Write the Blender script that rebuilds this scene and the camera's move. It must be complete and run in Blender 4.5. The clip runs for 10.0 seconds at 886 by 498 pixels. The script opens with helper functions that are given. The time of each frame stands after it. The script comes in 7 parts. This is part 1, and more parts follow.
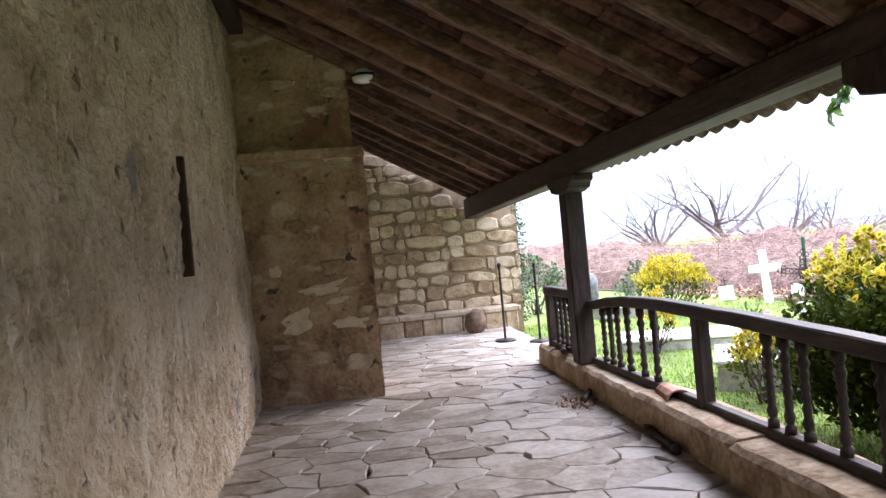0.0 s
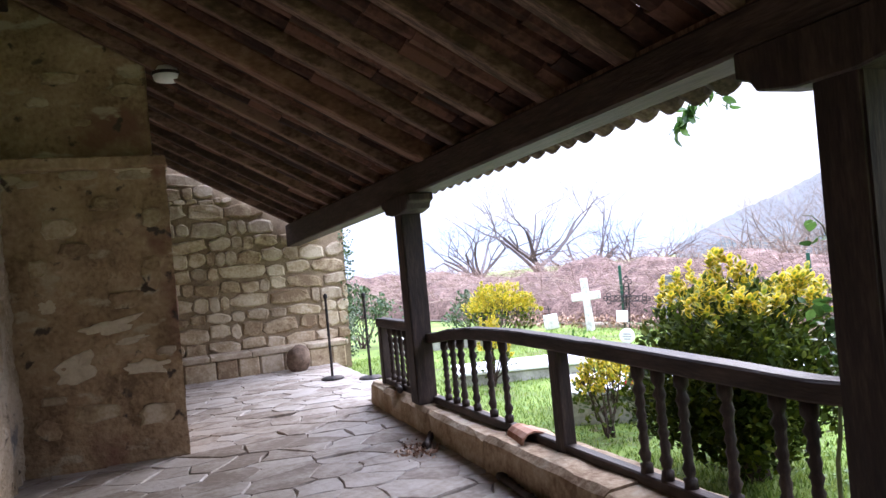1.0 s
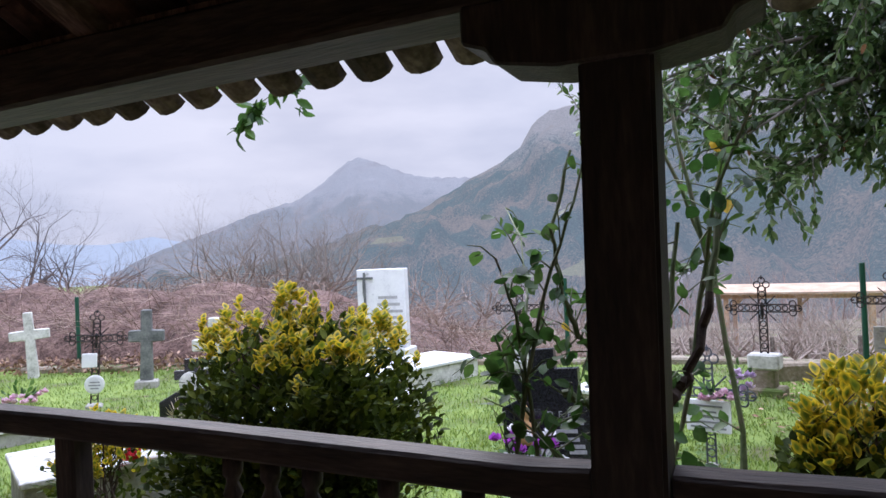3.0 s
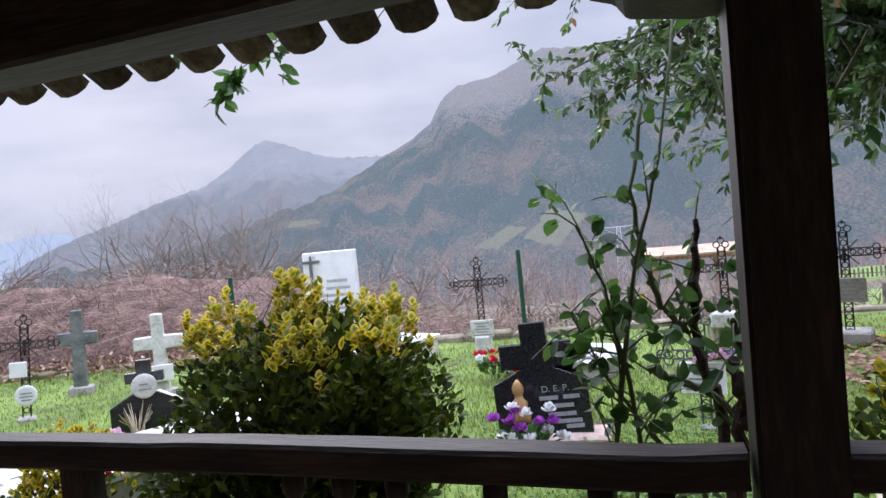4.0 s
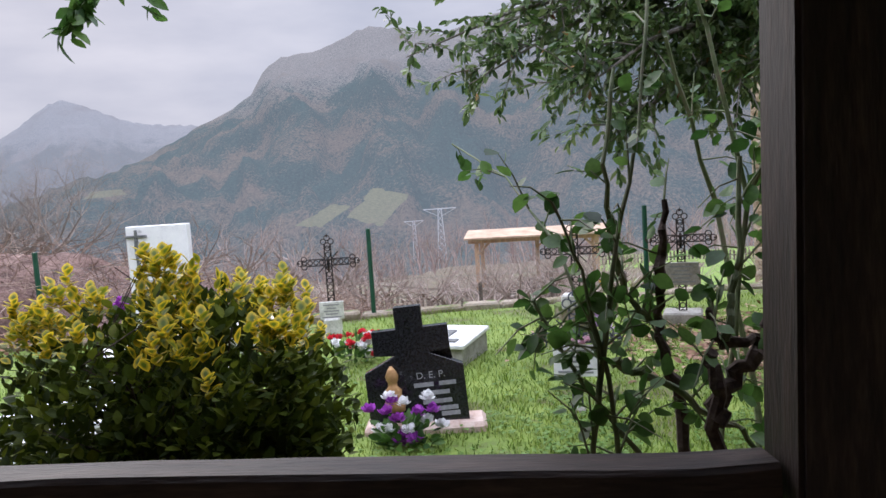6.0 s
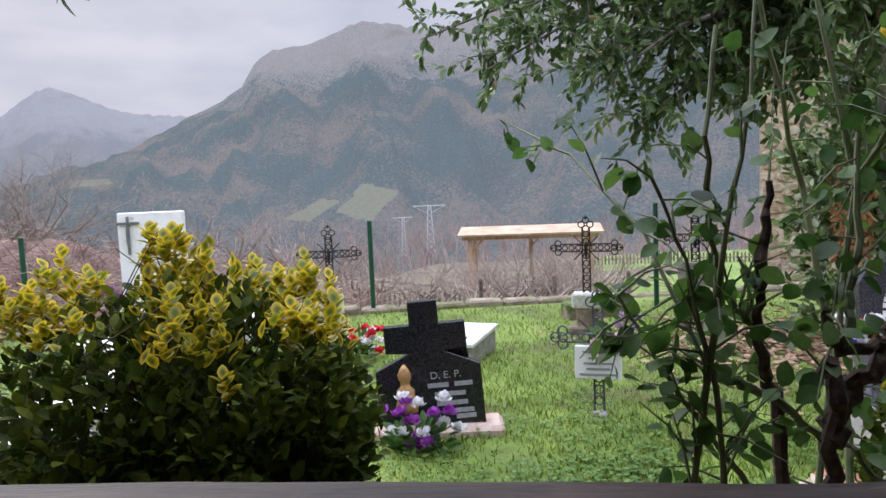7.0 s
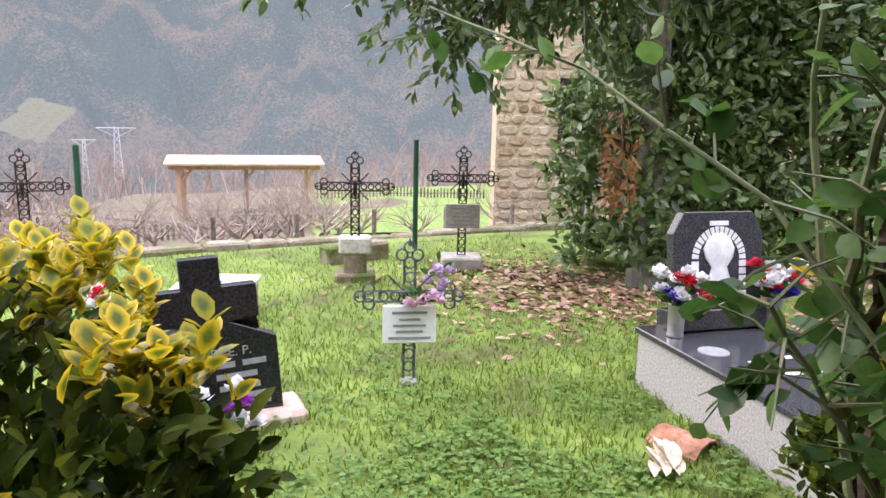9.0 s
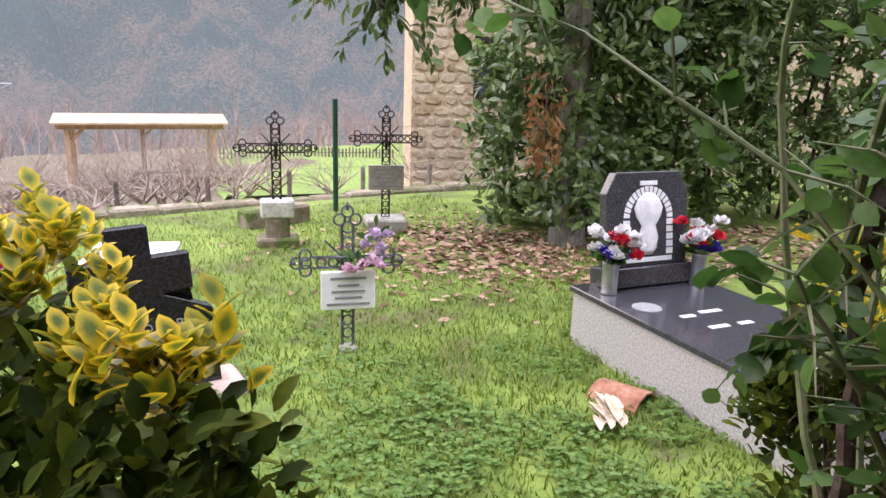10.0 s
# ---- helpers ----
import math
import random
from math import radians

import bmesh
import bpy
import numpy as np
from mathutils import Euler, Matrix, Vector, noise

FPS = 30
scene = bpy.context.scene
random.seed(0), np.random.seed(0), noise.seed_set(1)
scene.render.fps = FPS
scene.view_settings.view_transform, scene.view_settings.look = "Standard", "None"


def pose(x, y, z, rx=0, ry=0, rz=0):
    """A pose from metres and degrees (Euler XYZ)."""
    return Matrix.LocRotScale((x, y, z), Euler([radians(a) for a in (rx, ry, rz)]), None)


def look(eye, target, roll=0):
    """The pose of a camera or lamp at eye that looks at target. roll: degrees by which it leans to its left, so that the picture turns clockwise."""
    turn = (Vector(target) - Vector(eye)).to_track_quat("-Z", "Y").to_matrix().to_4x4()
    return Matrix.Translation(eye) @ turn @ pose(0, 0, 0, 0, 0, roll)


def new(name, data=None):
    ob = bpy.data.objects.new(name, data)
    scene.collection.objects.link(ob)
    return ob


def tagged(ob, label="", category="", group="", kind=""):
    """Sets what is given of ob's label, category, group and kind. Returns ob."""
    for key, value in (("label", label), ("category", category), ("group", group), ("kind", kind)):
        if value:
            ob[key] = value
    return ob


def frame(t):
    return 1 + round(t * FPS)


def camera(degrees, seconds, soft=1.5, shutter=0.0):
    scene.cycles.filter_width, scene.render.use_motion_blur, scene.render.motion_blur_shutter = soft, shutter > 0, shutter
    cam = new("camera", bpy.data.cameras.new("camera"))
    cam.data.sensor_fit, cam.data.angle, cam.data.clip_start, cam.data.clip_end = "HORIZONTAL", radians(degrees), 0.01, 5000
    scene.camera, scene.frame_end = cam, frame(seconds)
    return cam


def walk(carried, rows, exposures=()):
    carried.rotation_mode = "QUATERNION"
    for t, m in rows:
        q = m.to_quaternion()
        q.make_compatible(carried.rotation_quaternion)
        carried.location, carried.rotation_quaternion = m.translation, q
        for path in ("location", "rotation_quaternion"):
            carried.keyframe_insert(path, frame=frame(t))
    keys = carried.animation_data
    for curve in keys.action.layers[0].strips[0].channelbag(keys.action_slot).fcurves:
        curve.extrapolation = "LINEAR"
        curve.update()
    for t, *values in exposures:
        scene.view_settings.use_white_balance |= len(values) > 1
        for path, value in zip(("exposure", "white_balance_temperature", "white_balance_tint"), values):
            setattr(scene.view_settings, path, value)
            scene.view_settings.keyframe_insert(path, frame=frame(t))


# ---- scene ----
cam = camera(64.3, 10.0)
PATH = [
    (0, (0.907, 1.278, 1.611), (1.192, 3.257, 1.605), -5.3),
    (0.5, (0.951, 1.685, 1.565), (1.516, 3.604, 1.561), -5.0),
    (1, (1.018, 2.107, 1.567), (1.792, 3.951, 1.604), -5.5),
    (1.5, (1.183, 2.611, 1.545), (2.498, 4.118, 1.573), -4.4),
    (2, (1.276, 2.859, 1.549), (2.855, 4.086, 1.584), -4.0),
    (2.5, (1.384, 3.173, 1.591), (3.088, 4.218, 1.626), -3.3),
    (2.7, (1.39, 3.324, 1.596), (3.153, 4.269, 1.629), -3.0),
    (3.8, (1.517, 4.032, 1.597), (3.434, 4.599, 1.539), -3.8),
    (4, (1.519, 4.147, 1.616), (3.431, 4.731, 1.55), -5.8),
    (4.5, (1.679, 4.428, 1.61), (3.616, 4.915, 1.522), -5.2),
    (5, (1.76, 4.599, 1.632), (3.74, 4.846, 1.496), -4.6),
    (5.5, (1.791, 4.571, 1.642), (3.781, 4.701, 1.493), -4.8),
    (6.8, (2.045, 4.806, 1.577), (4.035, 4.871, 1.392), -2.4),
    (7, (2.145, 4.854, 1.571), (4.136, 4.917, 1.395), -2.4),
    (7.5, (2.41, 5.032, 1.563), (4.402, 5.062, 1.387), -1.4),
    (8, (2.686, 5.231, 1.568), (4.66, 5.039, 1.307), -0.5),
    (8.5, (2.963, 5.279, 1.52), (4.88, 4.789, 1.229), 0.8),
    (9, (3.171, 5.351, 1.557), (4.992, 4.612, 1.182), 1.3),
    (9.5, (3.282, 5.449, 1.563), (4.98, 4.509, 1.082), 1.7),
    (10, (3.308, 5.506, 1.567), (4.992, 4.539, 1.086), 1.8),
]
walk(cam, [(t, look(eye, target, roll)) for t, eye, target, roll in PATH], [(0.0, 1.72, 6100, 19), (0.5, 1.66, 6000, 21), (1.0, 1.42, 5850, 19), (1.5, 0.6, 5850, 20), (2.0, 0.42, 6000, 18), (2.5, 0.3, 5950, 18), (4.0, 0.24, 6000, 17), (5.0, 0.17, 6150, 16), (5.5, 0.14, 6250, 16), (7.0, 0.16, 6350, 15), (8.0, 0.36, 6500, 16), (9.0, 0.8, 6750, 19), (9.5, 0.84, 6800, 21), (10.0, 0.66, 6850, 21)])

# ---- light ----
world = bpy.data.worlds.new("overcast_sky")
scene.world = world
world.use_nodes = True
wn, wl = world.node_tree.nodes, world.node_tree.links
bg = wn["Background"]
sky = wn.new("ShaderNodeTexSky")
sky.sky_type, sky.sun_disc = "NISHITA", False
sky.sun_elevation, sky.sun_rotation = radians(28), radians(57)
sky.air_density, sky.dust_density, sky.ozone_density = 1.0, 4.0, 1.0
# cloud cover: a soft grey-white layer over the clear sky
wtc = wn.new("ShaderNodeTexCoord")
wno = wn.new("ShaderNodeTexNoise")
wno.inputs["Scale"].default_value, wno.inputs["Detail"].default_value = 3.2, 5
wmp = wn.new("ShaderNodeMapping")
wmp.inputs["Scale"].default_value = (1, 1, 3.5)
wrp = wn.new("ShaderNodeValToRGB")
wrp.color_ramp.elements[0].position, wrp.color_ramp.elements[0].color = 0.36, (3.45, 3.8, 4.65, 1)
wrp.color_ramp.elements[1].position, wrp.color_ramp.elements[1].color = 0.62, (4.75, 4.98, 5.65, 1)
wmx = wn.new("ShaderNodeMix")
wmx.data_type = "RGBA"
wmx.inputs["Factor"].default_value = 0.97
wl.new(wtc.outputs["Generated"], wmp.inputs["Vector"])
wl.new(wmp.outputs["Vector"], wno.inputs["Vector"])
wl.new(wno.outputs["Fac"], wrp.inputs["Fac"])
wl.new(sky.outputs["Color"], wmx.inputs["A"])
wl.new(wrp.outputs["Color"], wmx.inputs["B"])
# an overcast dome is brighter overhead than at the horizon
wsep = wn.new("ShaderNodeSeparateXYZ")
wl.new(wtc.outputs["Generated"], wsep.inputs[0])
wgr = wn.new("ShaderNodeMapRange")
wgr.inputs["From Min"].default_value, wgr.inputs["From Max"].default_value = 0.3, 0.95
wgr.inputs["To Min"].default_value, wgr.inputs["To Max"].default_value = 1.0, 6.6
wl.new(wsep.outputs[2], wgr.inputs["Value"])
wsc = wn.new("ShaderNodeVectorMath")
wsc.operation = "SCALE"
wl.new(wmx.outputs["Result"], wsc.inputs[0])
wl.new(wgr.outputs["Result"], wsc.inputs["Scale"])
wl.new(wsc.outputs[0], bg.inputs["Color"])
bg.inputs["Strength"].default_value = 0.12
sun_data = bpy.data.lights.new("sun", "SUN")
sun_data.energy, sun_data.angle, sun_data.color = 1.5, radians(40), (1.0, 0.96, 0.9)
sun = new("sun", sun_data)
sun.matrix_world = look((40, 26, 25), (0, 0, 0))

# ---- building helpers ----
rng = random.Random(7)


def part(name, bm, material, parent=None, label="", smooth=False):
    me = bpy.data.meshes.new(name)
    bm.to_mesh(me)
    bm.free()
    me.materials.append(material)
    if smooth:
        me.polygons.foreach_set("use_smooth", [True] * len(me.polygons))
    ob = new(name, me)
    ob.parent = parent
    if label:
        tagged(ob, label)
    return ob


def raw_part(name, verts, faces, material, parent=None, label="", smooth=False):
    me = bpy.data.meshes.new(name)
    me.from_pydata(verts, [], faces)
    me.materials.append(material)
    if smooth:
        me.polygons.foreach_set("use_smooth", [True] * len(me.polygons))
    ob = new(name, me)
    ob.parent = parent
    if label:
        tagged(ob, label)
    return ob


def shared(name, me, parent, m=None):
    ob = new(name, me)
    ob.parent = parent
    if m is not None:
        ob.matrix_basis = m
    return ob


def thing(name, label, category, m=None, group="", kind=""):
    ob = tagged(new(name), label, category, group, kind)
    ob.empty_display_size = 0.1
    if m is not None:
        ob.matrix_world = m
    return ob


def box(bm, x0, x1, y0, y1, z0, z1, bevel=0.0, m=None, seg=1):
    b2 = bmesh.new()
    bmesh.ops.create_cube(b2, size=1)
    for v in b2.verts:
        v.co = (x0 if v.co.x < 0 else x1, y0 if v.co.y < 0 else y1, z0 if v.co.z < 0 else z1)
    if bevel:
        bmesh.ops.bevel(b2, geom=b2.edges[:], offset=bevel, segments=seg, affect="EDGES")
    merge(bm, b2, m)
    return bm


def merge(bm, b2, m=None):
    if m is not None:
        b2.transform(m)
    vs = [bm.verts.new(v.co) for v in b2.verts]
    b2.verts.index_update()
    for f in b2.faces:
        bm.faces.new([vs[v.index] for v in f.verts])
    b2.free()


def tube(bm, pts, radii, n=6, cap=True):
    pts = [Vector(p) for p in pts]
    rings = []
    side = Vector((0.31, 0.87, 0.39))
    for i, p in enumerate(pts):
        d = (pts[min(i + 1, len(pts) - 1)] - pts[max(i - 1, 0)]).normalized()
        a = d.cross(side)
        if a.length < 1e-3:
            a = d.cross(Vector((1, 0, 0)))
        a.normalize()
        b = d.cross(a)
        r = radii[i] if isinstance(radii, (list, tuple)) else radii
        rings.append([bm.verts.new(p + r * (math.cos(2 * math.pi * k / n) * a + math.sin(2 * math.pi * k / n) * b)) for k in range(n)])
    for r0, r1 in zip(rings, rings[1:]):
        for k in range(n):
            bm.faces.new((r0[k], r0[(k + 1) % n], r1[(k + 1) % n], r1[k]))
    if cap and n > 2:
        bm.faces.new(rings[0][::-1])
        bm.faces.new(rings[-1])


def lathe(bm, prof, n=10, m=None, lobes=0, depth=0.0, twist=0.0):
    rings = []
    for r, z in prof:
        ring = []
        for k in range(n):
            a = 2 * math.pi * k / n
            rr = r * (1 + depth * math.cos(lobes * (a + twist * z))) if lobes else r
            co = Vector((rr * math.cos(a), rr * math.sin(a), z))
            ring.append(bm.verts.new(m @ co if m is not None else co))
        rings.append(ring)
    for r0, r1 in zip(rings, rings[1:]):
        for k in range(n):
            bm.faces.new((r0[k], r0[(k + 1) % n], r1[(k + 1) % n], r1[k]))
    bm.faces.new(rings[0][::-1])
    bm.faces.new(rings[-1])


def prism(bm, outline, d0, d1, m=None, bevel=0.0):
    """An outline in x, z pushed along y from d0 to d1."""
    b2 = bmesh.new()
    a = [b2.verts.new((x, d0, z)) for x, z in outline]
    b = [b2.verts.new((x, d1, z)) for x, z in outline]
    b2.faces.new(a)
    b2.faces.new(b[::-1])
    for i in range(len(a)):
        j = (i + 1) % len(a)
        b2.faces.new((a[j], a[i], b[i], b[j]))
    bmesh.ops.recalc_face_normals(b2, faces=b2.faces[:])
    if bevel:
        bmesh.ops.bevel(b2, geom=b2.edges[:], offset=bevel, segments=1, affect="EDGES")
    merge(bm, b2, m)


def grid(name, us, vs, fn, material, parent=None, label="", smooth=True):
    verts = [fn(u, v) for v in vs for u in us]
    nu = len(us)
    faces = [(j * nu + i, j * nu + i + 1, (j + 1) * nu + i + 1, (j + 1) * nu + i) for j in range(len(vs) - 1) for i in range(nu - 1)]
    return raw_part(name, verts, faces, material, parent, label, smooth)


def steps(a, b, n):
    return [a + (b - a) * i / n for i in range(n + 1)]


def lerp_table(tab, x):
    if x <= tab[0][0]:
        return tab[0][1]
    for (x0, y0), (x1, y1) in zip(tab, tab[1:]):
        if x <= x1:
            return y0 + (y1 - y0) * (x - x0) / (x1 - x0)
    return tab[-1][1]


def fbm(x, y, z=0.0, octaves=4):
    return noise.fractal(Vector((x, y, z)), 1.0, 2.0, octaves)


# ---- materials ----
def surface(name, colors, scale=6.0, rough=0.8, bump=0.3, bump_scale=40.0, fine=0.35, metal=0.0, spec=0.4, vary=0.0, island=0.0, stretch=(1, 1, 1), spots=None, dist=0.01, glow=0.0):
    """Two scales of noise between colours; vary: by object; island: by loose piece; spots: (colour, scale, threshold)."""
    m = bpy.data.materials.new(name)
    m.use_nodes = True
    nd, ln = m.node_tree.nodes, m.node_tree.links
    p = nd["Principled BSDF"]
    tc = nd.new("ShaderNodeTexCoord")
    mp = nd.new("ShaderNodeMapping")
    mp.inputs["Scale"].default_value = stretch
    ln.new(tc.outputs["Object"], mp.inputs["Vector"])
    n1 = nd.new("ShaderNodeTexNoise")
    n1.inputs["Scale"].default_value, n1.inputs["Detail"].default_value, n1.inputs["Roughness"].default_value = scale, 6, 0.62
    n2 = nd.new("ShaderNodeTexNoise")
    n2.inputs["Scale"].default_value, n2.inputs["Detail"].default_value = bump_scale, 5
    for n in (n1, n2):
        ln.new(mp.outputs["Vector"], n.inputs["Vector"])
    if vary:
        oi = nd.new("ShaderNodeObjectInfo")
        sh = nd.new("ShaderNodeVectorMath")
        sh.operation = "MULTIPLY_ADD"
        cx = nd.new("ShaderNodeCombineXYZ")
        ln.new(oi.outputs["Random"], cx.inputs[0])
        ln.new(oi.outputs["Random"], cx.inputs[1])
        ln.new(cx.outputs[0], sh.inputs[0])
        sh.inputs[1].default_value = (37, 91, 0)
        ln.new(mp.outputs["Vector"], sh.inputs[2])
        for n in (n1, n2):
            ln.new(sh.outputs[0], n.inputs["Vector"])
    mixv = nd.new("ShaderNodeMath")
    mixv.operation = "MULTIPLY_ADD"
    mixv.inputs[1].default_value, mixv.inputs[2].default_value = fine, -fine / 2
    ln.new(n2.outputs["Fac"], mixv.inputs[0])
    add = nd.new("ShaderNodeMath")
    add.operation = "ADD"
    ln.new(n1.outputs["Fac"], add.inputs[0])
    ln.new(mixv.outputs[0], add.inputs[1])
    src = add.outputs[0]
    for amount, kind in ((vary, "o"), (island, "i")):
        if amount:
            nod = nd.new("ShaderNodeObjectInfo") if kind == "o" else nd.new("ShaderNodeNewGeometry")
            rv = nod.outputs["Random"] if kind == "o" else nod.outputs["Random Per Island"]
            k = nd.new("ShaderNodeMath")
            k.operation = "MULTIPLY_ADD"
            k.inputs[1].default_value, k.inputs[2].default_value = amount, -amount / 2
            ln.new(rv, k.inputs[0])
            a2 = nd.new("ShaderNodeMath")
            a2.operation = "ADD"
            ln.new(src, a2.inputs[0])
            ln.new(k.outputs[0], a2.inputs[1])
            src = a2.outputs[0]
    rp = nd.new("ShaderNodeValToRGB")
    el = rp.color_ramp.elements
    while len(el) < len(colors):
        el.new(0.5)
    for i, c in enumerate(colors):
        el[i].position = 0.3 + 0.4 * i / max(1, len(colors) - 1)
        el[i].color = (*c, 1)
    ln.new(src, rp.inputs["Fac"])
    col = rp.outputs["Color"]
    for spot in ([spots] if isinstance(spots, tuple) else spots or []):
        n3 = nd.new("ShaderNodeTexNoise")
        n3.inputs["Scale"].default_value, n3.inputs["Detail"].default_value = spot[1], 7
        if len(spot) > 3:
            mp3 = nd.new("ShaderNodeMapping")
            mp3.inputs["Scale"].default_value = spot[3]
            ln.new(tc.outputs["Object"], mp3.inputs["Vector"])
            ln.new(mp3.outputs["Vector"], n3.inputs["Vector"])
        else:
            ln.new(mp.outputs["Vector"], n3.inputs["Vector"])
        r3 = nd.new("ShaderNodeValToRGB")
        r3.color_ramp.elements[0].position, r3.color_ramp.elements[1].position = spot[2], spot[2] + 0.06
        ln.new(n3.outputs["Fac"], r3.inputs["Fac"])
        mx = nd.new("ShaderNodeMix")
        mx.data_type = "RGBA"
        ln.new(r3.outputs["Color"], mx.inputs["Factor"])
        ln.new(col, mx.inputs["A"])
        mx.inputs["B"].default_value = (*spot[0], 1)
        col = mx.outputs["Result"]
    ln.new(col, p.inputs["Base Color"])
    p.inputs["Roughness"].default_value, p.inputs["Metallic"].default_value = rough, metal
    p.inputs["Specular IOR Level"].default_value = spec
    if glow:
        ln.new(col, p.inputs["Emission Color"])
        p.inputs["Emission Strength"].default_value = glow
    if bump:
        b = nd.new("ShaderNodeBump")
        b.inputs["Strength"].default_value, b.inputs["Distance"].default_value = bump, dist
        ln.new(add.outputs[0], b.inputs["Height"])
        ln.new(b.outputs["Normal"], p.inputs["Normal"])
    return m


def leafy(name, colors, rough=0.45, through_light=0.35, spec=0.4, heart=None):
    """Leaves: each loose leaf takes its own shade from the ramp."""
    m = bpy.data.materials.new(name)
    m.use_nodes = True
    nd, ln = m.node_tree.nodes, m.node_tree.links
    p = nd["Principled BSDF"]
    g = nd.new("ShaderNodeNewGeometry")
    rp = nd.new("ShaderNodeValToRGB")
    el = rp.color_ramp.elements
    while len(el) < len(colors):
        el.new(0.5)
    for i, c in enumerate(colors):
        el[i].position = i / max(1, len(colors) - 1)
        el[i].color = (*c, 1)
    ln.new(g.outputs["Random Per Island"], rp.inputs["Fac"])
    base = rp.outputs["Color"]
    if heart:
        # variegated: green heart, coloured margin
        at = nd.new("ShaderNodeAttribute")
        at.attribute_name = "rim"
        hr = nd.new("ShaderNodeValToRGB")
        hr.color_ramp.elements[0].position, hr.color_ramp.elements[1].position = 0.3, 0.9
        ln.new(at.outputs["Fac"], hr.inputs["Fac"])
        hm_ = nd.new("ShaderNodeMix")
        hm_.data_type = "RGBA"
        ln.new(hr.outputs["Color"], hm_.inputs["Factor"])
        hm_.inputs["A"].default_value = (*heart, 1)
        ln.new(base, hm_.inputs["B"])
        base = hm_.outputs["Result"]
    tc = nd.new("ShaderNodeTexCoord")
    no = nd.new("ShaderNodeTexNoise")
    no.inputs["Scale"].default_value = 60
    ln.new(tc.outputs["Object"], no.inputs["Vector"])
    hs = nd.new("ShaderNodeHueSaturation")
    mr = nd.new("ShaderNodeMapRange")
    mr.inputs["To Min"].default_value, mr.inputs["To Max"].default_value = 0.6, 1.4
    ln.new(no.outputs["Fac"], mr.inputs["Value"])
    ln.new(mr.outputs["Result"], hs.inputs["Value"])
    ln.new(base, hs.inputs["Color"])
    ln.new(hs.outputs["Color"], p.inputs["Base Color"])
    p.inputs["Roughness"].default_value, p.inputs["Specular IOR Level"].default_value = rough, spec
    tr = nd.new("ShaderNodeBsdfTranslucent")
    ln.new(hs.outputs["Color"], tr.inputs["Color"])
    mx = nd.new("ShaderNodeMixShader")
    mx.inputs[0].default_value = through_light
    ln.new(p.outputs[0], mx.inputs[1])
    ln.new(tr.outputs[0], mx.inputs[2])
    ln.new(mx.outputs[0], nd["Material Output"].inputs["Surface"])
    return m


PLASTER = surface("old_lime_plaster", [(0.36, 0.27, 0.175), (0.56, 0.445, 0.315), (0.68, 0.57, 0.435)], 2.2, 0.92, 1.0, 26, 0.45, spots=[((0.66, 0.57, 0.45), 3.2, 0.6, (1, 1.3, 0.6)), ((0.27, 0.25, 0.235), 1.3, 0.66), ((0.16, 0.115, 0.075), 7.5, 0.64, (1, 1.6, 0.7)), ((0.7, 0.61, 0.49), 11.0, 0.62, (1, 1.5, 0.6))], dist=0.1)
PIER = surface("pier_render", [(0.23, 0.15, 0.09), (0.43, 0.3, 0.185), (0.56, 0.425, 0.285)], 2.4, 0.92, 0.9, 22, 0.5, spots=[((0.26, 0.135, 0.095), 0.9, 0.58), ((0.56, 0.47, 0.34), 2.6, 0.6, (1, 1, 1.9)), ((0.10, 0.075, 0.06), 6.0, 0.63), ((0.13, 0.12, 0.115), 1.4, 0.68)], dist=0.05)
PALE_RENDER = surface("pale_lime_render", [(0.6, 0.5, 0.37), (0.72, 0.62, 0.48), (0.8, 0.72, 0.58)], 6, 0.92, 0.8, 30, 0.45, dist=0.02)
STONE = surface("ochre_sandstone", [(0.25, 0.17, 0.10), (0.46, 0.35, 0.22), (0.62, 0.52, 0.38)], 5, 0.9, 0.7, 30, 0.4, vary=0.35, dist=0.02)
STONE_PALE = surface("pale_stone", [(0.29, 0.21, 0.135), (0.44, 0.35, 0.245), (0.57, 0.48, 0.36)], 5, 0.9, 0.7, 30, 0.4, vary=0.2, dist=0.02)
MORTAR = surface("earthy_mortar", [(0.2, 0.145, 0.09), (0.36, 0.27, 0.175)], 5, 0.95, 0.8, 40, 0.4)
FLAG = surface("flagstone", [(0.24, 0.19, 0.15), (0.40, 0.345, 0.29), (0.50, 0.455, 0.41)], 3.5, 0.62, 0.8, 18, 0.45, vary=0.34, dist=0.012, spec=0.5)
FLAG_JOINT = surface("flagstone_joint", [(0.15, 0.115, 0.08), (0.29, 0.23, 0.17)], 8, 0.95, 0.6, 50, 0.4)
KERB = surface("kerb_sandstone", [(0.22, 0.14, 0.08), (0.42, 0.31, 0.2), (0.55, 0.46, 0.34)], 3.5, 0.9, 0.9, 22, 0.45, vary=0.2, dist=0.025)
OAK = surface("dark_oak", [(0.013, 0.008, 0.007), (0.032, 0.019, 0.015), (0.065, 0.042, 0.032)], 3, 0.62, 0.6, 14, 0.5, stretch=(6, 6, 1), vary=0.1)
OAK_ALONG = surface("dark_oak_long", [(0.016, 0.0095, 0.0075), (0.04, 0.024, 0.018), (0.08, 0.052, 0.04)], 3, 0.6, 0.6, 14, 0.5, stretch=(6, 0.8, 6), vary=0.1)
RAFTER = surface("rafter_wood", [(0.045, 0.025, 0.017), (0.11, 0.06, 0.04), (0.27, 0.165, 0.12)], 3, 0.75, 0.6, 16, 0.5, stretch=(1, 6, 1.8), vary=0.3)
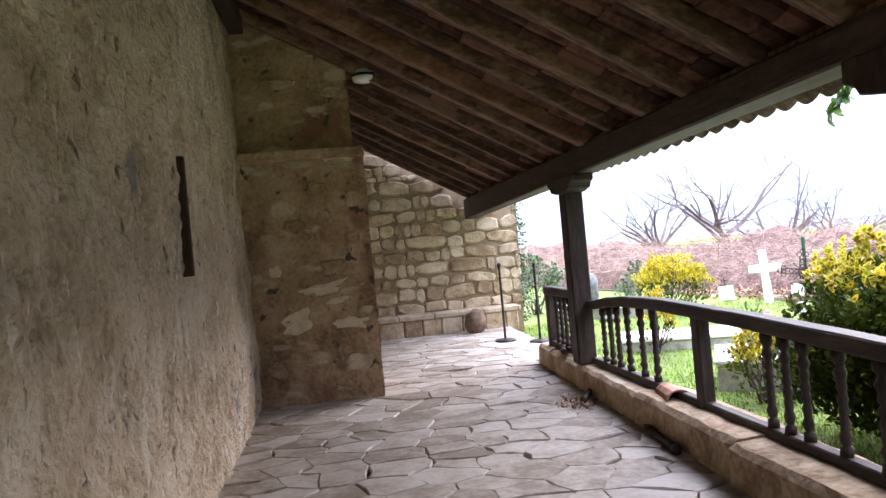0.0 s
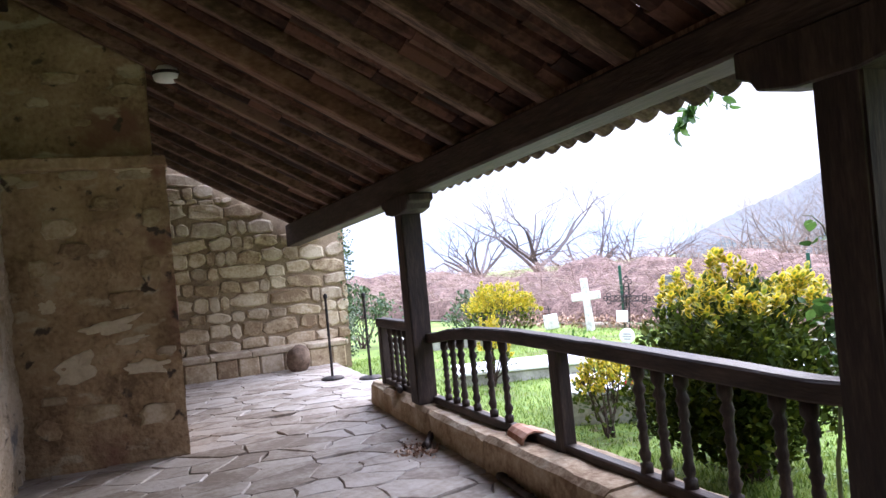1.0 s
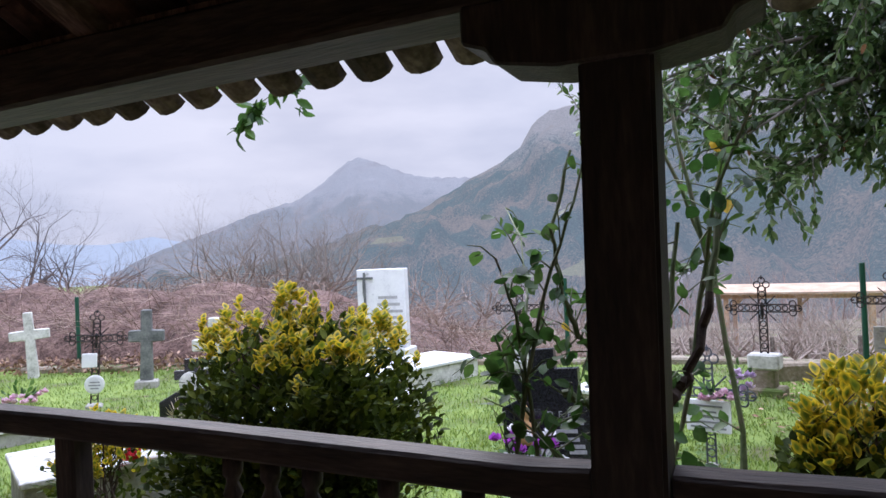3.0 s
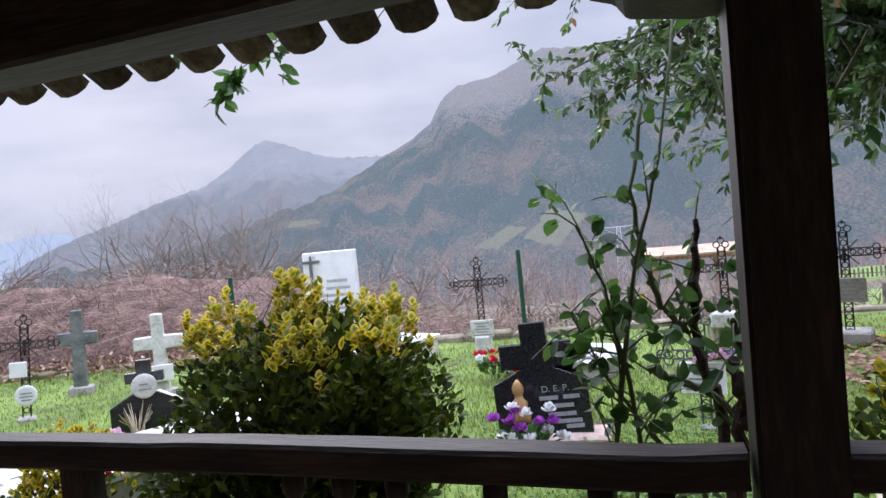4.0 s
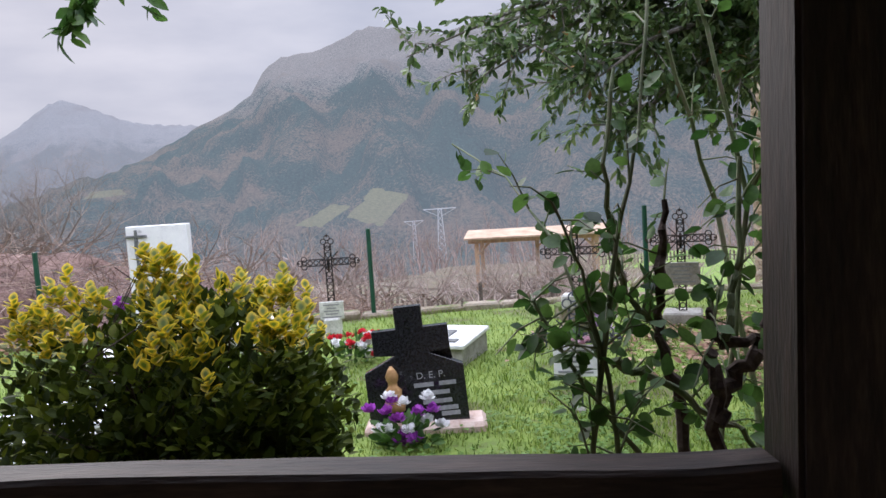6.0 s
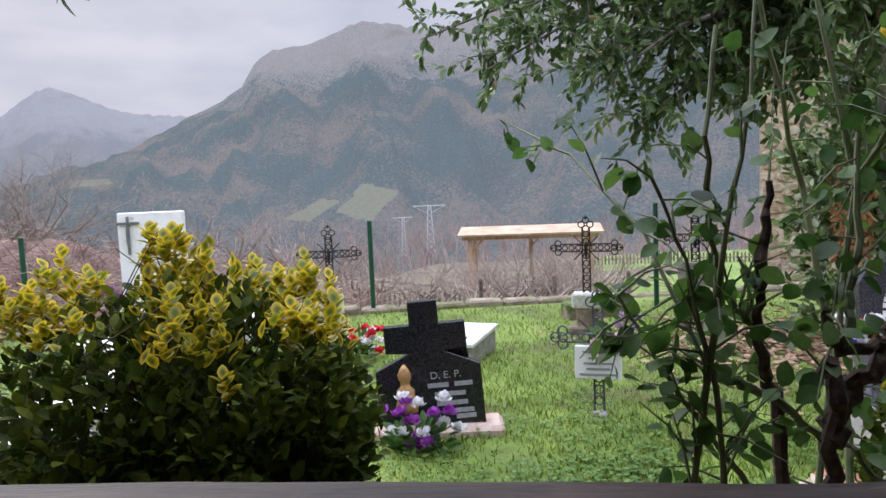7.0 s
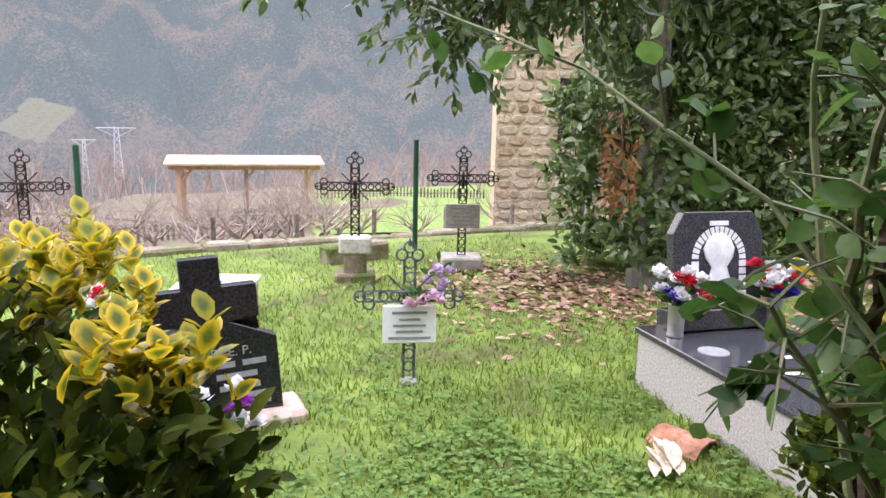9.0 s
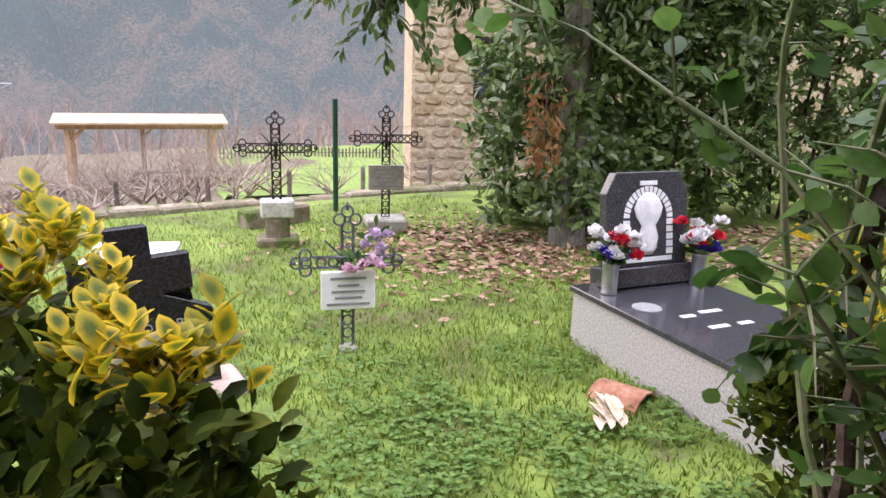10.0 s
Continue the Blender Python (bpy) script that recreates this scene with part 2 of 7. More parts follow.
RAFTER_OLD = surface("rafter_log", [(0.10, 0.045, 0.028), (0.2, 0.10, 0.062), (0.3, 0.18, 0.12)], 3, 0.75, 0.6, 16, 0.5, stretch=(1, 6, 1.8))
TILE = surface("terracotta", [(0.16, 0.065, 0.04), (0.33, 0.15, 0.09), (0.46, 0.27, 0.19)], 5, 0.85, 0.5, 30, 0.4, vary=0.25, island=0.3)
# darker copy of TILE: shade between the rafters is put into the colour
TILE_UNDER = surface("shaded_terracotta", [(0.03, 0.014, 0.01), (0.075, 0.034, 0.022), (0.17, 0.085, 0.056)], 5, 0.9, 0.5, 30, 0.4, island=0.45)
LICHEN_TILE = surface("weathered_eave_tile", [(0.06, 0.045, 0.04), (0.15, 0.11, 0.09), (0.3, 0.24, 0.2)], 8, 0.9, 0.6, 35, 0.5, vary=0.25)
IRON = surface("rusty_black_iron", [(0.012, 0.012, 0.014), (0.035, 0.03, 0.03), (0.09, 0.055, 0.04)], 14, 0.6, 0.4, 60, 0.4, metal=0.5)
IRON_GREY = surface("painted_grey_iron", [(0.03, 0.034, 0.042), (0.075, 0.082, 0.1), (0.17, 0.18, 0.2)], 12, 0.5, 0.3, 60, 0.4, metal=0.4)
GREEN_POST = surface("green_enamel", [(0.008, 0.05, 0.03), (0.015, 0.085, 0.05)], 6, 0.4, 0.1, 60, 0.3)
GRANITE_BLACK = surface("polished_black_granite", [(0.006, 0.006, 0.007), (0.014, 0.014, 0.016), (0.03, 0.03, 0.034)], 60, 0.13, 0.0, 200, 0.5, spec=0.5)
GRANITE_DARK = surface("dark_grey_granite", [(0.018, 0.018, 0.021), (0.045, 0.045, 0.052), (0.10, 0.10, 0.11)], 90, 0.16, 0.0, 260, 0.6)
GRANITE_PALE = surface("speckled_pale_granite", [(0.24, 0.225, 0.22), (0.43, 0.41, 0.40), (0.58, 0.56, 0.55)], 70, 0.45, 0.15, 220, 0.6)
MARBLE = surface("white_marble", [(0.62, 0.62, 0.63), (0.78, 0.78, 0.78), (0.84, 0.84, 0.83)], 4, 0.3, 0.1, 40, 0.3, spots=((0.5, 0.5, 0.5), 5, 0.68))
WEATHERED = surface("weathered_white_stone", [(0.34, 0.34, 0.30), (0.58, 0.57, 0.53), (0.74, 0.73, 0.69)], 8, 0.85, 0.5, 40, 0.4, spots=((0.22, 0.22, 0.17), 6, 0.64))
CONCRETE = surface("old_concrete", [(0.2, 0.19, 0.165), (0.34, 0.325, 0.29), (0.45, 0.43, 0.39)], 6, 0.9, 0.5, 40, 0.4, spots=((0.13, 0.15, 0.07), 4, 0.62))
MOSSY = surface("mossy_earthen_stone", [(0.12, 0.12, 0.05), (0.22, 0.175, 0.125), (0.33, 0.28, 0.22)], 4, 0.95, 0.7, 25, 0.5, vary=0.3, spots=((0.1, 0.14, 0.035), 3, 0.55), dist=0.03)
PINK_STONE = surface("pinkish_plinth", [(0.30, 0.19, 0.15), (0.48, 0.35, 0.29), (0.58, 0.47, 0.41)], 7, 0.85, 0.5, 35, 0.4)
GREY_STONE = surface("mossy_grey_stone", [(0.07, 0.075, 0.075), (0.15, 0.155, 0.15), (0.24, 0.25, 0.23)], 6, 0.85, 0.5, 35, 0.4)
GOLD = surface("gilt_resin", [(0.34, 0.18, 0.07), (0.55, 0.33, 0.15)], 12, 0.4, 0.2, 60, 0.3, metal=0.35)
INK = surface("engraved_grey", [(0.2, 0.2, 0.21), (0.32, 0.32, 0.33)], 30, 0.6, 0)
FAINT = surface("faded_lettering", [(0.3, 0.3, 0.3), (0.48, 0.48, 0.47)], 30, 0.6, 0)
BLACK_INK = surface("black_lettering", [(0.03, 0.03, 0.03), (0.06, 0.06, 0.06)], 30, 0.6, 0)
RELIEF = surface("white_relief", [(0.62, 0.63, 0.65), (0.85, 0.85, 0.86)], 16, 0.5, 0.2, 50, 0.3)
NEW_WOOD = surface("new_pine", [(0.36, 0.21, 0.12), (0.5, 0.31, 0.19), (0.6, 0.41, 0.27)], 3, 0.7, 0.3, 20, 0.4, stretch=(3, 3, 1))
PALE_ROOF = surface("pale_roof_boards", [(0.34, 0.23, 0.155), (0.44, 0.31, 0.215), (0.52, 0.39, 0.28)], 1.5, 0.8, 0.2, 14, 0.3)
FENCE_WOOD = surface("grey_fence_wood", [(0.07, 0.055, 0.045), (0.16, 0.13, 0.105), (0.25, 0.21, 0.18)], 5, 0.85, 0.4, 25, 0.4, vary=0.3)
BARK = surface("dark_bark", [(0.02, 0.012, 0.009), (0.055, 0.034, 0.026), (0.11, 0.08, 0.065)], 14, 0.9, 0.8, 50, 0.5)
BARK_GREY = surface("grey_bark", [(0.09, 0.08, 0.07), (0.19, 0.175, 0.155), (0.3, 0.28, 0.26)], 9, 0.9, 0.8, 40, 0.5, stretch=(1, 1, 0.4))
STEM_GREEN = surface("green_stem", [(0.06, 0.09, 0.025), (0.12, 0.15, 0.06), (0.16, 0.13, 0.08)], 14, 0.6, 0.2)
WOODLAND = surface("reddish_winter_wood", [(0.2, 0.135, 0.12), (0.32, 0.23, 0.21), (0.42, 0.33, 0.3)], 0.3, 0.95, 0, island=0.4)
TWIG = surface("bare_twigs", [(0.2, 0.15, 0.125), (0.36, 0.285, 0.25), (0.48, 0.4, 0.36)], 4, 0.9, 0, island=0.4)
TWIG_FAR = surface("far_bare_twigs", [(0.1, 0.085, 0.085), (0.2, 0.17, 0.165)], 1, 0.95, 0, island=0.3)
TWIG_PALE = surface("pale_lichened_twigs", [(0.2, 0.165, 0.14), (0.34, 0.29, 0.25)], 1, 0.95, 0, island=0.3)
BRAMBLE = surface("dead_bramble", [(0.15, 0.095, 0.07), (0.3, 0.205, 0.16), (0.44, 0.335, 0.27)], 2, 0.95, 0, island=0.6)
DRY = surface("dry_leaf_litter", [(0.14, 0.075, 0.045), (0.30, 0.17, 0.11), (0.46, 0.31, 0.22)], 3, 0.9, 0, island=0.7)
CLOTH = surface("withered_husk", [(0.35, 0.26, 0.18), (0.55, 0.45, 0.33), (0.66, 0.57, 0.45)], 12, 0.9, 0.5, 50)
WIRE = surface("galvanised_wire", [(0.2, 0.2, 0.2), (0.34, 0.34, 0.33)], 5, 0.5, 0, metal=0.6)
GLASS_DARK = surface("dark_window_glass", [(0.03, 0.035, 0.04), (0.08, 0.09, 0.1)], 2, 0.1, 0)
WHITE_PAINT = surface("white_enamel", [(0.66, 0.67, 0.64), (0.8, 0.8, 0.78)], 6, 0.4, 0)
STEEL_VASE = surface("brushed_steel_vase", [(0.4, 0.41, 0.42), (0.55, 0.56, 0.57)], 8, 0.35, 0.1, 80, metal=0.8)
METAL_PYLON = surface("pylon_steel", [(0.5, 0.52, 0.55), (0.62, 0.64, 0.67)], 1, 0.6, 0)

BUSH_GREEN = leafy("euonymus_green", [(0.018, 0.03, 0.004), (0.036, 0.056, 0.006), (0.065, 0.09, 0.009), (0.12, 0.14, 0.013)], 0.55, 0.34, 0.12)
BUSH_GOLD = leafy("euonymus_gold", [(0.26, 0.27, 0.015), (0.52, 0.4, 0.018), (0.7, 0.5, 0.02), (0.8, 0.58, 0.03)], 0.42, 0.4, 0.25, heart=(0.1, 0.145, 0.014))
ROSE_LEAF = leafy("rose_green", [(0.02, 0.055, 0.012), (0.045, 0.11, 0.02), (0.075, 0.16, 0.03), (0.11, 0.2, 0.045)], 0.42, 0.45)
ROSE_YELLOW = leafy("rose_yellow", [(0.72, 0.42, 0.02), (0.8, 0.55, 0.05)], 0.5, 0.5)
LAUREL = leafy("laurel_green", [(0.03, 0.065, 0.018), (0.07, 0.13, 0.036), (0.12, 0.19, 0.06), (0.2, 0.26, 0.11)], 0.32, 0.4, 0.5)
HEDGE = leafy("laurel_hedge_green", [(0.05, 0.09, 0.028), (0.1, 0.17, 0.05), (0.17, 0.26, 0.085), (0.26, 0.34, 0.15)], 0.3, 0.42, 0.6)
BROWN_LEAF = leafy("withered_brown_leaf", [(0.16, 0.07, 0.03), (0.3, 0.15, 0.07), (0.42, 0.25, 0.12)], 0.8, 0.3, 0.2)
GRASS = leafy("grass_blades", [(0.07, 0.125, 0.016), (0.13, 0.21, 0.028), (0.2, 0.285, 0.045), (0.3, 0.35, 0.09)], 0.55, 0.45, 0.3)
CLOVER = leafy("clover_leaf", [(0.08, 0.16, 0.03), (0.13, 0.23, 0.05), (0.19, 0.3, 0.085)], 0.5, 0.35, 0.3)
IVY = leafy("ivy_green", [(0.02, 0.045, 0.015), (0.05, 0.09, 0.03), (0.09, 0.14, 0.05)], 0.45, 0.25)
PURPLE = leafy("purple_petal", [(0.22, 0.03, 0.28), (0.42, 0.08, 0.5), (0.5, 0.14, 0.56)], 0.7, 0.3, 0.2)
WHITE_PETAL = leafy("white_petal", [(0.7, 0.7, 0.7), (0.85, 0.84, 0.84)], 0.7, 0.3, 0.2)
RED_PETAL = leafy("red_petal", [(0.55, 0.02, 0.03), (0.75, 0.05, 0.09)], 0.7, 0.3, 0.2)
PINK_PETAL = leafy("pink_petal", [(0.7, 0.42, 0.55), (0.8, 0.62, 0.7), (0.62, 0.3, 0.45)], 0.7, 0.3, 0.2)
LILAC = leafy("lilac_petal", [(0.55, 0.4, 0.6), (0.75, 0.62, 0.78)], 0.7, 0.3, 0.2)
BLUE_PETAL = leafy("violet_blue_petal", [(0.05, 0.03, 0.4), (0.12, 0.06, 0.55)], 0.7, 0.3, 0.2)


# ---- leaves, twigs, flowers ----
def leaf_mesh(items, fold=0.25, broad=0.5, curl=0.15):
    """items: (base, direction, normal, length). Each leaf: a folded blade with a rounded outline."""
    verts, faces = [], []
    for base, d, nrm, ln in items:
        d = d.normalized()
        s = d.cross(nrm)
        if s.length < 1e-4:
            s = d.cross(Vector((0.3, 0.2, 0.9)))
        s.normalize()
        n = s.cross(d)
        w = ln * broad * 0.5
        i = len(verts)
        tip = base + d * ln - n * ln * curl
        right, left = [], []
        for u, k in ((0.2, 0.72), (0.5, 1.0), (0.8, 0.62)):
            mid = base + d * ln * u - n * ln * curl * u * u + n * w * fold * k
            right.append(mid + s * w * k)
            left.append(mid - s * w * k)
        verts += [base, *right, tip, *left[::-1], base + d * ln * 0.5 - n * ln * curl * 0.22]
        faces += [(i + k, i + (k + 1) % 8, i + 8) for k in range(8)]
    return verts, faces


def rand_dir(r=rng):
    while True:
        v = Vector((r.uniform(-1, 1), r.uniform(-1, 1), r.uniform(-1, 1)))
        if 0.05 < v.length < 1:
            return v.normalized()


def leaves(name, items, material, parent, label="", **kw):
    v, f = leaf_mesh(items, **kw)
    ob = raw_part(name, v, f, material, parent, label, smooth=True)
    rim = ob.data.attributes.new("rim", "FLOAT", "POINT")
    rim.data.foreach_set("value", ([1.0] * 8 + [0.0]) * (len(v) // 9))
    return ob


def bare_twigs(bm, start, direction, length, radius, depth, r, n=3, spread=0.6, lift=0.15, kids=(2, 3)):
    p, d, pts, rad = Vector(start), Vector(direction).normalized(), [Vector(start)], [radius]
    seg = 3
    for i in range(seg):
        d = (d + rand_dir(r) * 0.22 + Vector((0, 0, lift * 0.4))).normalized()
        p = p + d * length / seg
        pts.append(p)
        rad.append(radius * (1 - 0.45 * (i + 1) / seg))
    tube(bm, pts, rad, n, cap=False)
    if depth > 0:
        for _ in range(r.randint(*kids)):
            k = r.choice((1, 2, 3, 3))
            nd = (d + rand_dir(r) * spread + Vector((0, 0, lift))).normalized()
            bare_twigs(bm, pts[k], nd, length * r.uniform(0.6, 0.82), rad[k] * 0.62, depth - 1, r, n, spread, lift, kids)


def blossom(name, c, size, material, parent, r, petals=22, label=""):
    """A full flower head of layered petals."""
    items = []
    for i in range(petals):
        a, h = r.uniform(0, 6.283), r.uniform(-0.2, 1)
        out = Vector((math.cos(a) * math.sqrt(max(0.05, 1 - h * h)), math.sin(a) * math.sqrt(max(0.05, 1 - h * h)), h))
        up = (out + Vector((0, 0, 0.6))).normalized()
        items.append((Vector(c) + out * size * 0.25, (out * 0.6 + Vector((0, 0, 0.5))).normalized(), up.cross(out.cross(up)) if out.cross(up).length > 0.01 else out, size * r.uniform(0.5, 0.75)))
    return leaves(name, items, material, parent, label, broad=1.0, curl=-0.12)

# ---- terrain ----
GZ = -0.18
EDGE = [(-40, 14.0), (-10, 13.2), (2, 12.65), (6, 12.15), (12.3, 10.75), (16, 9.8), (24, 8.0), (60, 4.0)]


def ground_z(x, y):
    e = lerp_table(EDGE, y)
    d = x - e
    z = GZ + 0.03 * fbm(x * 0.5, y * 0.5)
    if d > 0:
        bank = max(0.0, min(1.0, (y - 7.5) / 4.0))
        fall = -0.3 * min(1, d / 0.4) - lerp_table([(0, 0), (12, 2.2), (18, 2.95), (26, 3.15), (36, 3.3), (60, 6), (300, 38), (900, 60), (5000, 60)], d)
        rise = 0.25 * min(1, d / 2.0) - lerp_table([(0, 0), (6, 0.4), (60, 8), (300, 40), (900, 60), (5000, 60)], d)
        z += fall * (1 - bank) + rise * bank + 0.25 * fbm(x * 0.15, y * 0.15) * min(1, d / 4)
    return z


XS = [-60, -30, -12, -6] + steps(-3, 18, 84) + [18.5, 19.5, 21, 23, 25.5, 28, 31, 34, 38, 42, 47, 53, 60, 70, 82, 100, 125, 160, 210, 290, 400, 600, 900, 1500, 2600, 4400]
YS = [-3000, -1500, -800, -400, -200, -100, -60, -40, -28, -20, -14, -10] + steps(-7, 18, 100) + [20, 23, 27, 32, 40, 55, 80, 120, 200, 350, 700, 1500, 4000]
GROUND_MAT = surface("lawn_soil", [(0.11, 0.10, 0.045), (0.12, 0.175, 0.035), (0.17, 0.24, 0.045), (0.22, 0.285, 0.065)], 1.6, 0.95, 0.6, 30, 0.35, spots=((0.12, 0.085, 0.05), 2.2, 0.66), dist=0.02)
ground = grid("ground", XS, YS, lambda x, y: (x, y, ground_z(x, y)), GROUND_MAT)
tagged(ground, "green churchyard lawn with clover and bare earth patches", "ground", kind="structure")
SCRUB_MAT = surface("winter_scrub_soil", [(0.06, 0.045, 0.03), (0.13, 0.1, 0.07), (0.12, 0.125, 0.055)], 0.8, 0.95, 0.6, 12, 0.4)
scrub = grid("scrubland", steps(0.15, 22, 24) + [30, 45, 70, 110, 170, 260, 380, 600, 1000], [-900, -500, -300, -180, -110] + steps(-70, 70, 80) + [90, 130, 200, 320, 520, 900], lambda d, y: (lerp_table(EDGE, y) + d, y, ground_z(lerp_table(EDGE, y) + d, y) + 0.03 + min(0.3, 0.02 * d)), SCRUB_MAT)
tagged(scrub, "brown winter scrubland falling away below the churchyard", "ground", kind="structure")
MEADOW_MAT = surface("meadow_grass", [(0.1, 0.165, 0.03), (0.15, 0.225, 0.045), (0.19, 0.265, 0.06)], 1.2, 0.95, 0.4, 20, 0.4)
meadow = grid("meadow", steps(17, 52, 30), steps(-24, 1.6, 24), lambda x, y: (x, y - 0.17 * (x - 20), max(ground_z(x, y - 0.17 * (x - 20)) + 0.36, -9)), MEADOW_MAT)
tagged(meadow, "mown green meadow below the boundary wall", "ground", kind="structure")


def hill_material(name, low, mid, high, haze, amount, z0, z1, scale):
    m = bpy.data.materials.new(name)
    m.use_nodes = True
    nd, ln = m.node_tree.nodes, m.node_tree.links
    p = nd["Principled BSDF"]
    p.inputs["Roughness"].default_value = 1.0
    p.inputs["Specular IOR Level"].default_value = 0.0
    tc = nd.new("ShaderNodeTexCoord")
    big, small = nd.new("ShaderNodeTexNoise"), nd.new("ShaderNodeTexNoise")
    big.inputs["Scale"].default_value, big.inputs["Detail"].default_value, big.inputs["Roughness"].default_value = scale, 8, 0.62
    small.inputs["Scale"].default_value, small.inputs["Detail"].default_value, small.inputs["Roughness"].default_value = scale * 34, 6, 0.75
    for n in (big, small):
        ln.new(tc.outputs["Object"], n.inputs["Vector"])
    sep = nd.new("ShaderNodeSeparateXYZ")
    ln.new(tc.outputs["Object"], sep.inputs[0])
    hr = nd.new("ShaderNodeMapRange")
    hr.inputs["From Min"].default_value, hr.inputs["From Max"].default_value = z0, z1
    ln.new(sep.outputs[2], hr.inputs["Value"])

    def ramp(src, a, b, ca, cb):
        r = nd.new("ShaderNodeValToRGB")
        r.color_ramp.elements[0].position, r.color_ramp.elements[1].position = a, b
        r.color_ramp.elements[0].color, r.color_ramp.elements[1].color = (*ca, 1), (*cb, 1)
        ln.new(src, r.inputs["Fac"])
        return r.outputs["Color"]

    def mix(f, a, b, kind="MIX"):
        x = nd.new("ShaderNodeMix")
        x.data_type, x.blend_type = "RGBA", kind
        if isinstance(f, float):
            x.inputs["Factor"].default_value = f
        else:
            ln.new(f, x.inputs["Factor"])
        ln.new(a, x.inputs["A"])
        ln.new(b, x.inputs["B"])
        return x.outputs["Result"]

    one, zero = (1, 1, 1), (0, 0, 0)
    forest = ramp(small.outputs["Fac"], 0.36, 0.66, tuple(c * 0.3 for c in low), tuple(c * 1.9 for c in low))
    bracken = ramp(small.outputs["Fac"], 0.35, 0.65, tuple(c * 0.6 for c in mid), tuple(c * 1.2 for c in mid))
    rock = ramp(small.outputs["Fac"], 0.38, 0.64, tuple(c * 0.45 for c in high), tuple(c * 1.3 for c in high))
    brk = nd.new("ShaderNodeMath")
    brk.operation = "MULTIPLY_ADD"
    brk.inputs[1].default_value = 0.9
    ln.new(small.outputs["Fac"], brk.inputs[0])
    ln.new(big.outputs["Fac"], brk.inputs[2])
    half = nd.new("ShaderNodeMath")
    half.operation = "MULTIPLY"
    half.inputs[1].default_value = 0.5
    ln.new(brk.outputs[0], half.inputs[0])
    patches = ramp(half.outputs[0], 0.46, 0.545, zero, one)
    sm = nd.new("ShaderNodeMath")
    sm.operation = "ADD"
    ln.new(hr.outputs["Result"], sm.inputs[0])
    k = nd.new("ShaderNodeMath")
    k.operation = "MULTIPLY_ADD"
    k.inputs[1].default_value, k.inputs[2].default_value = 1.2, -1.14
    ln.new(brk.outputs[0], k.inputs[0])
    ln.new(k.outputs[0], sm.inputs[1])
    up = ramp(sm.outputs[0], 0.46, 0.68, zero, one)
    col = mix(up, mix(patches, forest, bracken), mix(ramp(half.outputs[0], 0.5, 0.58, zero, one), rock, bracken))
    ln.new(col, p.inputs["Base Color"])
    bp = nd.new("ShaderNodeBump")
    bp.inputs["Strength"].default_value, bp.inputs["Distance"].default_value = 1.0, 0.6 / scale / 10
    ln.new(small.outputs["Fac"], bp.inputs["Height"])
    ln.new(bp.outputs["Normal"], p.inputs["Normal"])
    # distance haze painted in: flat glowing colour mixed over the slope by amount
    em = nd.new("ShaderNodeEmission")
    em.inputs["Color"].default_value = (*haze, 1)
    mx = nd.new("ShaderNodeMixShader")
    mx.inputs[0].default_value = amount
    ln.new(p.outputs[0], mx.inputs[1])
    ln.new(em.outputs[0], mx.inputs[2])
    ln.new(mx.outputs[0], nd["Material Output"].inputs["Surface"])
    return m


def hill(name, ridge, near, far, foot, rough, material, label, na, ns=36, craggy=0.0, seed=0.0):
    """A range: ridge gives azimuth (degrees east of the y axis) and the skyline's elevation."""
    azs = steps(ridge[0][0], ridge[-1][0], na)

    def place(az, s):
        el = lerp_table(ridge, az) + (craggy * fbm(az * 2.2, seed, 0, 5) if craggy else 0)
        top = 1.6 + far * math.tan(radians(el))
        g = s ** 1.25
        amp = math.sin(math.pi * min(1, s)) ** 0.7 if 0 < s < 1 else 0
        r = near + (far - near) * s + rough * 1.2 * amp * fbm(az * 0.12, s * 3, seed)
        z = foot + (top - foot) * g + rough * amp * fbm(az * 0.22 + 9, s * 4, seed, 6)
        a = radians(az)
        return (2.5 + r * math.sin(a), 4.5 + r * math.cos(a), z)

    return tagged(grid(name, azs, steps(0, 1, ns) + [1.06], lambda az, s: place(az, min(s, 1)) if s <= 1 else tuple(c * f for c, f in zip(place(az, 1), (1.15, 1.15, 0.6))), material), label, "mountain", kind="structure")


# each range carries its own share of painted bluish haze
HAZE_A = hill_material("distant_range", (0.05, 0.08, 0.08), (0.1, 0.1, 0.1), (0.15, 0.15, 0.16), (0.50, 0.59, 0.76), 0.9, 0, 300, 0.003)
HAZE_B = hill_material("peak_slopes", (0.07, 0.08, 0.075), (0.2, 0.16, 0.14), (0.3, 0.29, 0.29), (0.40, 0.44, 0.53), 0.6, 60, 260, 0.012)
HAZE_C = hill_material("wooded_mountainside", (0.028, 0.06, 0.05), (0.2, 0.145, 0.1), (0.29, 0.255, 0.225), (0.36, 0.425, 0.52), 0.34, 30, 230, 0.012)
hill("backdrop_range", [(-60, 2.0), (0, 2.6), (27, 2.9), (34, 2.6), (38, 1.9), (41, 1.8), (44, 2.3), (48, 1.4), (56, 1.0), (70, 1.0)], 2900, 4000, -80, 30, HAZE_A, "pale blue mountain range with far haze painted in", 120, 12)
hill("backdrop_peak", [(41, -0.6), (43.8, 0.95), (46.2, 1.9), (48.4, 2.6), (51.1, 3.7), (53, 4.3), (54.9, 4.8), (56.8, 6.0), (58.0, 7.0), (59.0, 7.75), (59.8, 8.05), (61.2, 7.65), (63.6, 6.65), (65.3, 6.25), (68.5, 6.1), (74, 5.6), (84, 4.0)], 1500, 2300, -60, 60, HAZE_B, "bare snow-dusted peak with thin haze painted in", 160, 30, 0.12)
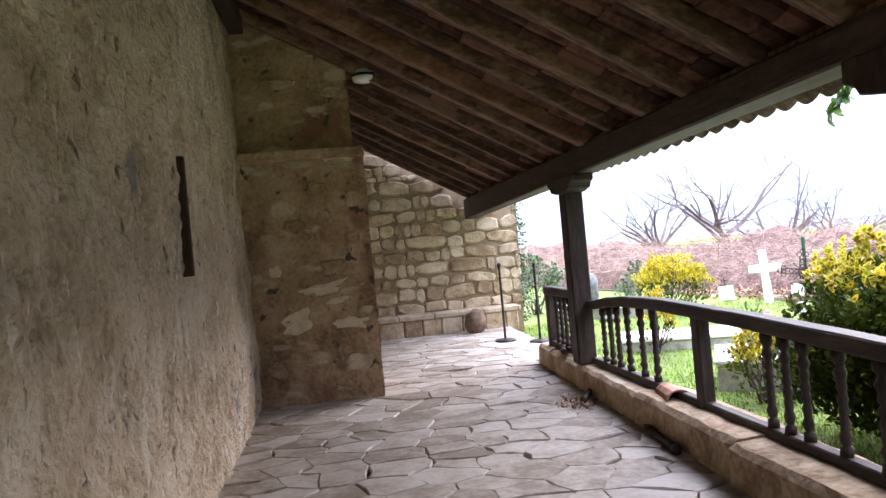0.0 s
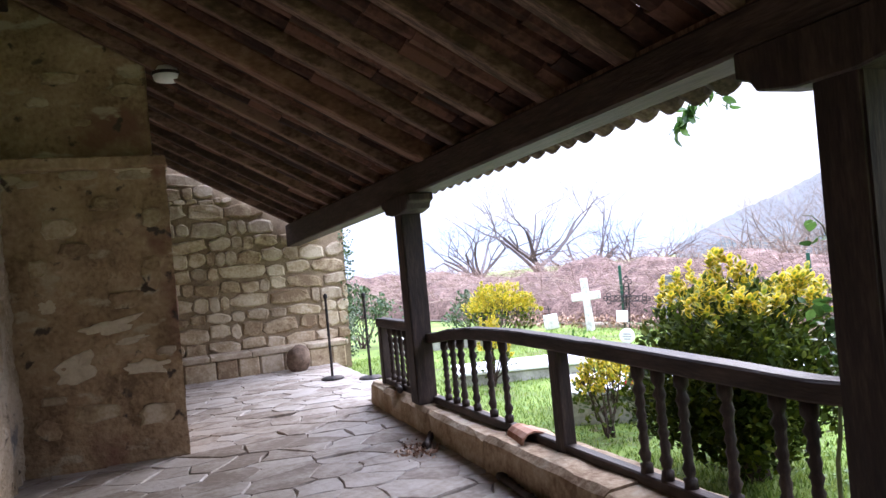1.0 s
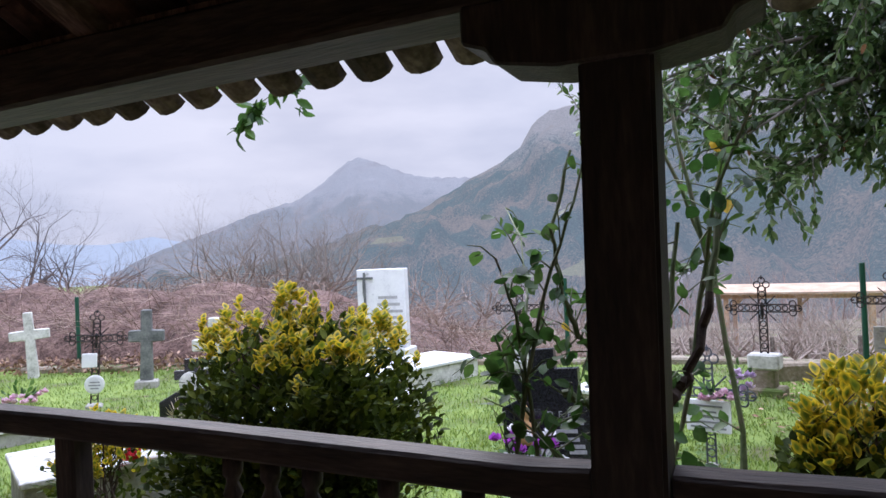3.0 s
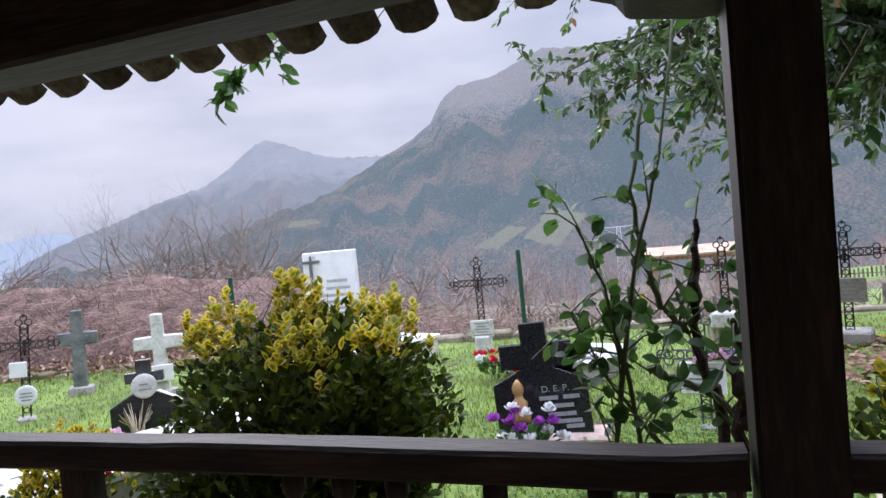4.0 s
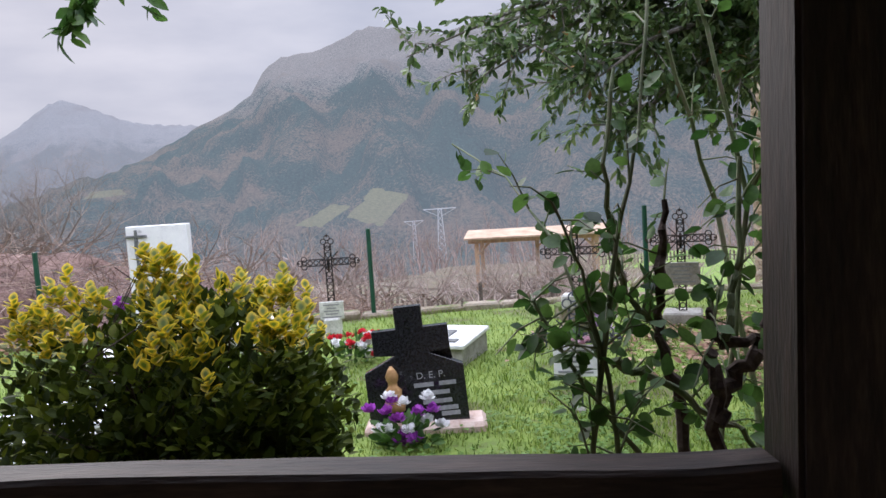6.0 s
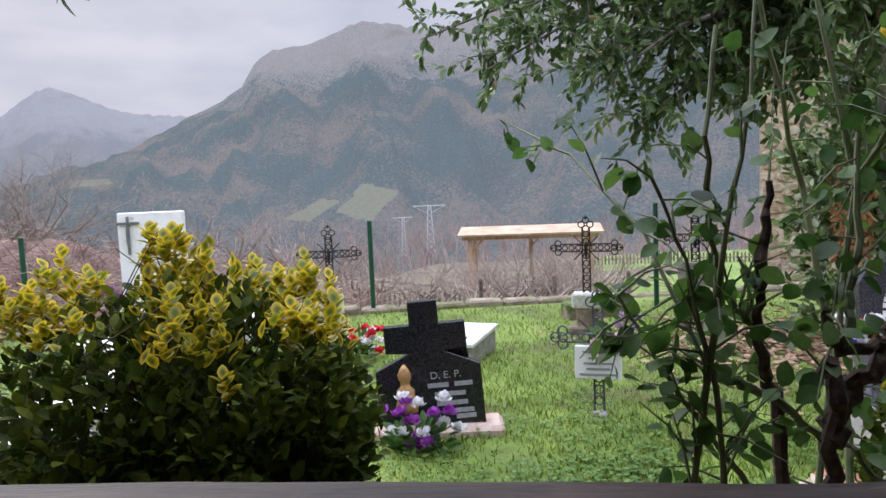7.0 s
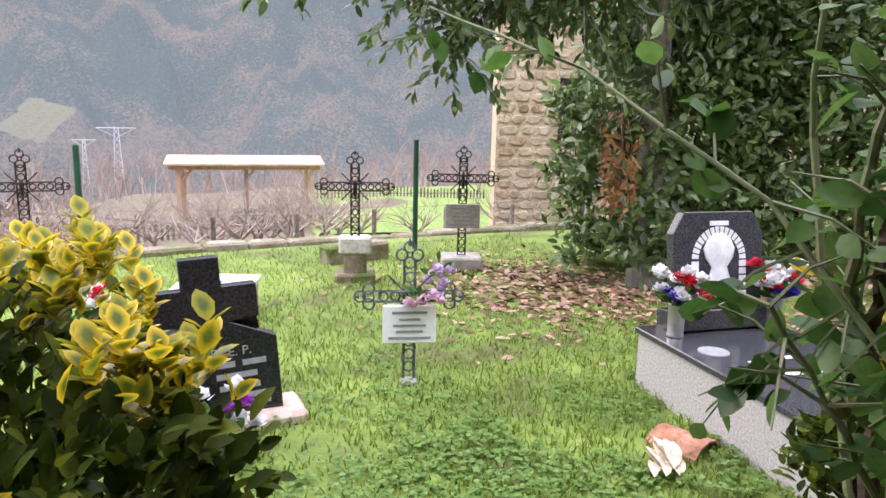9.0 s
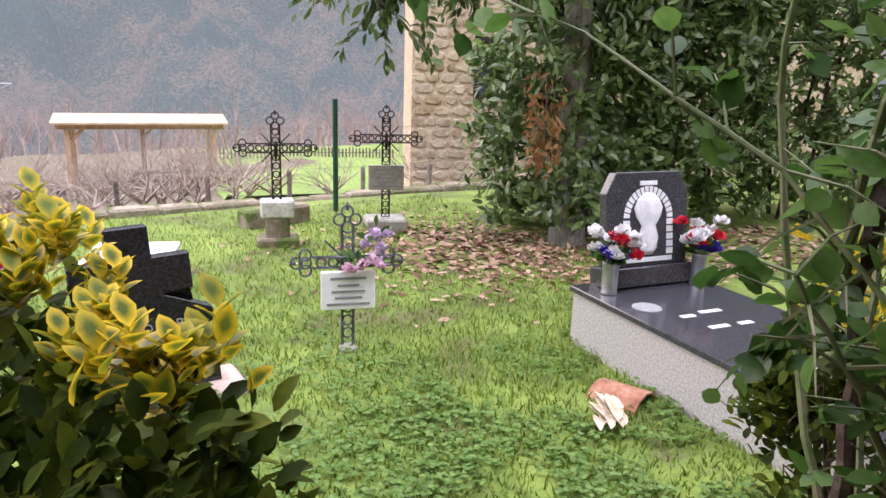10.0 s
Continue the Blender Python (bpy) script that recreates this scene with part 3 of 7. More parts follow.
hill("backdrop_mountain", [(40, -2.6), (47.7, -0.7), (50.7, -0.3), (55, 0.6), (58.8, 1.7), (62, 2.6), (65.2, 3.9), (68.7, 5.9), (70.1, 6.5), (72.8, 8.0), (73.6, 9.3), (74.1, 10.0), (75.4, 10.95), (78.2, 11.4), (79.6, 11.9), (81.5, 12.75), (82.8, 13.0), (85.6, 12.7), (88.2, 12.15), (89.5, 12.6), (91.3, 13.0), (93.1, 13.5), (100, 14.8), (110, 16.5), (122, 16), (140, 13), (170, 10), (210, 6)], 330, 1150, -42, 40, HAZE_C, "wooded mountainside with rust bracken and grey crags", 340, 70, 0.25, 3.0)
# the pastures carry the same painted haze glow as the mountain
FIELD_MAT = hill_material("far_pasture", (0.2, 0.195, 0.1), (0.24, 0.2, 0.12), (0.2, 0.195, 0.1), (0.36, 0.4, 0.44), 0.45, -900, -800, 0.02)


def hill_patch(label, corners):
    """A pasture on the mountain's foot; corners: azimuth, elevation, distance."""
    def at(u, v):
        q = []
        for k in range(3):
            a, b = corners[0][k] + (corners[1][k] - corners[0][k]) * u, corners[3][k] + (corners[2][k] - corners[3][k]) * u
            q.append(a + (b - a) * v)
        az, el, dist = q
        return (2.5 + dist * math.sin(radians(az)), 4.5 + dist * math.cos(radians(az)), 1.6 + dist * math.tan(radians(el)))
    tagged(grid("pasture", steps(0, 1, 8), steps(0, 1, 6), lambda u, v: at(u + 0.14 * fbm(u * 3, v * 3), v + 0.14 * fbm(v * 3, u * 3, 4)), FIELD_MAT), label, "field", kind="structure")


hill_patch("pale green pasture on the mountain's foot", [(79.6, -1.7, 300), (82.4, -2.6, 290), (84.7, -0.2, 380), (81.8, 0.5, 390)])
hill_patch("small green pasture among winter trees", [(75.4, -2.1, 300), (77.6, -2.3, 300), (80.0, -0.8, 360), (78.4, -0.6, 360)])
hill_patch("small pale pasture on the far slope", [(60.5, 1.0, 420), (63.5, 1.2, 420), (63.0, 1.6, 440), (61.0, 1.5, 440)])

# ---- porch structure ----
def roof_z(x):
    return 2.5 + 0.56 * (3.3 - x)


FLOOR_END = 14.7
bm = bmesh.new()
box(bm, -0.5, 3.3, -4.0, 10.4, -0.35, -0.03)
box(bm, -0.5, 3.9, 10.4, FLOOR_END, -0.35, -0.03)
porch_floor = tagged(part("floor", bm, FLAG_JOINT), "porch floor of irregular worn flagstones with earthy joints", "floor", kind="structure")

wall = tagged(new("wall_church"), "rough lime-plastered church wall with pits and stains", "wall", kind="structure")
grid("plaster", steps(-1, 9.6, 380), steps(-0.1, 4.75, 170), lambda y, z: (-0.1 - 0.012 * (y - 6) + 0.04 * fbm(y * 0.7, z * 0.7) + 0.032 * fbm(y * 5, z * 2.2, 3, 6) + 0.02 * fbm(y * 15, z * 8, 1, 4) - 0.11 * max(0, fbm(y * 9, z * 4.5, 8, 3) - 0.42) + 0.05 * max(0, 0.35 - z) ** 1.5, y, z), PLASTER, wall)
bm = bmesh.new()
box(bm, -0.9, -0.24, -4, 6.03, -0.3, 4.75)
box(bm, -0.9, -0.24, 6.13, 15.5, -0.3, 4.75)
part("masonry_core", bm, MORTAR, wall)
# no hole is cut: a brown-black bar carries the slit's inner shade
bm = bmesh.new()
box(bm, -0.14, -0.055, 6.06, 6.11, 1.57, 2.36, 0.008)
tagged(part("slit_window", bm, surface("slit_shade_brown", [(0.03, 0.017, 0.011), (0.07, 0.04, 0.026)], 8, 0.9, 0.3)), "narrow dark bar painting the shade of a slit recess in the plastered wall", "slit", kind="structure")

# pier with string course
pier = tagged(new("wall_pier"), "buttress pier of patchy rendered stone with a string course", "pier", kind="structure")


def pier_face(x, z):
    up = 0.14 if z > 2.83 else 0.0
    return (x, 9.42 - 0.2 * (x + 0.2) / 1.45 + up + 0.035 * fbm(x * 1.6, z * 1.6, 7) + 0.014 * fbm(x * 7, z * 7, 5, 5), z)


grid("front_render", steps(-0.3, 1.0, 54) + steps(1.0, 1.245, 10)[1:], steps(-0.05, 4.5, 150), lambda x, z: pier_face(min(x, 1.145) if z > 2.83 else x, z), PIER, pier)
grid("side_render", steps(0, 1.5, 40), steps(-0.05, 4.3, 120), lambda y, z: (1.245 + 0.02 * fbm(y * 2, z * 2, 9) - (0.1 if z > 2.83 else 0.0), pier_face(1.245, z)[1] + y, z), PIER, pier)
bm = bmesh.new()
box(bm, -0.3, 1.11, 9.62, 10.9, -0.2, 4.5)
part("core", bm, MORTAR, pier)
bm = bmesh.new()
prism(bm, [(-0.3, 2.72), (1.265, 2.72), (1.25, 2.83), (-0.3, 2.83)], 9.19, 9.7, bevel=0.012)
part("string_course", bm, PIER, pier)
# stones showing through the render
PSTONE = [(0.16, 0.66, 0.26, 0.10), (1.12, 1.0, 0.2, 0.1), (0.08, 2.62, 0.22, 0.08), (0.5, 2.68, 0.42, 0.1), (0.98, 2.66, 0.36, 0.1), (0.3, 2.2, 0.34, 0.2), (0.42, 2.0, 0.3, 0.16), (1.05, 1.75, 0.2, 0.4), (1.08, 2.25, 0.2, 0.22), (0.2, 3.4, 0.24, 0.12), (0.55, 3.2, 0.2, 0.09), (0.4, 3.62, 0.4, 0.14), (0.95, 3.5, 0.3, 0.16), (0.85, 1.5, 0.4, 0.2), (0.5, 0.5, 0.5, 0.2), (1.0, 0.42, 0.4, 0.22), (0.1, 0.4, 0.3, 0.2), (0.7, 2.4, 0.3, 0.16), (0.1, 1.85, 0.2, 0.18)]


def slab_stone(w, h, d, r, jag=0.16, n=9):
    """An uneven stone face in x, z, proud towards -y."""
    b = bmesh.new()
    outline = []
    for i in range(n):
        a = 2 * math.pi * (i + r.uniform(-0.25, 0.25)) / n
        c, s = math.cos(a), math.sin(a)
        k = 1 / max(abs(c), abs(s)) ** 0.8
        outline.append((c * k * w / 2 * r.uniform(1 - jag, 1), s * k * h / 2 * r.uniform(1 - jag, 1)))
    back = [b.verts.new((x, d, z)) for x, z in outline]
    front = [b.verts.new((x * 0.95, 0.2 * d, z * 0.94)) for x, z in outline]
    top = [b.verts.new((x * 0.8, r.uniform(-0.15, 0.12) * d, z * 0.76)) for x, z in outline]
    for lo, hi in ((back, front), (front, top)):
        for i in range(n):
            j = (i + 1) % n
            b.faces.new((lo[i], lo[j], hi[j], hi[i]))
    b.faces.new(top)
    bmesh.ops.recalc_face_normals(b, faces=b.faces[:])
    return b


for i, (x, z, w, h) in enumerate(PSTONE):
    b = slab_stone(w, h, 0.05, rng, 0.28, 11)
    ob = part("stone", b, STONE_PALE if i < 5 else (PIER if i % 3 == 1 else STONE), pier)
    fx, fy, fz = pier_face(x, z)
    ob.location = (fx, fy - 0.03, fz)

# pale patches of old lime render left on the pier
def render_patch(cx, cz, w, h, seed, tilt=0.0):
    r = random.Random(seed)
    n = 26
    bm = bmesh.new()
    rim, top = [], []
    for i in range(n):
        a = 2 * math.pi * i / n
        k = 0.72 + 0.42 * fbm(math.cos(a) * 1.7 + seed, math.sin(a) * 1.7, seed, 4)
        k /= max(abs(math.cos(a)), abs(math.sin(a))) ** 0.6
        dx, dz = math.cos(a) * k * w / 2, math.sin(a) * k * h / 2
        x, z = cx + dx, cz + dz + tilt * dx
        rim.append(bm.verts.new((x, pier_face(x, z)[1] + 0.004, z)))
        x, z = cx + dx * 0.94, cz + (dz + tilt * dx) * 0.92
        top.append(bm.verts.new((x, pier_face(x, z)[1] - 0.014, z)))
    mid = bm.verts.new((cx, pier_face(cx, cz)[1] - 0.018, cz))
    for i in range(n):
        j = (i + 1) % n
        bm.faces.new((rim[i], rim[j], top[j], top[i]))
        bm.faces.new((top[i], top[j], mid))
    bmesh.ops.recalc_face_normals(bm, faces=bm.faces[:])
    part("render_patch", bm, PALE_RENDER, pier, "pale patch of old lime render")


for k, (x, z, w, h, tilt) in enumerate(((0.66, 1.27, 0.66, 0.17, 0.12), (0.36, 0.93, 0.5, 0.34, 0.3), (0.82, 1.12, 0.36, 0.08, 0.15), (0.95, 0.86, 0.5, 0.16, 0.0), (0.16, 1.5, 0.2, 0.16, 0.0), (0.2, 2.74, 0.5, 0.06, 0.0), (0.98, 2.7, 0.42, 0.1, 0.0))):
    render_patch(x, z, w, h, k + 3, tilt)

# back wall of rubble
back = tagged(new("wall_back"), "rubble stone end wall of ochre sandstone with mortar joints", "wall", kind="structure")
bm = bmesh.new()
prism(bm, [(-0.6, -0.3), (4.30, -0.3), (4.36, 2.62), (3.3, 2.75), (-0.6, 4.9)], 14.72, 15.3)
part("mortar_bed", bm, MORTAR, back)

# roof: beam, rafters, tiles
beam = thing("roof_beam", "dark oak eaves beam carried on porch posts", "beam")
bm = bmesh.new()
box(bm, 3.3, 3.54, -4, 14.6, 2.21, 2.48, 0.015)
for v in bm.verts:
    if v.co.z < 2.3:
        v.co.z += 0.09 - 0.019 * (v.co.y - 3.9)
part("timber", bm, OAK_ALONG, beam)
bm = bmesh.new()
box(bm, -0.1, 0.06, -4, 9.3, 4.16, 4.36, 0.012)
tagged(part("wall_plate", bm, OAK_ALONG), "dark oak wall plate under rafter heads", "beam", kind="structure")
roof = tagged(new("porch_roof"), "lean-to porch roof of oak rafters and terracotta tiles", "roof", kind="structure")
RAFTER_Y = [-3.4, -2.7, -2.0, -1.3, -0.6, 0.1, 0.8, 1.5, 2.2, 2.9, 3.6, 4.3, 5.03, 5.8, 6.5, 7.2, 7.85, 8.55, 9.33, 10.08, 10.8, 11.5, 12.2, 12.9, 13.6, 14.3]
slope = math.atan(0.56)
for y in RAFTER_Y:
    bm = bmesh.new()
    w, dpt = rng.uniform(0.085, 0.115), rng.uniform(0.12, 0.14)
    old = abs(y - 7.85) < 0.01
    if old:
        w, dpt = 0.15, 0.17
    n = 8
    rings = []
    for i in range(n + 1):
        u = i / n
        x = 3.58 - 3.75 * u
        jy = y + 0.012 * fbm(u * 3, y * 3) + (0.05 * math.sin(u * 5) if old else 0)
        z0 = roof_z(x) + 0.012 * fbm(u * 2.5, y * 5 + 2) - (0.03 if old else 0)
        ww = w * (1 + (0.3 * fbm(u * 6, y) if old else 0.05 * fbm(u * 4, y)))
        rings.append([bm.verts.new((x, jy + s * ww / 2, z0 + t * dpt)) for s, t in ((-1, 0.1), (-0.8, 0), (0.8, 0), (1, 0.1), (1, 1), (-1, 1))])
    for a, b in zip(rings, rings[1:]):
        for k in range(6):
            bm.faces.new((a[k], a[(k + 1) % 6], b[(k + 1) % 6], b[k]))
    bm.faces.new(rings[0])
    bm.faces.new(rings[-1][::-1])
    bmesh.ops.recalc_face_normals(bm, faces=bm.faces[:])
    part("rafter", bm, RAFTER_OLD if old else RAFTER, roof, "thick reddish hewn log rafter" if old else "")
bm = bmesh.new()
box(bm, 3.38, 3.60, -4, 14.6, 2.49, 2.53)
part("top_batten", bm, RAFTER, roof)


def arc_tile(up, r0, r1, length, thick=0.014, n=6):
    """A curved tile along +x; up=1 arches upward, -1 hollows."""
    v, f = [], []
    for x, r in ((0, r0), (length, r1)):
        for rr in (r, r - thick):
            for k in range(n + 1):
                a = math.pi * k / n
                v.append((x, rr * math.cos(a), up * rr * 0.8 * math.sin(a)))
    m = n + 1
    for k in range(n):
        f.append((k, k + 1, 2 * m + k + 1, 2 * m + k))
        f.append((m + k, 3 * m + k, 3 * m + k + 1, m + k + 1))
        f.append((k, m + k, m + k + 1, k + 1))
        f.append((2 * m + k, 2 * m + k + 1, 3 * m + k + 1, 3 * m + k))
    f.append((0, 2 * m, 3 * m, m))
    f.append((n, m + n, 3 * m + n, 2 * m + n))
    return v, f


PITCH, ROWS = 0.215, 14
tv, tf = [], []
cover = bpy.data.meshes.new("cover_tile")
cover.from_pydata(*(lambda vf: (vf[0], [], vf[1]))(arc_tile(1, 0.1, 0.085, 0.42)))
cover.materials.append(LICHEN_TILE)
chan = bpy.data.meshes.new("channel_tile")
chan.from_pydata(*(lambda vf: (vf[0], [], vf[1]))(arc_tile(-1, 0.085, 0.1, 0.42)))
chan.materials.append(LICHEN_TILE)
eave_tiles = []
turn = Matrix.Rotation(math.pi - slope, 4, "Y") @ Matrix.Rotation(math.pi, 4, "X")
for c in range(84):
    y = -3.5 + c * PITCH
    for row in range(ROWS):
        x = 3.9 - row * 0.30
        z = roof_z(x) + 0.185
        jig = 0.012 * math.sin(c * 12.9 + row * 78.2)
        ms = Matrix.Translation((x + jig, y + jig * 0.6, z)) @ Matrix(((-math.cos(slope), 0, math.sin(slope), 0), (0, 1, 0, 0), (math.sin(slope), 0, math.cos(slope), 0), (0, 0, 0, 1)))
        mc = Matrix.Translation((0.03, PITCH / 2, 0.05)) @ ms
        if row == 0:
            eave_tiles.append((chan, ms))
            eave_tiles.append((cover, mc))
        else:
            for up, mm, r0, r1 in ((-1, ms, 0.085, 0.1), (1, mc, 0.1, 0.085)):
                v, f = arc_tile(up, r0, r1, 0.36, n=5)
                o = len(tv)
                tv += [mm @ Vector(p) for p in v]
                tf += [tuple(i + o for i in q) for q in f]
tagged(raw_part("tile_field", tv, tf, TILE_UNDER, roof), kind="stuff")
# ---- church mass behind the porch wall ----
bm = bmesh.new()
box(bm, -9, -0.9, -5, 16, -0.3, 7.5)
tagged(part("wall_nave", bm, PLASTER), "church nave mass behind the porch wall", "wall", kind="structure")

# ---- kerb ----
kerb = tagged(new("kerb"), "low sandstone kerb wall under the balustrade with worn crumbling edges", "kerb", kind="structure")
yk = -4.0
while yk < 10.05:
    ln_ = min(rng.uniform(0.9, 1.7), 10.12 - yk)
    bm = bmesh.new()
    nx, ny = 5, max(3, int(ln_ / 0.12))
    x0 = 3.13 + 0.03 * max(0, yk - 4.5)
    hgt = 0.25 + rng.uniform(-0.012, 0.012)
    prof = [(x0, -0.3), (x0 + 0.0, 0.08), (x0 + 0.005, hgt - 0.035), (x0 + 0.045, hgt), (x0 + 0.25, hgt + 0.006), (3.62, hgt), (3.66, hgt - 0.03), (3.66, -0.3)]
    rows = []
    for j in range(ny + 1):
        yy = yk + 0.006 + (ln_ - 0.012) * j / ny
        chip = 0.03 * max(0, fbm(yy * 3.1, 2.2)) + (0.06 if noise.noise(Vector((yy * 1.7, 5, 1))) > 0.42 else 0)
        row = []
        for k, (x, z) in enumerate(prof):
            e = chip if k in (2, 3) else 0
            row.append(bm.verts.new((x + 0.03 * (yy - yk) * (1 if k < 5 and yk > 4.5 else 0) + e * 0.8 + 0.014 * fbm(yy * 4, k * 3.3, 8), yy, z - e * 0.6 + (0.012 * fbm(yy * 5, k * 2.1, 3) if z > 0 else 0))))
        rows.append(row)
    for a, b in zip(rows, rows[1:]):
        for k in range(len(prof) - 1):
            bm.faces.new((a[k], b[k], b[k + 1], a[k + 1]))
    bm.faces.new(rows[0])
    bm.faces.new(rows[-1][::-1])
    bmesh.ops.recalc_face_normals(bm, faces=bm.faces[:])
    part("kerb_stone", bm, KERB, kerb)
    yk += ln_

# ---- balustrade ----
RAIL = [(4.0, 0.962), (4.6, 0.985), (5.5, 1.012), (6.1, 1.022), (6.8, 1.03), (7.4, 1.012), (7.8, 0.98), (8.1, 0.935), (8.34, 0.915)]


def rail_z(y):
    """The bowed handrail: it sags to the far post and lies level elsewhere."""
    if y > 8.4:
        return 1.0
    return lerp_table(RAIL, y) if y >= 4 else 0.975


def porch_post(y, label, x=3.42, tall=0.0, lean=0.0):
    t = thing("porch_post", label, "post", pose(x, y, 0.25), "porch posts")
    bm = bmesh.new()
    box(bm, -0.1, 0.1, -0.1, 0.1, 0, 1.82 + tall, 0.012, seg=2)
    for v in bm.verts:
        v.co.y += lean * v.co.z
        v.co += Vector((0.006 * fbm(v.co.z * 3, y), 0.006 * fbm(v.co.z * 3, y + 5), 0))
    part("shaft", bm, OAK, t)
    bm = bmesh.new()
    half = 0.4
    ct = 2.21 + 0.09 - 0.019 * (y - 3.9) - 0.25 - tall
    prof = [(-half, ct), (-half, 1.9), (-half + 0.07, 1.875), (-half + 0.1, 1.83), (-0.13, 1.80), (0.13, 1.80), (half - 0.1, 1.83), (half - 0.07, 1.875), (half, 1.9), (half, ct)]
    prism(bm, prof, -0.12, 0.12, Matrix.Translation((0, 0, tall)) @ Matrix.Rotation(math.pi / 2, 4, "Z"), 0.008)
    part("bracket_capital", bm, OAK, t)
    return t


porch_post(-0.4, "dark oak porch post with carved bracket capital", 3.42, 0.08)
porch_post(3.875, "dark oak porch post with carved bracket capital beside a rose bush", 3.41, 0.04, -0.016)
porch_post(8.45, "dark oak porch post with carved bracket capital on the stone kerb", 3.345)

BAL = [(0.034, 0), (0.034, 0.05), (0.02, 0.06), (0.026, 0.08), (0.034, 0.11), (0.022, 0.15), (0.028, 0.2), (0.02, 0.235), (0.03, 0.27), (0.02, 0.305), (0.03, 0.34), (0.02, 0.375), (0.028, 0.41), (0.022, 0.45), (0.036, 0.49), (0.022, 0.53), (0.026, 0.55), (0.036, 0.57), (0.036, 0.64)]
bm = bmesh.new()
lathe(bm, BAL, 10, lobes=3, depth=0.13, twist=26)
baluster_me = bpy.data.meshes.new("baluster")
bm.to_mesh(baluster_me)
bm.free()
baluster_me.materials.append(OAK)
baluster_me.polygons.foreach_set("use_smooth", [True] * len(baluster_me.polygons))


def balustrade(y0, y1, ys, label, mids=()):
    t = thing("balustrade", label, "balustrade", pose(3.43, 0, 0.25))
    bm = bmesh.new()
    n = 24
    rings = []
    for i in range(n + 1):
        y = y0 + (y1 - y0) * i / n
        zt = rail_z(y) - 0.25
        rings.append([bm.verts.new((x, y, zt + z + 0.004 * fbm(y * 4, x * 9))) for x, z in ((-0.055, -0.095), (0.055, -0.095), (0.062, -0.085), (0.062, -0.012), (0.05, 0), (-0.05, 0), (-0.062, -0.012), (-0.062, -0.085))])
    for a, b in zip(rings, rings[1:]):
        for k in range(8):
            bm.faces.new((a[k], a[(k + 1) % 8], b[(k + 1) % 8], b[k]))
    bm.faces.new(rings[0])
    bm.faces.new(rings[-1][::-1])
    bmesh.ops.recalc_face_normals(bm, faces=bm.faces[:])
    part("handrail", bm, OAK_ALONG, t)
    bm = bmesh.new()
    box(bm, -0.04, 0.04, y0, y1, 0.0, 0.07, 0.01)
    part("bottom_rail", bm, OAK_ALONG, t)
    for y in mids:
        bm = bmesh.new()
        box(bm, -0.05, 0.05, y - 0.055, y + 0.055, 0.0, rail_z(y) - 0.33, 0.01)
        part("newel", bm, OAK, t)
    for y in ys:
        hgt = rail_z(y) - 0.25 - 0.095 - 0.07
        shared("baluster", baluster_me, t, Matrix.Translation((0, y, 0.07)) @ Matrix.Rotation(rng.uniform(0, 6), 4, "Z") @ Matrix.Diagonal((1, 1, hgt / 0.64, 1)))
    return t


balustrade(3.98, 8.34, [4.2, 4.36, 4.65, 4.95, 5.12, 5.29, 6.88, 7.14, 7.44, 7.68, 7.86, 8.05], "dark oak balustrade with turned balusters and bowed handrail", (6.1,))
balustrade(-0.29, 3.76, [0.0, 0.3, 0.6, 0.9, 1.2, 1.5, 1.95, 2.25, 2.55, 2.85, 3.12, 3.28, 3.44, 3.6], "dark oak balustrade with turned balusters near the rose bush", (1.75,))
balustrade(8.56, 9.9, [8.75, 8.92, 9.09, 9.26, 9.43, 9.6], "short dark oak balustrade beside the porch entrance", (9.85,))

# ---- porch things ----
def pole(x, y, h, label):
    t = thing("rope_stand", label, "stand", pose(x, y, 0), "stands by the entrance")
    bm = bmesh.new()
    lathe(bm, [(0.02, 0.02), (0.02, h * 0.5), (0.026, h * 0.52), (0.02, h * 0.54), (0.02, h - 0.08), (0.034, h - 0.06), (0.03, h - 0.02), (0.012, h)], 8)
    part("shaft", bm, IRON, t)
    bm = bmesh.new()
    lathe(bm, [(0.17, 0.0), (0.17, 0.02), (0.14, 0.035), (0.03, 0.05)], 18)
    part("foot_disc", bm, IRON, t)


pole(3.4, 12.45, 1.27, "black iron pole on a round foot on the flagstones")
pole(3.84, 11.95, 1.24, "black iron pole on a round foot at the floor's edge")

bench = thing("stone_bench", "stone bench along the end wall with pale slab seat", "bench", pose(0, 14.25, 0))
xb = 0.9
while xb < 4.1:
    w = min(rng.uniform(0.6, 1.0), 4.15 - xb)
    bm = bmesh.new()
    box(bm, xb + 0.004, xb + w - 0.004, -0.03, 0.46, 0.3, 0.39, 0.015)
    part("seat_slab", bm, STONE_PALE, bench)
    xb += w
xb = 0.9
while xb < 4.05:
    w = min(rng.uniform(0.3, 0.55), 4.1 - xb)
    bm = bmesh.new()
    box(bm, xb + 0.006, xb + w - 0.006, 0.0, 0.4, -0.08, 0.3, 0.025)
    part("base_stone", bm, STONE, bench)
    xb += w
bm = bmesh.new()
bmesh.ops.create_icosphere(bm, subdivisions=3, radius=1)
for v in bm.verts:
    n = fbm(v.co.x * 1.5, v.co.y * 1.5, v.co.z * 1.5)
    v.co = Vector((v.co.x * 0.2, v.co.y * 0.19, v.co.z * 0.235)) * (1 + 0.16 * n)
ob = part("boulder", bm, surface("brown_boulder", [(0.07, 0.045, 0.03), (0.16, 0.105, 0.07), (0.24, 0.17, 0.12)], 5, 0.9, 0.6, 30, 0.4), smooth=True)
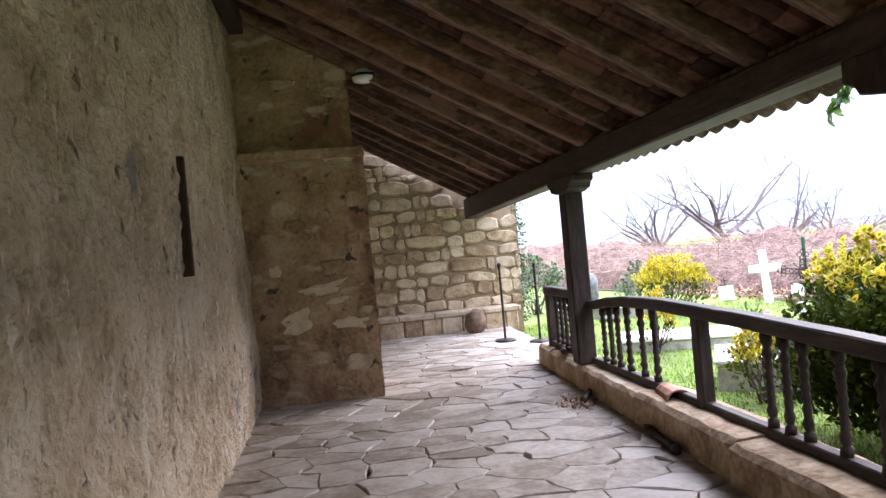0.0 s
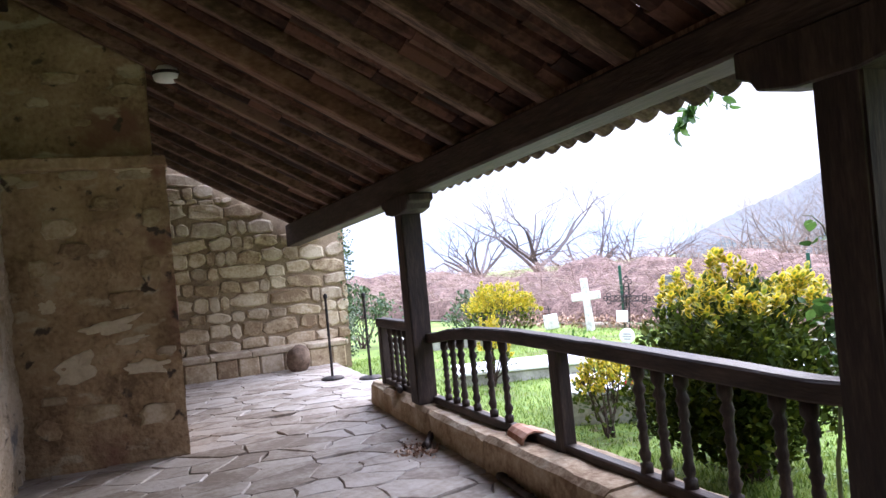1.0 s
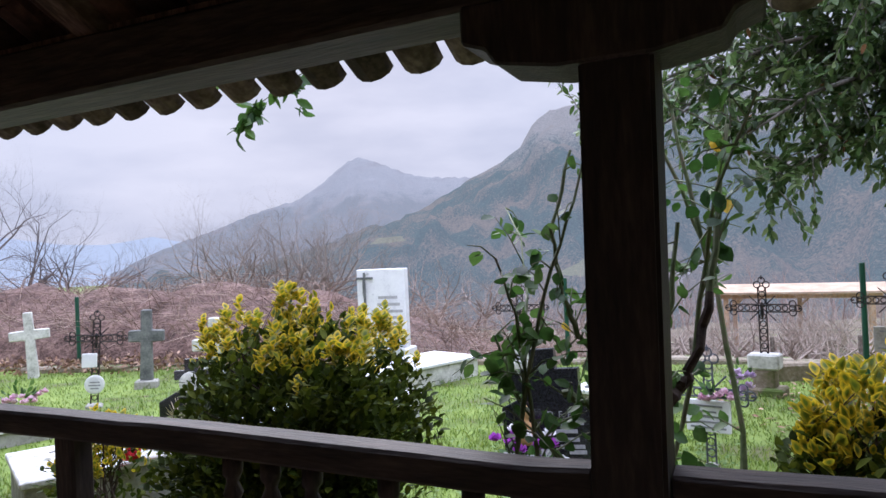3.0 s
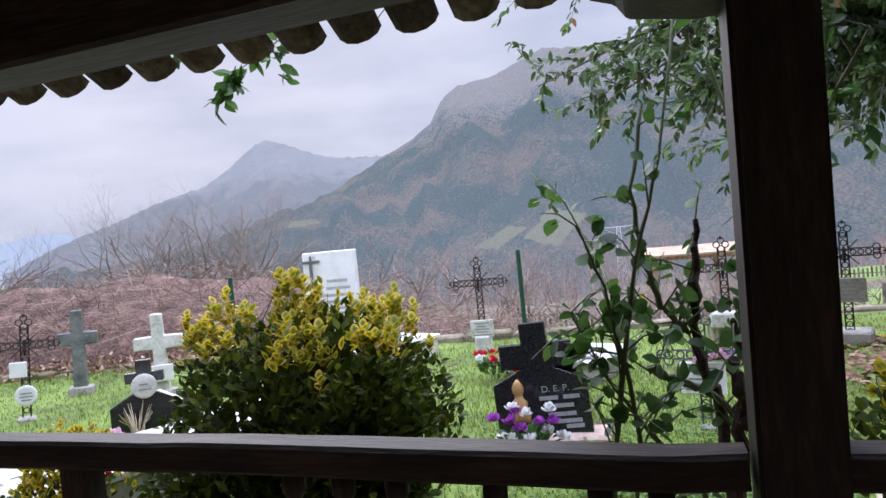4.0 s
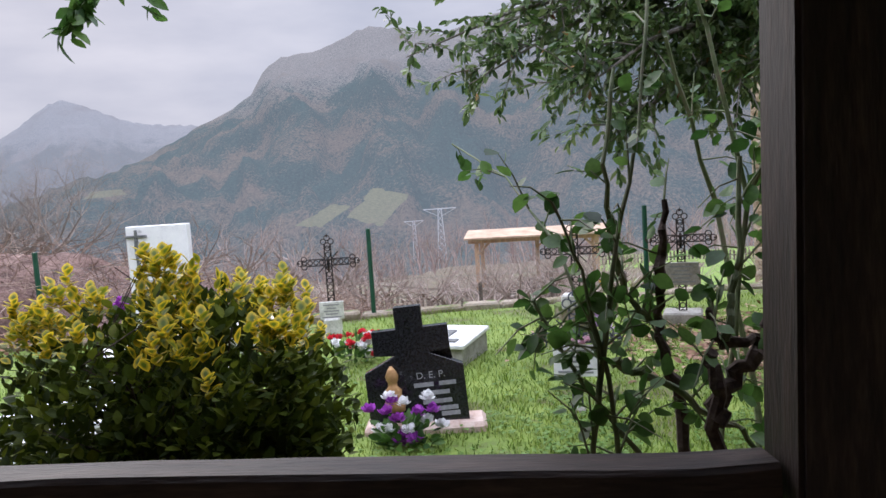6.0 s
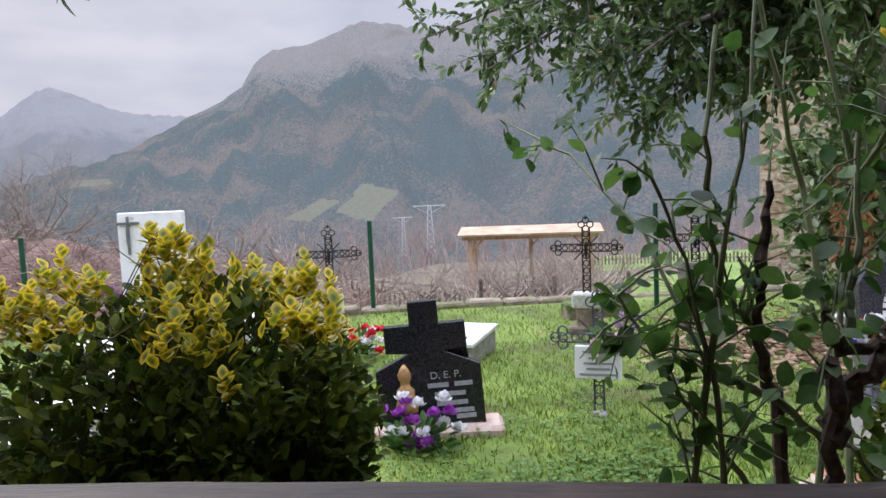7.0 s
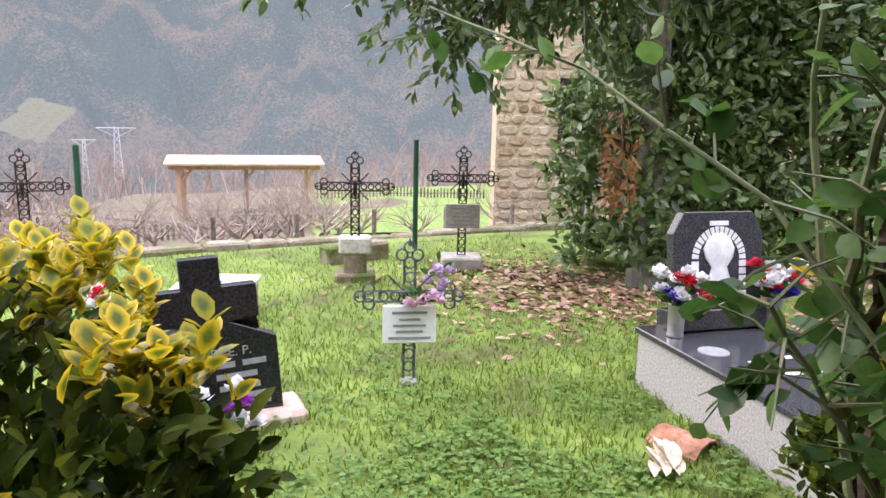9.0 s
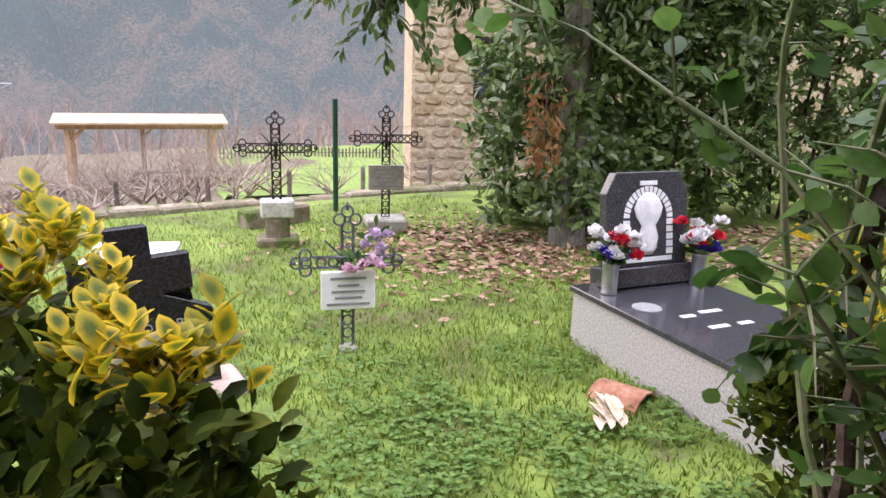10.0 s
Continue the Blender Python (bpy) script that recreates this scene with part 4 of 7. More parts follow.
ob.matrix_world = pose(3.2, 13.9, 0.2, 0, 12, 20)
tagged(ob, "dark brown rounded boulder resting against the stone bench", "boulder")

lamp = thing("wall_lamp", "white striped bulkhead lamp beside the pier top", "lamp", pose(1.34, 9.36, 3.58))
bm = bmesh.new()
lathe(bm, [(0.03, -0.02), (0.12, 0.0), (0.135, 0.06), (0.11, 0.12), (0.04, 0.15)], 18)
part("globe", bm, WHITE_PAINT, lamp, smooth=True)
bm = bmesh.new()
lathe(bm, [(0.141, 0.045), (0.141, 0.075)], 18)
part("dark_band", bm, IRON, lamp)
bm = bmesh.new()
box(bm, -0.1, 0.0, -0.02, 0.02, 0.05, 0.1, 0.004)
part("arm", bm, IRON, lamp)

# broken ridge tile on the kerb, broken balusters and dirt on the floor
v, f = arc_tile(1, 0.105, 0.09, 0.34)
ob = raw_part("roof_tile", v, f, TILE)
ob.matrix_world = pose(3.38, 6.42, 0.262, 0, 0, 82)
tagged(ob, "loose curved terracotta roof tile lying on the kerb", "tile")
for x, y, rz, s in ((3.1, 6.25, 84, 1.0), (3.05, 7.95, 60, 0.7), (3.33, 9.3, 75, 0.6)):
    b = new("broken_baluster", baluster_me)
    b.matrix_world = pose(x, y - 0.3 * s, 0.035 if x < 3.2 else 0.285, 0, 90, rz) @ Matrix.Diagonal((1, 1, s, 1))
    tagged(b, "broken dark turned baluster lying by the kerb", "baluster", "broken balusters")
r2 = random.Random(5)
items = [(Vector((3.0 + r2.gauss(0, 0.09), 7.75 + r2.gauss(0, 0.14), 0.008 + r2.random() * 0.02)), rand_dir(r2), rand_dir(r2), r2.uniform(0.02, 0.06)) for _ in range(160)]
tagged(leaves("dead_leaves", items, DRY, None), "small heap of dead leaves and splinters by the kerb", "litter", kind="stuff")

# ---- churchyard: boundary ----
bwall = tagged(new("wall_boundary"), "low mossy boundary wall along the churchyard edge", "wall", kind="structure")
yb = -9.0
while yb < 15:
    w = rng.uniform(0.5, 1.1)
    x = lerp_table(EDGE, yb + w / 2)
    x2 = lerp_table(EDGE, yb + w)
    bm = bmesh.new()
    box(bm, -0.14, 0.14, -w / 2 + 0.008, w / 2 - 0.008, -0.3, 0.06 + rng.uniform(-0.04, 0.05), 0.03)
    for q in bm.verts:
        q.co += Vector((0.02 * fbm(q.co.y * 3, q.co.z * 3, yb), 0, 0.015 * fbm(q.co.y * 4, 2, yb)))
    ob = part("wall_stone", bm, MOSSY, bwall)
    ob.matrix_world = Matrix.Translation((x + 0.05, yb + w / 2, GZ)) @ Matrix.Rotation(math.atan2(-(lerp_table(EDGE, yb + w) - lerp_table(EDGE, yb)), w), 4, "Z")
    yb += w

fence = thing("wire_fence", "green metal posts with wire mesh on the boundary", "fence")
FPOSTS = [(14.6, 10.3), (10.7, 11.25), (6.2, 12.1), (2.27, 11.75), (-1.8, 12.4), (-6.0, 13.0)]
for y, x in FPOSTS:
    bm = bmesh.new()
    lathe(bm, [(0.035, -0.25), (0.035, 1.3), (0.03, 1.315)], 8, Matrix.Translation((x, y, GZ + (0.1 if 0 < y < 4 else 0.0))))
    part("fence_post", bm, GREEN_POST, fence)
for (ya, xa), (yc, xc) in zip(FPOSTS[1:], FPOSTS[2:]):
    bm = bmesh.new()
    a, b = Vector((xa, ya, GZ)), Vector((xc, yc, GZ))
    ln_ = (b - a).length
    h = 1.05
    for z in (0.08, 0.55, h):
        tube(bm, [a + Vector((0, 0, z)), b + Vector((0, 0, z))], 0.0022, 3, False)
    k = -h
    while k < ln_:
        for sgn in (1, -1):
            s0, s1 = max(0, k), min(ln_, k + h)
            if s1 > s0:
                z0, z1 = (s0 - k, s1 - k) if sgn > 0 else (h - (s0 - k), h - (s1 - k))
                tube(bm, [a + (b - a) * s0 / ln_ + Vector((0, 0, z0)), a + (b - a) * s1 / ln_ + Vector((0, 0, z1))], 0.0012, 3, False)
        k += 0.09
    part("wire_mesh", bm, WIRE, fence)


# ---- graves ----
def bars(parent, rows, m, material=BLACK_INK, h=0.02, name="inscription"):
    """Unreadable lines as bars: (x, z, width) on a face looking to -y."""
    for x, z, w in rows:
        bm = bmesh.new()
        box(bm, x - w / 2, x + w / 2, -0.003, 0.001, z - h / 2, z + h / 2, m=m)
        part(name, bm, material, parent)


def face(az):
    """A frame whose -y looks along the compass bearing az, degrees from +y towards +x."""
    return Matrix.Rotation(radians(180 - az), 4, "Z")


# black granite headstone with cross
g = thing("black_headstone", "polished black granite headstone with cross top on pink plinth", "headstone", Matrix.Translation((7.04, 5.125, GZ)) @ face(268))
bm = bmesh.new()
box(bm, -0.42, 0.5, -0.13, 0.2, -0.06, 0.075, 0.03)
part("plinth", bm, PINK_STONE, g)
bm = bmesh.new()
tiltm = Matrix.Translation((0, 0.02, 0.03)) @ Matrix.Diagonal((1, 1, 0.945, 1)) @ Matrix.Rotation(radians(-4), 4, "X") @ Matrix.Rotation(radians(-3.2), 4, "Y")
prism(bm, [(-0.375, 0), (0.375, 0), (0.375, 0.47), (0.105, 0.6), (0.105, 0.585), (0.29, 0.60), (0.29, 0.80), (0.105, 0.80), (0.105, 0.975), (-0.105, 0.975), (-0.105, 0.80), (-0.29, 0.80), (-0.29, 0.60), (-0.105, 0.585), (-0.105, 0.6), (-0.375, 0.47)], -0.05, 0.05, tiltm, 0.004)
part("slab_with_cross", bm, GRANITE_BLACK, g)
fm = tiltm @ Matrix.Translation((0, -0.052, 0))
tx = bpy.data.curves.new("lettering", "FONT")
tx.body, tx.size, tx.align_x, tx.extrude = "D. E. P.", 0.075, "CENTER", 0.0015
ob = new("lettering", tx)
ob.parent = g
ob.matrix_basis = fm @ Matrix.Translation((0.12, -0.002, 0.385)) @ Matrix.Rotation(math.pi / 2, 4, "X")
tx.materials.append(INK)
bars(g, [(0.06, 0.335, 0.15), (0.24, 0.335, 0.13), (0.14, 0.265, 0.22), (0.15, 0.195, 0.22), (0.2, 0.135, 0.2), (0.24, 0.09, 0.14)], fm, INK, 0.034)
st = bmesh.new()
lathe(st, [(0.075, 0), (0.08, 0.05), (0.06, 0.12), (0.065, 0.17), (0.035, 0.2), (0.034, 0.23), (0.045, 0.25), (0.05, 0.285), (0.03, 0.33), (0.008, 0.36)], 12)
for v in st.verts:
    v.co.y *= 0.55
sto = part("statuette", st, GOLD, smooth=True)
sto.matrix_world = Matrix.Translation((7.04, 5.125, GZ)) @ face(268) @ fm @ Matrix.Translation((-0.17, -0.045, 0.16))
tagged(sto, "small gilt robed statuette against a black headstone", "statuette")


def bouquet(name, m, blooms, label, r, spread=0.17, greens=60, leaf=0.09):
    t = thing(name, label, "flowers", m)
    items = []
    for _ in range(greens):
        d = Vector((r.gauss(0, 1), r.gauss(0, 0.7), r.uniform(0.1, 1.2))).normalized()
        items.append((Vector((0, 0, 0.03)) + d * spread * r.uniform(0.2, 0.9), d, rand_dir(r), leaf * r.uniform(0.7, 1.4)))
    leaves("foliage", items, ROSE_LEAF, t)
    for nm, mat_, pos, size in blooms:
        blossom(nm, pos, size, mat_, t, r)
    return t


rb = random.Random(3)
blooms = []
for x, z, c in ((-0.24, 0.2, "p"), (-0.13, 0.17, "p"), (-0.05, 0.12, "p"), (-0.1, 0.27, "w"), (0.0, 0.22, "w"), (-0.12, 0.06, "w"), (0.03, 0.05, "w"), (-0.2, 0.03, "w"), (0.1, 0.16, "p"), (0.15, 0.1, "w"), (0.17, 0.24, "w"), (0.2, 0.17, "p"), (0.26, 0.04, "w"), (-0.08, 0.24, "p"), (-0.03, -0.04, "f"), (0.07, -0.03, "f"), (0.02, -0.07, "f"), (0.0, -0.02, "f")):
    blooms.append(("purple_rose" if c != "w" else "white_rose", PURPLE if c != "w" else WHITE_PETAL, (x, rb.uniform(-0.1, 0.02), z + 0.1), 0.075 if c != "f" else 0.09))
bouquet("flower_bouquet", Matrix.Translation((6.68, 5.2, GZ)) @ face(268), blooms, "bouquet of white and purple roses before the black headstone", rb, 0.26, 110)


# wrought cross of scrolled iron bars
def iron_cross(m, h, label, material=IRON, plaque=None, foot=None, arm=0.33, bw=0.085, group="iron crosses"):
    t = thing("iron_cross", label, "grave cross", m, group)
    bm = bmesh.new()
    ax = h - 0.36
    z0 = 0.0
    for sx in (-1, 1):
        tube(bm, [(sx * bw / 2, 0, z0), (sx * bw / 2, 0, h - 0.12)], 0.009, 4)
    for sz in (-1, 1):
        for sx in (-1, 1):
            tube(bm, [(sx * bw / 2, 0, ax + sz * bw / 2), (sx * (arm - 0.06), 0, ax + sz * bw / 2)], 0.009, 4)
    part("cross_frame", bm, material, t)

    def ring(c, r, n=10):
        b = bmesh.new()
        pts = [(c[0] + r * math.cos(2 * math.pi * k / n), 0, c[1] + r * math.sin(2 * math.pi * k / n)) for k in range(n + 1)]
        tube(b, pts, 0.0075, 4, False)
        return b

    for dx, dz in ((-1, 0), (1, 0), (0, 1)):
        cx, cz = dx * (arm - 0.02), (ax if dz == 0 else h - 0.09)
        b = bmesh.new()
        for ox, oz in ((0, 0.05), (0, -0.05), (dx * 0.055, 0.0) if dz == 0 else (0.05, 0.0), (0, 0) if dz == 0 else (-0.05, 0.0)):
            q = ring((cx + ox, cz + oz), 0.036)
            merge(b, q)
        tube(b, [(cx + dx * 0.06, 0, cz + dz * 0.06), (cx + dx * 0.1, 0, cz + dz * 0.11)], [0.016, 0.003], 5)
        part("fleuron", b, material, t)
    b = bmesh.new()
    z = 0.12
    k = 0
    while z < h - 0.16:
        if abs(z - ax) > 0.05:
            merge(b, ring((0, z), 0.034, 8))
        z += 0.085
    for s in (-1, 1):
        x = 0.09
        while x < arm - 0.1:
            merge(b, ring((s * x, ax), 0.03, 8))
            x += 0.075
    tube(b, [(-0.14, 0, ax - 0.14), (0.14, 0, ax + 0.14)], 0.007, 4)
    tube(b, [(0.14, 0, ax - 0.14), (-0.14, 0, ax + 0.14)], 0.007, 4)
    part("scrollwork", b, material, t)
    b = bmesh.new()
    lathe(b, [(0.01, ax - 0.12), (0.022, ax - 0.06), (0.018, ax), (0.024, ax + 0.04), (0.008, ax + 0.07)], 6, Matrix.Translation((0, -0.02, 0)))
    box(b, -0.075, 0.075, -0.03, -0.012, ax + 0.025, ax + 0.042, 0.004)
    part("centre_boss", b, material, t)
    if plaque:
        pw, ph, pz, pm = plaque
        b = bmesh.new()
        box(b, -pw / 2, pw / 2, -0.045, -0.012, pz, pz + ph, 0.006)
        pl = part("plaque", b, pm, t, "pale inscribed plaque")
        bars(t, [(0, pz + ph * f, pw * w) for f, w in ((0.82, 0.66), (0.64, 0.4), (0.48, 0.62), (0.32, 0.5), (0.15, 0.8))], Matrix.Translation((0, -0.0465, 0)), INK if pm is not MARBLE else INK, ph * 0.06)
    if foot:
        for (w, d, za, zb, mm) in foot:
            b = bmesh.new()
            box(b, -w / 2, w / 2, -d / 2, d / 2, za, zb, 0.02)
            part("stone_base", b, mm, t)
    return t


iron_cross(Matrix.Translation((7.3, 3.9, GZ)) @ face(285), 0.95, "painted grey iron cross with white inscribed plaque in the lawn", IRON_GREY, (0.34, 0.25, 0.29, MARBLE), [(0.12, 0.09, -0.05, 0.04, CONCRETE)], 0.28, 0.07)
iron_cross(Matrix.Translation((10.98, 6.58, GZ)) @ face(268), 1.32, "rusty black iron cross with white stone plaque", IRON, (0.32, 0.24, 0.2, WEATHERED), [(0.22, 0.2, -0.05, 0.22, WEATHERED)], 0.34)
iron_cross(Matrix.Translation((10.3, 3.46, GZ)) @ face(285), 1.34, "rusty black iron cross with crucifix on white stone foot", IRON, None, [(0.34, 0.22, 0.28, 0.46, WEATHERED), (0.24, 0.2, 0.06, 0.28, MOSSY), (0.42, 0.34, -0.05, 0.08, MOSSY)], 0.34)
iron_cross(Matrix.Translation((10.52, 2.14, GZ)) @ face(288), 1.39, "rusty black iron cross with grey plaque on mossy base", IRON, (0.4, 0.28, 0.46, CONCRETE), [(0.46, 0.4, -0.05, 0.14, CONCRETE)], 0.34)
t = thing("stone_kerb_block", "long mossy concrete grave block behind an iron cross", "grave kerb", pose(11.3, 3.2, GZ, 0, 0, 14))
bm = bmesh.new()
box(bm, -0.13, 0.13, -0.42, 0.42, -0.05, 0.2, 0.03)
part("block", bm, MOSSY, t)
rb = random.Random(8)
bouquet("faded_flowers", pose(7.22, 3.86, GZ + 0.54), [("pink_bloom", PINK_PETAL, (rb.uniform(-0.06, 0.06), rb.uniform(-0.14, 0.1), rb.uniform(0.0, 0.07)), 0.055) for _ in range(9)], "faded pink cloth flowers on the white plaque", rb, 0.13, 14, 0.06)
bouquet("lilac_flowers", pose(7.4, 3.66, GZ + 0.66), [("lilac_bloom", LILAC, (rb.uniform(-0.07, 0.07), rb.uniform(-0.07, 0.07), rb.uniform(-0.12, 0.14)), 0.06) for _ in range(10)], "faded lilac cloth flowers tied on the grey cross", rb, 0.13, 14, 0.06)
IRONOLD = iron_cross(Matrix.Translation((7.96, 11.45, GZ)) @ face(225) @ Matrix.Rotation(radians(4), 4, "Y"), 1.25, "leaning black iron cross with round white plaques", IRON, None, [(0.2, 0.2, -0.05, 0.04, CONCRETE)], 0.3)
bm = bmesh.new()
lathe(bm, [(0.12, -0.02), (0.12, 0.015), (0.1, 0.022)], 20, Matrix.Translation((0, -0.05, 0.3)) @ Matrix.Rotation(math.pi / 2, 4, "X"))
part("round_plaque", bm, MARBLE, IRONOLD, "round white enamel plaque")
bars(IRONOLD, [(0, 0.33, 0.12), (0, 0.29, 0.14), (0, 0.25, 0.1)], Matrix.Translation((0, -0.073, 0)), INK, 0.014)
bm = bmesh.new()
box(bm, -0.16, 0.02, -0.06, -0.03, 0.52, 0.7, 0.006)
part("small_plaque", bm, MARBLE, IRONOLD)


def stone_cross(m, h, w, a, s, d, material, label, foot=0.0):
    t = thing("stone_cross", label, "grave cross", m, "stone crosses")
    bm = bmesh.new()
    az = h * 0.66
    prism(bm, [(-s, 0), (s, 0), (s * 0.85, az - s), (a, az - s * 0.9), (a, az + s * 0.9), (s * 0.85, az + s), (s * 0.8, h), (-s * 0.8, h), (-s * 0.85, az + s), (-a, az + s * 0.9), (-a, az - s * 0.9), (-s * 0.85, az - s)], -d, d, None, 0.012)
    part("cross_body", bm, material, t)
    if foot:
        bm = bmesh.new()
        box(bm, -foot, foot, -foot * 0.7, foot * 0.7, -0.05, 0.1, 0.02)
        part("foot_block", bm, CONCRETE, t)
    return t


stone_cross(Matrix.Translation((9.5, 14.7, GZ)) @ face(222) @ Matrix.Rotation(radians(-3), 4, "Y"), 1.12, 0, 0.3, 0.085, 0.06, WEATHERED, "tall weathered white stone cross before the brambles")
stone_cross(Matrix.Translation((9.28, 11.92, GZ)) @ face(235) @ Matrix.Rotation(radians(2), 4, "Y"), 1.15, 0, 0.25, 0.09, 0.06, GREY_STONE, "mossy grey stone cross before the brambles", 0.16)
t = stone_cross(Matrix.Translation((8.9, 10.25, GZ)) @ face(240), 1.06, 0, 0.29, 0.085, 0.06, WEATHERED, "weathered white stone cross behind the golden shrub", 0.16)
bm = bmesh.new()
box(bm, -0.15, 0.15, -0.1, -0.065, 0.22, 0.42, 0.006)
part("plaque", bm, MARBLE, t)

t = thing("grave_plaque", "small leaning white grave plaque with iron cross stub", "plaque", Matrix.Translation((9.2, 15.75, GZ)) @ face(215) @ Matrix.Rotation(radians(-6), 4, "Y"))
bm = bmesh.new()
box(bm, -0.16, 0.16, -0.03, 0.03, 0.02, 0.36, 0.02)
part("slab", bm, WEATHERED, t)
bm = bmesh.new()
tube(bm, [(0, 0, 0.36), (0, 0, 0.55)], 0.012, 5)
tube(bm, [(-0.06, 0, 0.48), (0.06, 0, 0.48)], 0.01, 5)
part("cross_stub", bm, IRON, t)

# dark headstone with oval plaque
t = thing("dark_headstone", "dark shouldered headstone with white oval plaque and cross", "headstone", Matrix.Translation((7.25, 9.1, GZ)) @ face(240))
bm = bmesh.new()
prism(bm, [(-0.34, 0), (0.34, 0), (0.34, 0.34), (0.12, 0.46), (-0.12, 0.46), (-0.34, 0.34)], -0.05, 0.05, None, 0.006)
part("slab", bm, GRANITE_BLACK, t)
bm = bmesh.new()
prism(bm, [(-0.07, 0.46), (0.07, 0.46), (0.07, 0.56), (0.18, 0.56), (0.18, 0.66), (0.07, 0.66), (0.07, 0.78), (-0.07, 0.78), (-0.07, 0.66), (-0.18, 0.66), (-0.18, 0.56), (-0.07, 0.56)], -0.03, 0.03, None, 0.004)
part("cross", bm, GRANITE_BLACK, t)
bm = bmesh.new()
lathe(bm, [(0.12, -0.01), (0.12, 0.02), (0.1, 0.026)], 20, Matrix.Translation((0, -0.06, 0.53)) @ Matrix.Rotation(math.pi / 2, 4, "X"))
part("oval_plaque", bm, WEATHERED, t, "round pale plaque with faint relief")
bars(t, [(0, 0.55, 0.08), (0.01, 0.5, 0.12)], Matrix.Translation((0, -0.087, 0)), INK, 0.014)
rb = random.Random(21)
bm = bmesh.new()
for _ in range(26):
    a = rb.uniform(0, 6.28)
    tube(bm, [(rb.uniform(-0.04, 0.04), rb.uniform(-0.04, 0.04), 0), (0.07 * math.cos(a), 0.07 * math.sin(a), 0.2), (0.15 * math.cos(a), 0.15 * math.sin(a), rb.uniform(0.25, 0.4))], [0.006, 0.005, 0.002], 3, False)
ob = part("dry_grass_tuft", bm, CLOTH)
ob.matrix_world = pose(7.02, 9.05, GZ)
tagged(ob, "tuft of dry straw-coloured stalks before a dark headstone", "grass tuft")

# tall white headstone with crucifix
t = thing("white_headstone", "tall white marble headstone with bronze crucifix", "headstone", Matrix.Translation((11.45, 9.03, GZ)) @ face(268))
bm = bmesh.new()
box(bm, -0.48, 0.48, -0.25, 0.2, -0.05, 0.32, 0.02)
part("pedestal", bm, MARBLE, t)
bm = bmesh.new()
box(bm, -0.43, 0.43, -0.07, 0.07, 0.32, 1.58, 0.012)
part("tall_slab", bm, MARBLE, t)
bm = bmesh.new()
box(bm, -0.30, -0.265, -0.1, -0.072, 1.02, 1.53, 0.005)
box(bm, -0.43, -0.13, -0.1, -0.074, 1.42, 1.455, 0.005)
lathe(bm, [(0.008, 1.1), (0.022, 1.2), (0.02, 1.36), (0.014, 1.42)], 6, Matrix.Translation((-0.282, -0.115, 0)))
part("crucifix", bm, GREY_STONE, t, "dark bronze crucifix")
bars(t, [(0.12, 1.12, 0.34), (0.13, 1.01, 0.4), (0.1, 0.9, 0.55), (0.1, 0.8, 0.5), (0.12, 0.7, 0.4), (0.1, 0.62, 0.46)], Matrix.Translation((0, -0.0715, 0)), FAINT, 0.045)
rb = random.Random(31)
for x, y in ((-0.42, -0.35), (0.36, -0.35)):
    p = Matrix.Translation((11.45, 9.03, GZ)) @ face(268) @ Matrix.Translation((x, y, 0.34))
    bouquet("potted_flowers", p, [("purple_bloom", PURPLE, (rb.uniform(-0.1, 0.1), rb.uniform(-0.08, 0.08), rb.uniform(0.12, 0.26)), 0.08) for _ in range(9)], "purple flowers in a grave pot by white marble", rb, 0.12, 30, 0.08)


def flat_grave(m, w, l, h, top, side, label, tilt=0.0, plaque=True):
    t = thing("grave_slab", label, "grave slab", m, "flat graves")
    bm = bmesh.new()
    box(bm, -w / 2, w / 2, -l / 2, l / 2, -0.05, h - 0.05, 0.01)
    part("surround", bm, side, t)
    bm = bmesh.new()
    box(bm, -w / 2 - 0.03, w / 2 + 0.03, -l / 2 - 0.03, l / 2 + 0.03, h - 0.045, h, 0.008, Matrix.Rotation(radians(tilt), 4, "X"))
    part("cover_slab", bm, top, t)
    if plaque:
        bm = bmesh.new()
        for a, b_, c, d in ((-0.05, 0.05, -0.3, 0.3), (-0.2, 0.2, 0.05, 0.15)):
            box(bm, a, b_, c + l * 0.2, d + l * 0.2, h - 0.01, h + 0.015, 0.003, Matrix.Rotation(radians(tilt), 4, "X"))
        part("flat_cross", bm, GREY_STONE if top is MARBLE else INK, t)
    return t


flat_grave(pose(9.95, 8.05, GZ, 0, 0, 68), 0.9, 2.3, 0.3, MARBLE, WEATHERED, "long white marble grave slab before the tall headstone", 0, False)
flat_grave(pose(9.25, 4.98, GZ, 0, 0, 70), 0.6, 0.75, 0.27, MARBLE, CONCRETE, "white marble grave slab with dark inlaid cross", -3)
flat_grave(pose(5.85, 11.15, GZ, 0, 0, 72), 0.85, 1.9, 0.2, MARBLE, CONCRETE, "low white grave slab in the lawn", 0, False)
flat_grave(pose(5.75, 8.15, GZ, 0, 0, 60), 1.0, 1.9, 0.34, WEATHERED, CONCRETE, "raised pale grave slab behind a golden shrub", 0, False)
flat_grave(pose(7.6, 7.6, GZ, 0, 0, 70), 0.9, 1.7, 0.3, MARBLE, WEATHERED, "white grave slab with wreath behind the golden shrub", 0, False)
flat_grave(pose(6.3, 15.6, GZ, 0, 0, 70), 0.9, 2.0, 0.25, MARBLE, CONCRETE, "pale grave slab near the porch corner", 0, False)
t = thing("urn_figure", "small dark bronze urn figure on a grave", "ornament", pose(5.9, 15.2, GZ + 0.25))
bm = bmesh.new()
